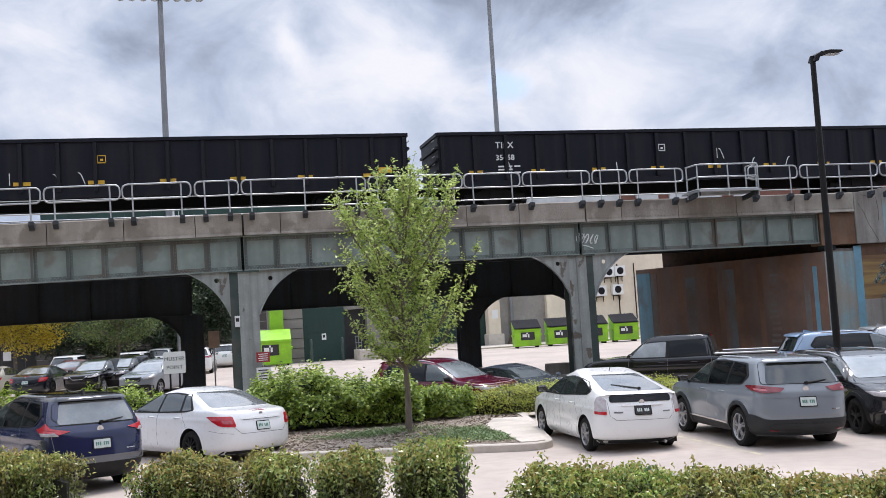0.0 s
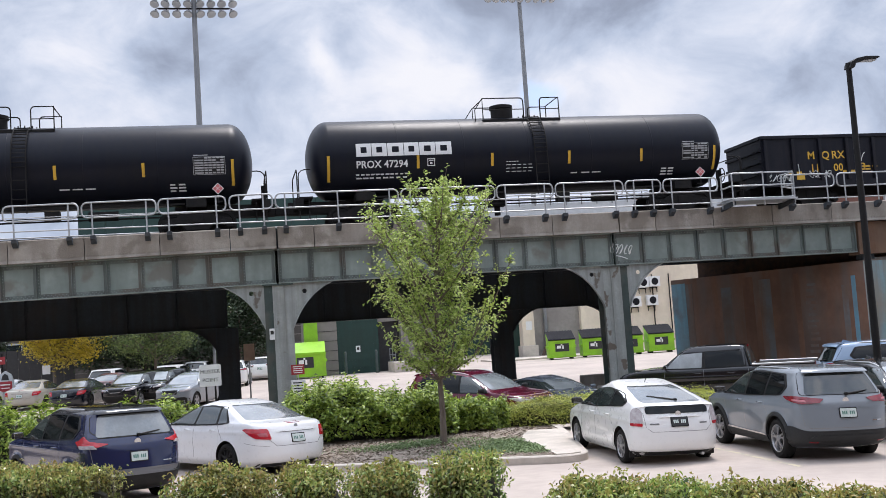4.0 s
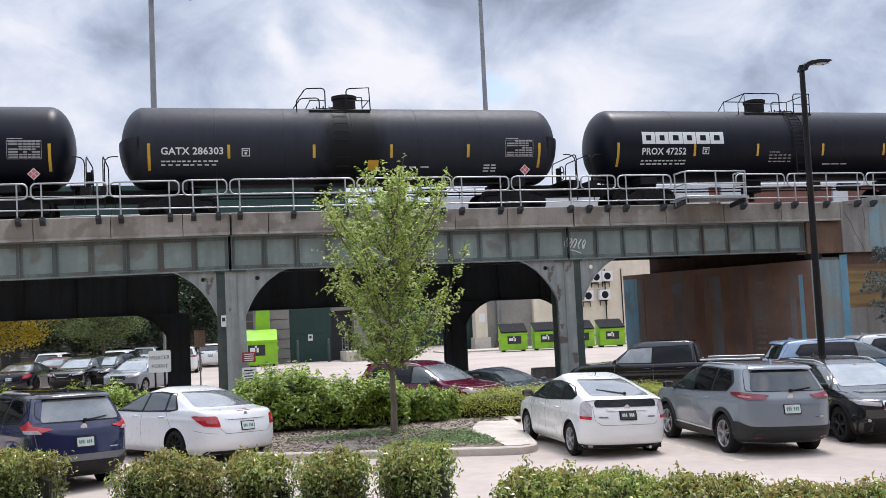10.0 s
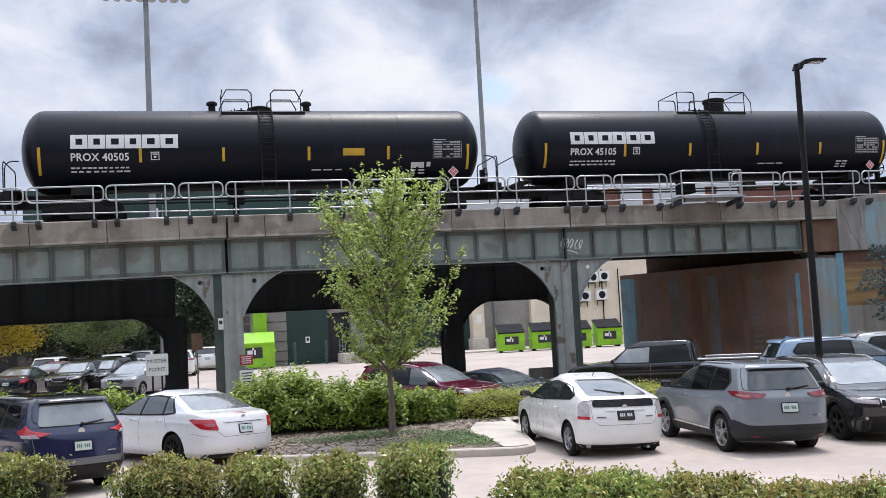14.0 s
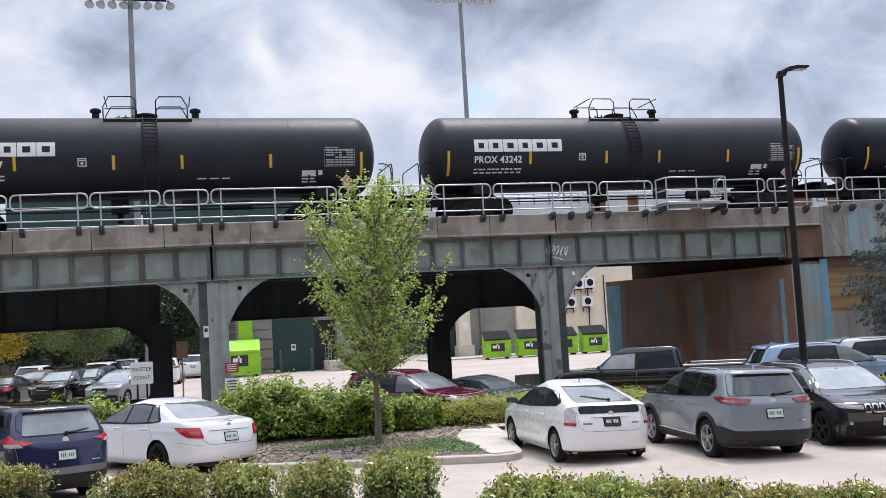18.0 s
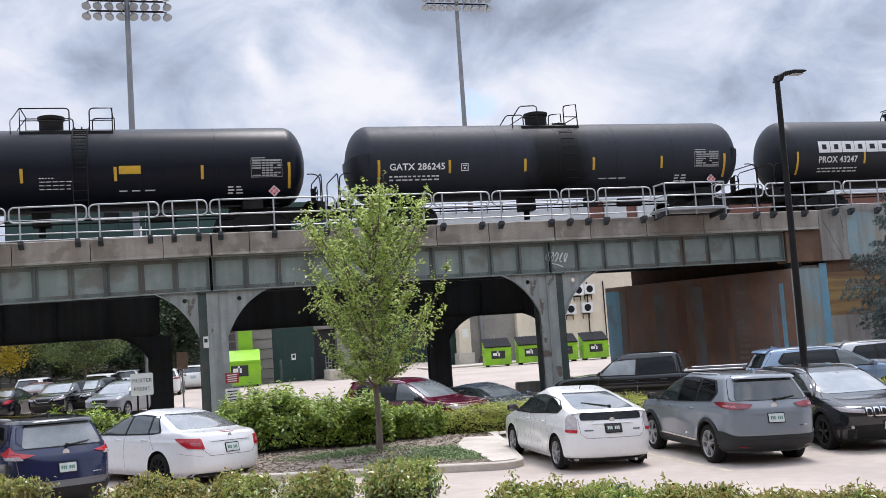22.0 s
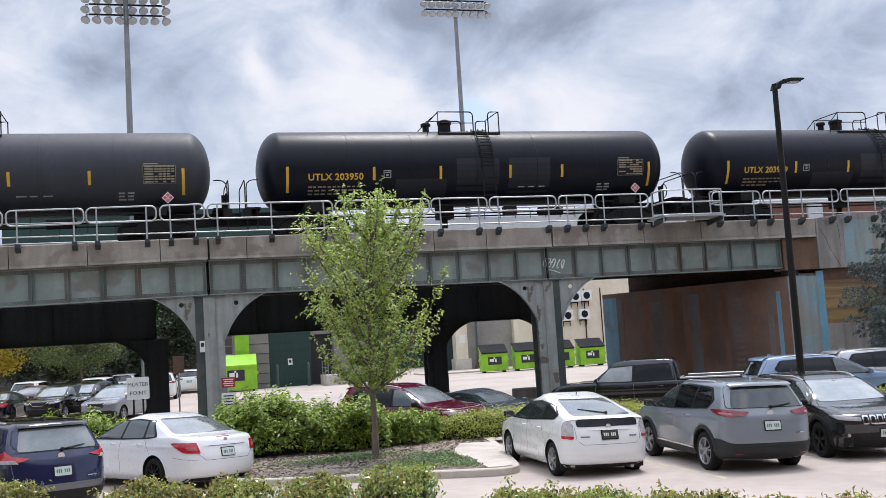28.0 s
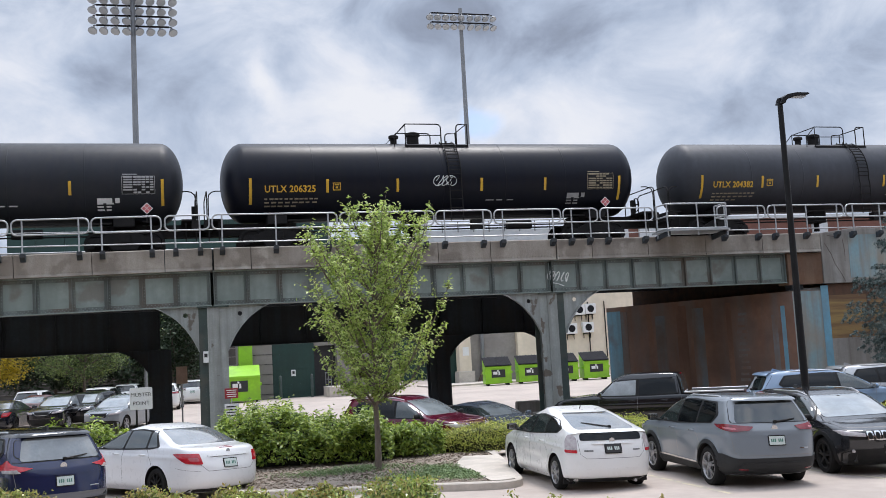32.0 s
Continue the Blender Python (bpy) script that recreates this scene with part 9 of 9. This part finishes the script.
st = thing("stone_building", "low grey stone building behind the trees", "building")
part("wall", Geo().box((-9, 90.0, 3.0), (30, 6, 6.0)), STONE, st)
for i in range(8):
    part("course", Geo().box((-9, 86.96, 0.4 + 0.7 * i), (30, 0.06, 0.06)), GREY_BLOCK, st)
for x in (-18, -12.5, -6.2, -1.0):
    wn_ = part("window", Geo().box((x, 86.93, 3.2), (2.0, 0.12, 1.3)), PALE_GREY, st)
    part("pane", Geo().box((x, 86.85, 3.2), (1.8, 0.04, 1.1)), GLASS_L, wn_)
fn = thing("black_gate", "black boarded gate behind the parked cars", "gate")
for i in range(14):
    part("board", Geo().box((-20.5 + i * 0.72, 72.0, 1.6), (0.68, 0.1, 3.2)), INK, fn)
for x in (-15.6, -12.6):
    part("notice", Geo().box((x, 71.9, 1.8), (0.5, 0.03, 0.6)), WHITE, fn)
yp = thing("grey_utility_pole", "thin grey utility pole beyond the pier", "pole", m=pose(-1.35, 62.0, 0))
part("pole", Geo().tube([(0, 0, 0), (0, 0, 6), (-0.5, 0, 7.2), (-1.6, 0, 7.9)], 0.09, 8), POLE_GREY, yp, smooth=50)
hc = thing("traffic_cone", "orange-red marker atop a car roof line", "cone", m=pose(-8.8, 66.0, 0))
part("cone", Geo().spin([(0, 0.25), (0.05, 0.25), (0.06, 0.16), (0.75, 0.03)], "z", 14), AMBER, hc, smooth=40)

# stadium behind the tracks, seen above the deck
KS = 1.6


def far_box(x0, x1, z1, y, depth):
    """A block whose top and ends stand where they show above the deck, set back behind the other buildings."""
    zt = 2.7 + (z1 - 2.7) * KS
    return Geo().box(((x0 + x1) / 2 * KS, y * KS + depth / 2, zt / 2), ((x1 - x0) * KS, depth, zt))


sd = thing("stadium_wall", "dark green stadium cladding behind the tracks", "building")
for i in range(12):
    part("panel", far_box(-8.62 + i * 1.52, -8.62 + (i + 1) * 1.52 - 0.02, 11.2, 60.5, 1.0), STADIUM, sd)
part("pale_board", Geo().box((-1.5 * KS, 60.4 * KS, 2.7 + 6.9 * KS), (0.8, 0.1, 1.4)), WHITE, sd)
gs = thing("grandstand", "pale grey grandstand deck with thin railing", "building")
part("deck", far_box(15.6, 26.4, 10.25, 60.5, 4.0), PALE_GREY, gs)
part("side", far_box(9.7, 15.5, 10.1, 61.5, 3.0), STADIUM, gs)
for z in (10.5, 10.8):
    zz = 2.7 + (z - 2.7) * KS
    part("rail_pipe", Geo().tube([(15.6 * KS, 60.4 * KS, zz), (26.4 * KS, 60.4 * KS, zz)], 0.06, 6), POLE_GREY, gs)
for i in range(11):
    part("post", Geo().tube([((15.7 + i * 1.03) * KS, 60.4 * KS, 2.7 + 7.4 * KS), ((15.7 + i * 1.03) * KS, 60.4 * KS, 2.7 + 8.1 * KS)], 0.06, 6), POLE_GREY, gs)
rb = thing("brick_hall", "hall with red-brown brick and pale panels behind the tracks", "building")
part("wall", far_box(26.96, 60.0, 10.75, 61.2, 9.0), BRICK_RED, rb)
part("roof_edge", Geo().box((43.5 * KS, 61.2 * KS + 4.4, 2.7 + 8.1 * KS), (33.3 * KS, 9.4, 0.3)), PALE_GREY, rb)
for a, b in ((26.3, 26.96), (28.21, 29.76), (30.58, 34.38), (35.31, 36.85), (44.0, 45.2)):
    part("pale_panel", far_box(a, b, 10.72, 61.0, 0.3), PALE_GREY, rb)


def floodlight(x, y, z0_, pitch, w, rows, cols, r, label):
    """Mast with crossbars; bell-shaped lamps hang below each bar and splay outwards. z0_ is the height of the lowest lamp row."""
    ob = thing("floodlight_mast", label, "floodlight", "floodlights", m=pose(x, y, 0))
    zt = z0_ + pitch * rows
    part("mast", Geo().tube([(0, 0, 0), (0, 0, zt)], [0.36, 0.22], 14), POLE_GREY, ob, smooth=50)
    lm = shared(("flood", r), lambda: Geo().spin([(-0.32, r), (-0.28, r), (-0.12, r * 0.86), (0.05, r * 0.5), (0.16, r * 0.34), (0.34, r * 0.26), (0.42, 0.06)], "z", 12).mesh("lamp", POLE_GREY, smooth=40))
    ln = shared(("lens", r), lambda: Geo().spin([(-0.34, r * 0.92), (-0.325, r * 0.92)], "z", 12).mesh("lens", PALE_GREY, smooth=40))
    for i in range(rows):
        z = z0_ + pitch * i
        part("crossbar", Geo().box((0, 0, z + 0.46), (w - 0.5, 0.14, 0.14)), UNDER, ob)
        for j in range(cols):
            xx = -w / 2 + w * j / (cols - 1)
            l_ = put("lamp", lm, ob, pose(xx, -0.3, z, -32, (14 + 3 * (j * 5 % 3)) * (-1 if j < cols / 2 else 1) * -1, 0))
            put("lens", ln, l_)
            part("bracket", Geo().bar((xx * 0.94, 0, z + 0.46), (xx, -0.28, z + 0.3), 0.08, 0.08), UNDER, ob)


floodlight(-2.45, 95.0, 33.9, 0.97, 7.0, 5, 8, 0.42, "tall grey stadium floodlight mast with five lamp rows")
floodlight(34.1, 110.0, 40.55, 1.1, 7.6, 2, 9, 0.43, "tall grey stadium floodlight mast with two lamp rows")

# unseen wall added behind the camera: closes the place, blocks sky, darkens reflections
back = thing("unseen_blocking_wall", "unseen dark wall added behind the viewer to block sky light", "building", kind="structure")
part("wall", Geo().box((0, -9.5, 8.0), (90, 4, 16.0)), mat("dark_brick", (0.14, 0.09, 0.07), (0.10, 0.07, 0.055), 0.6, 0.9, bump=0.3, bscale=8), back)


motions()
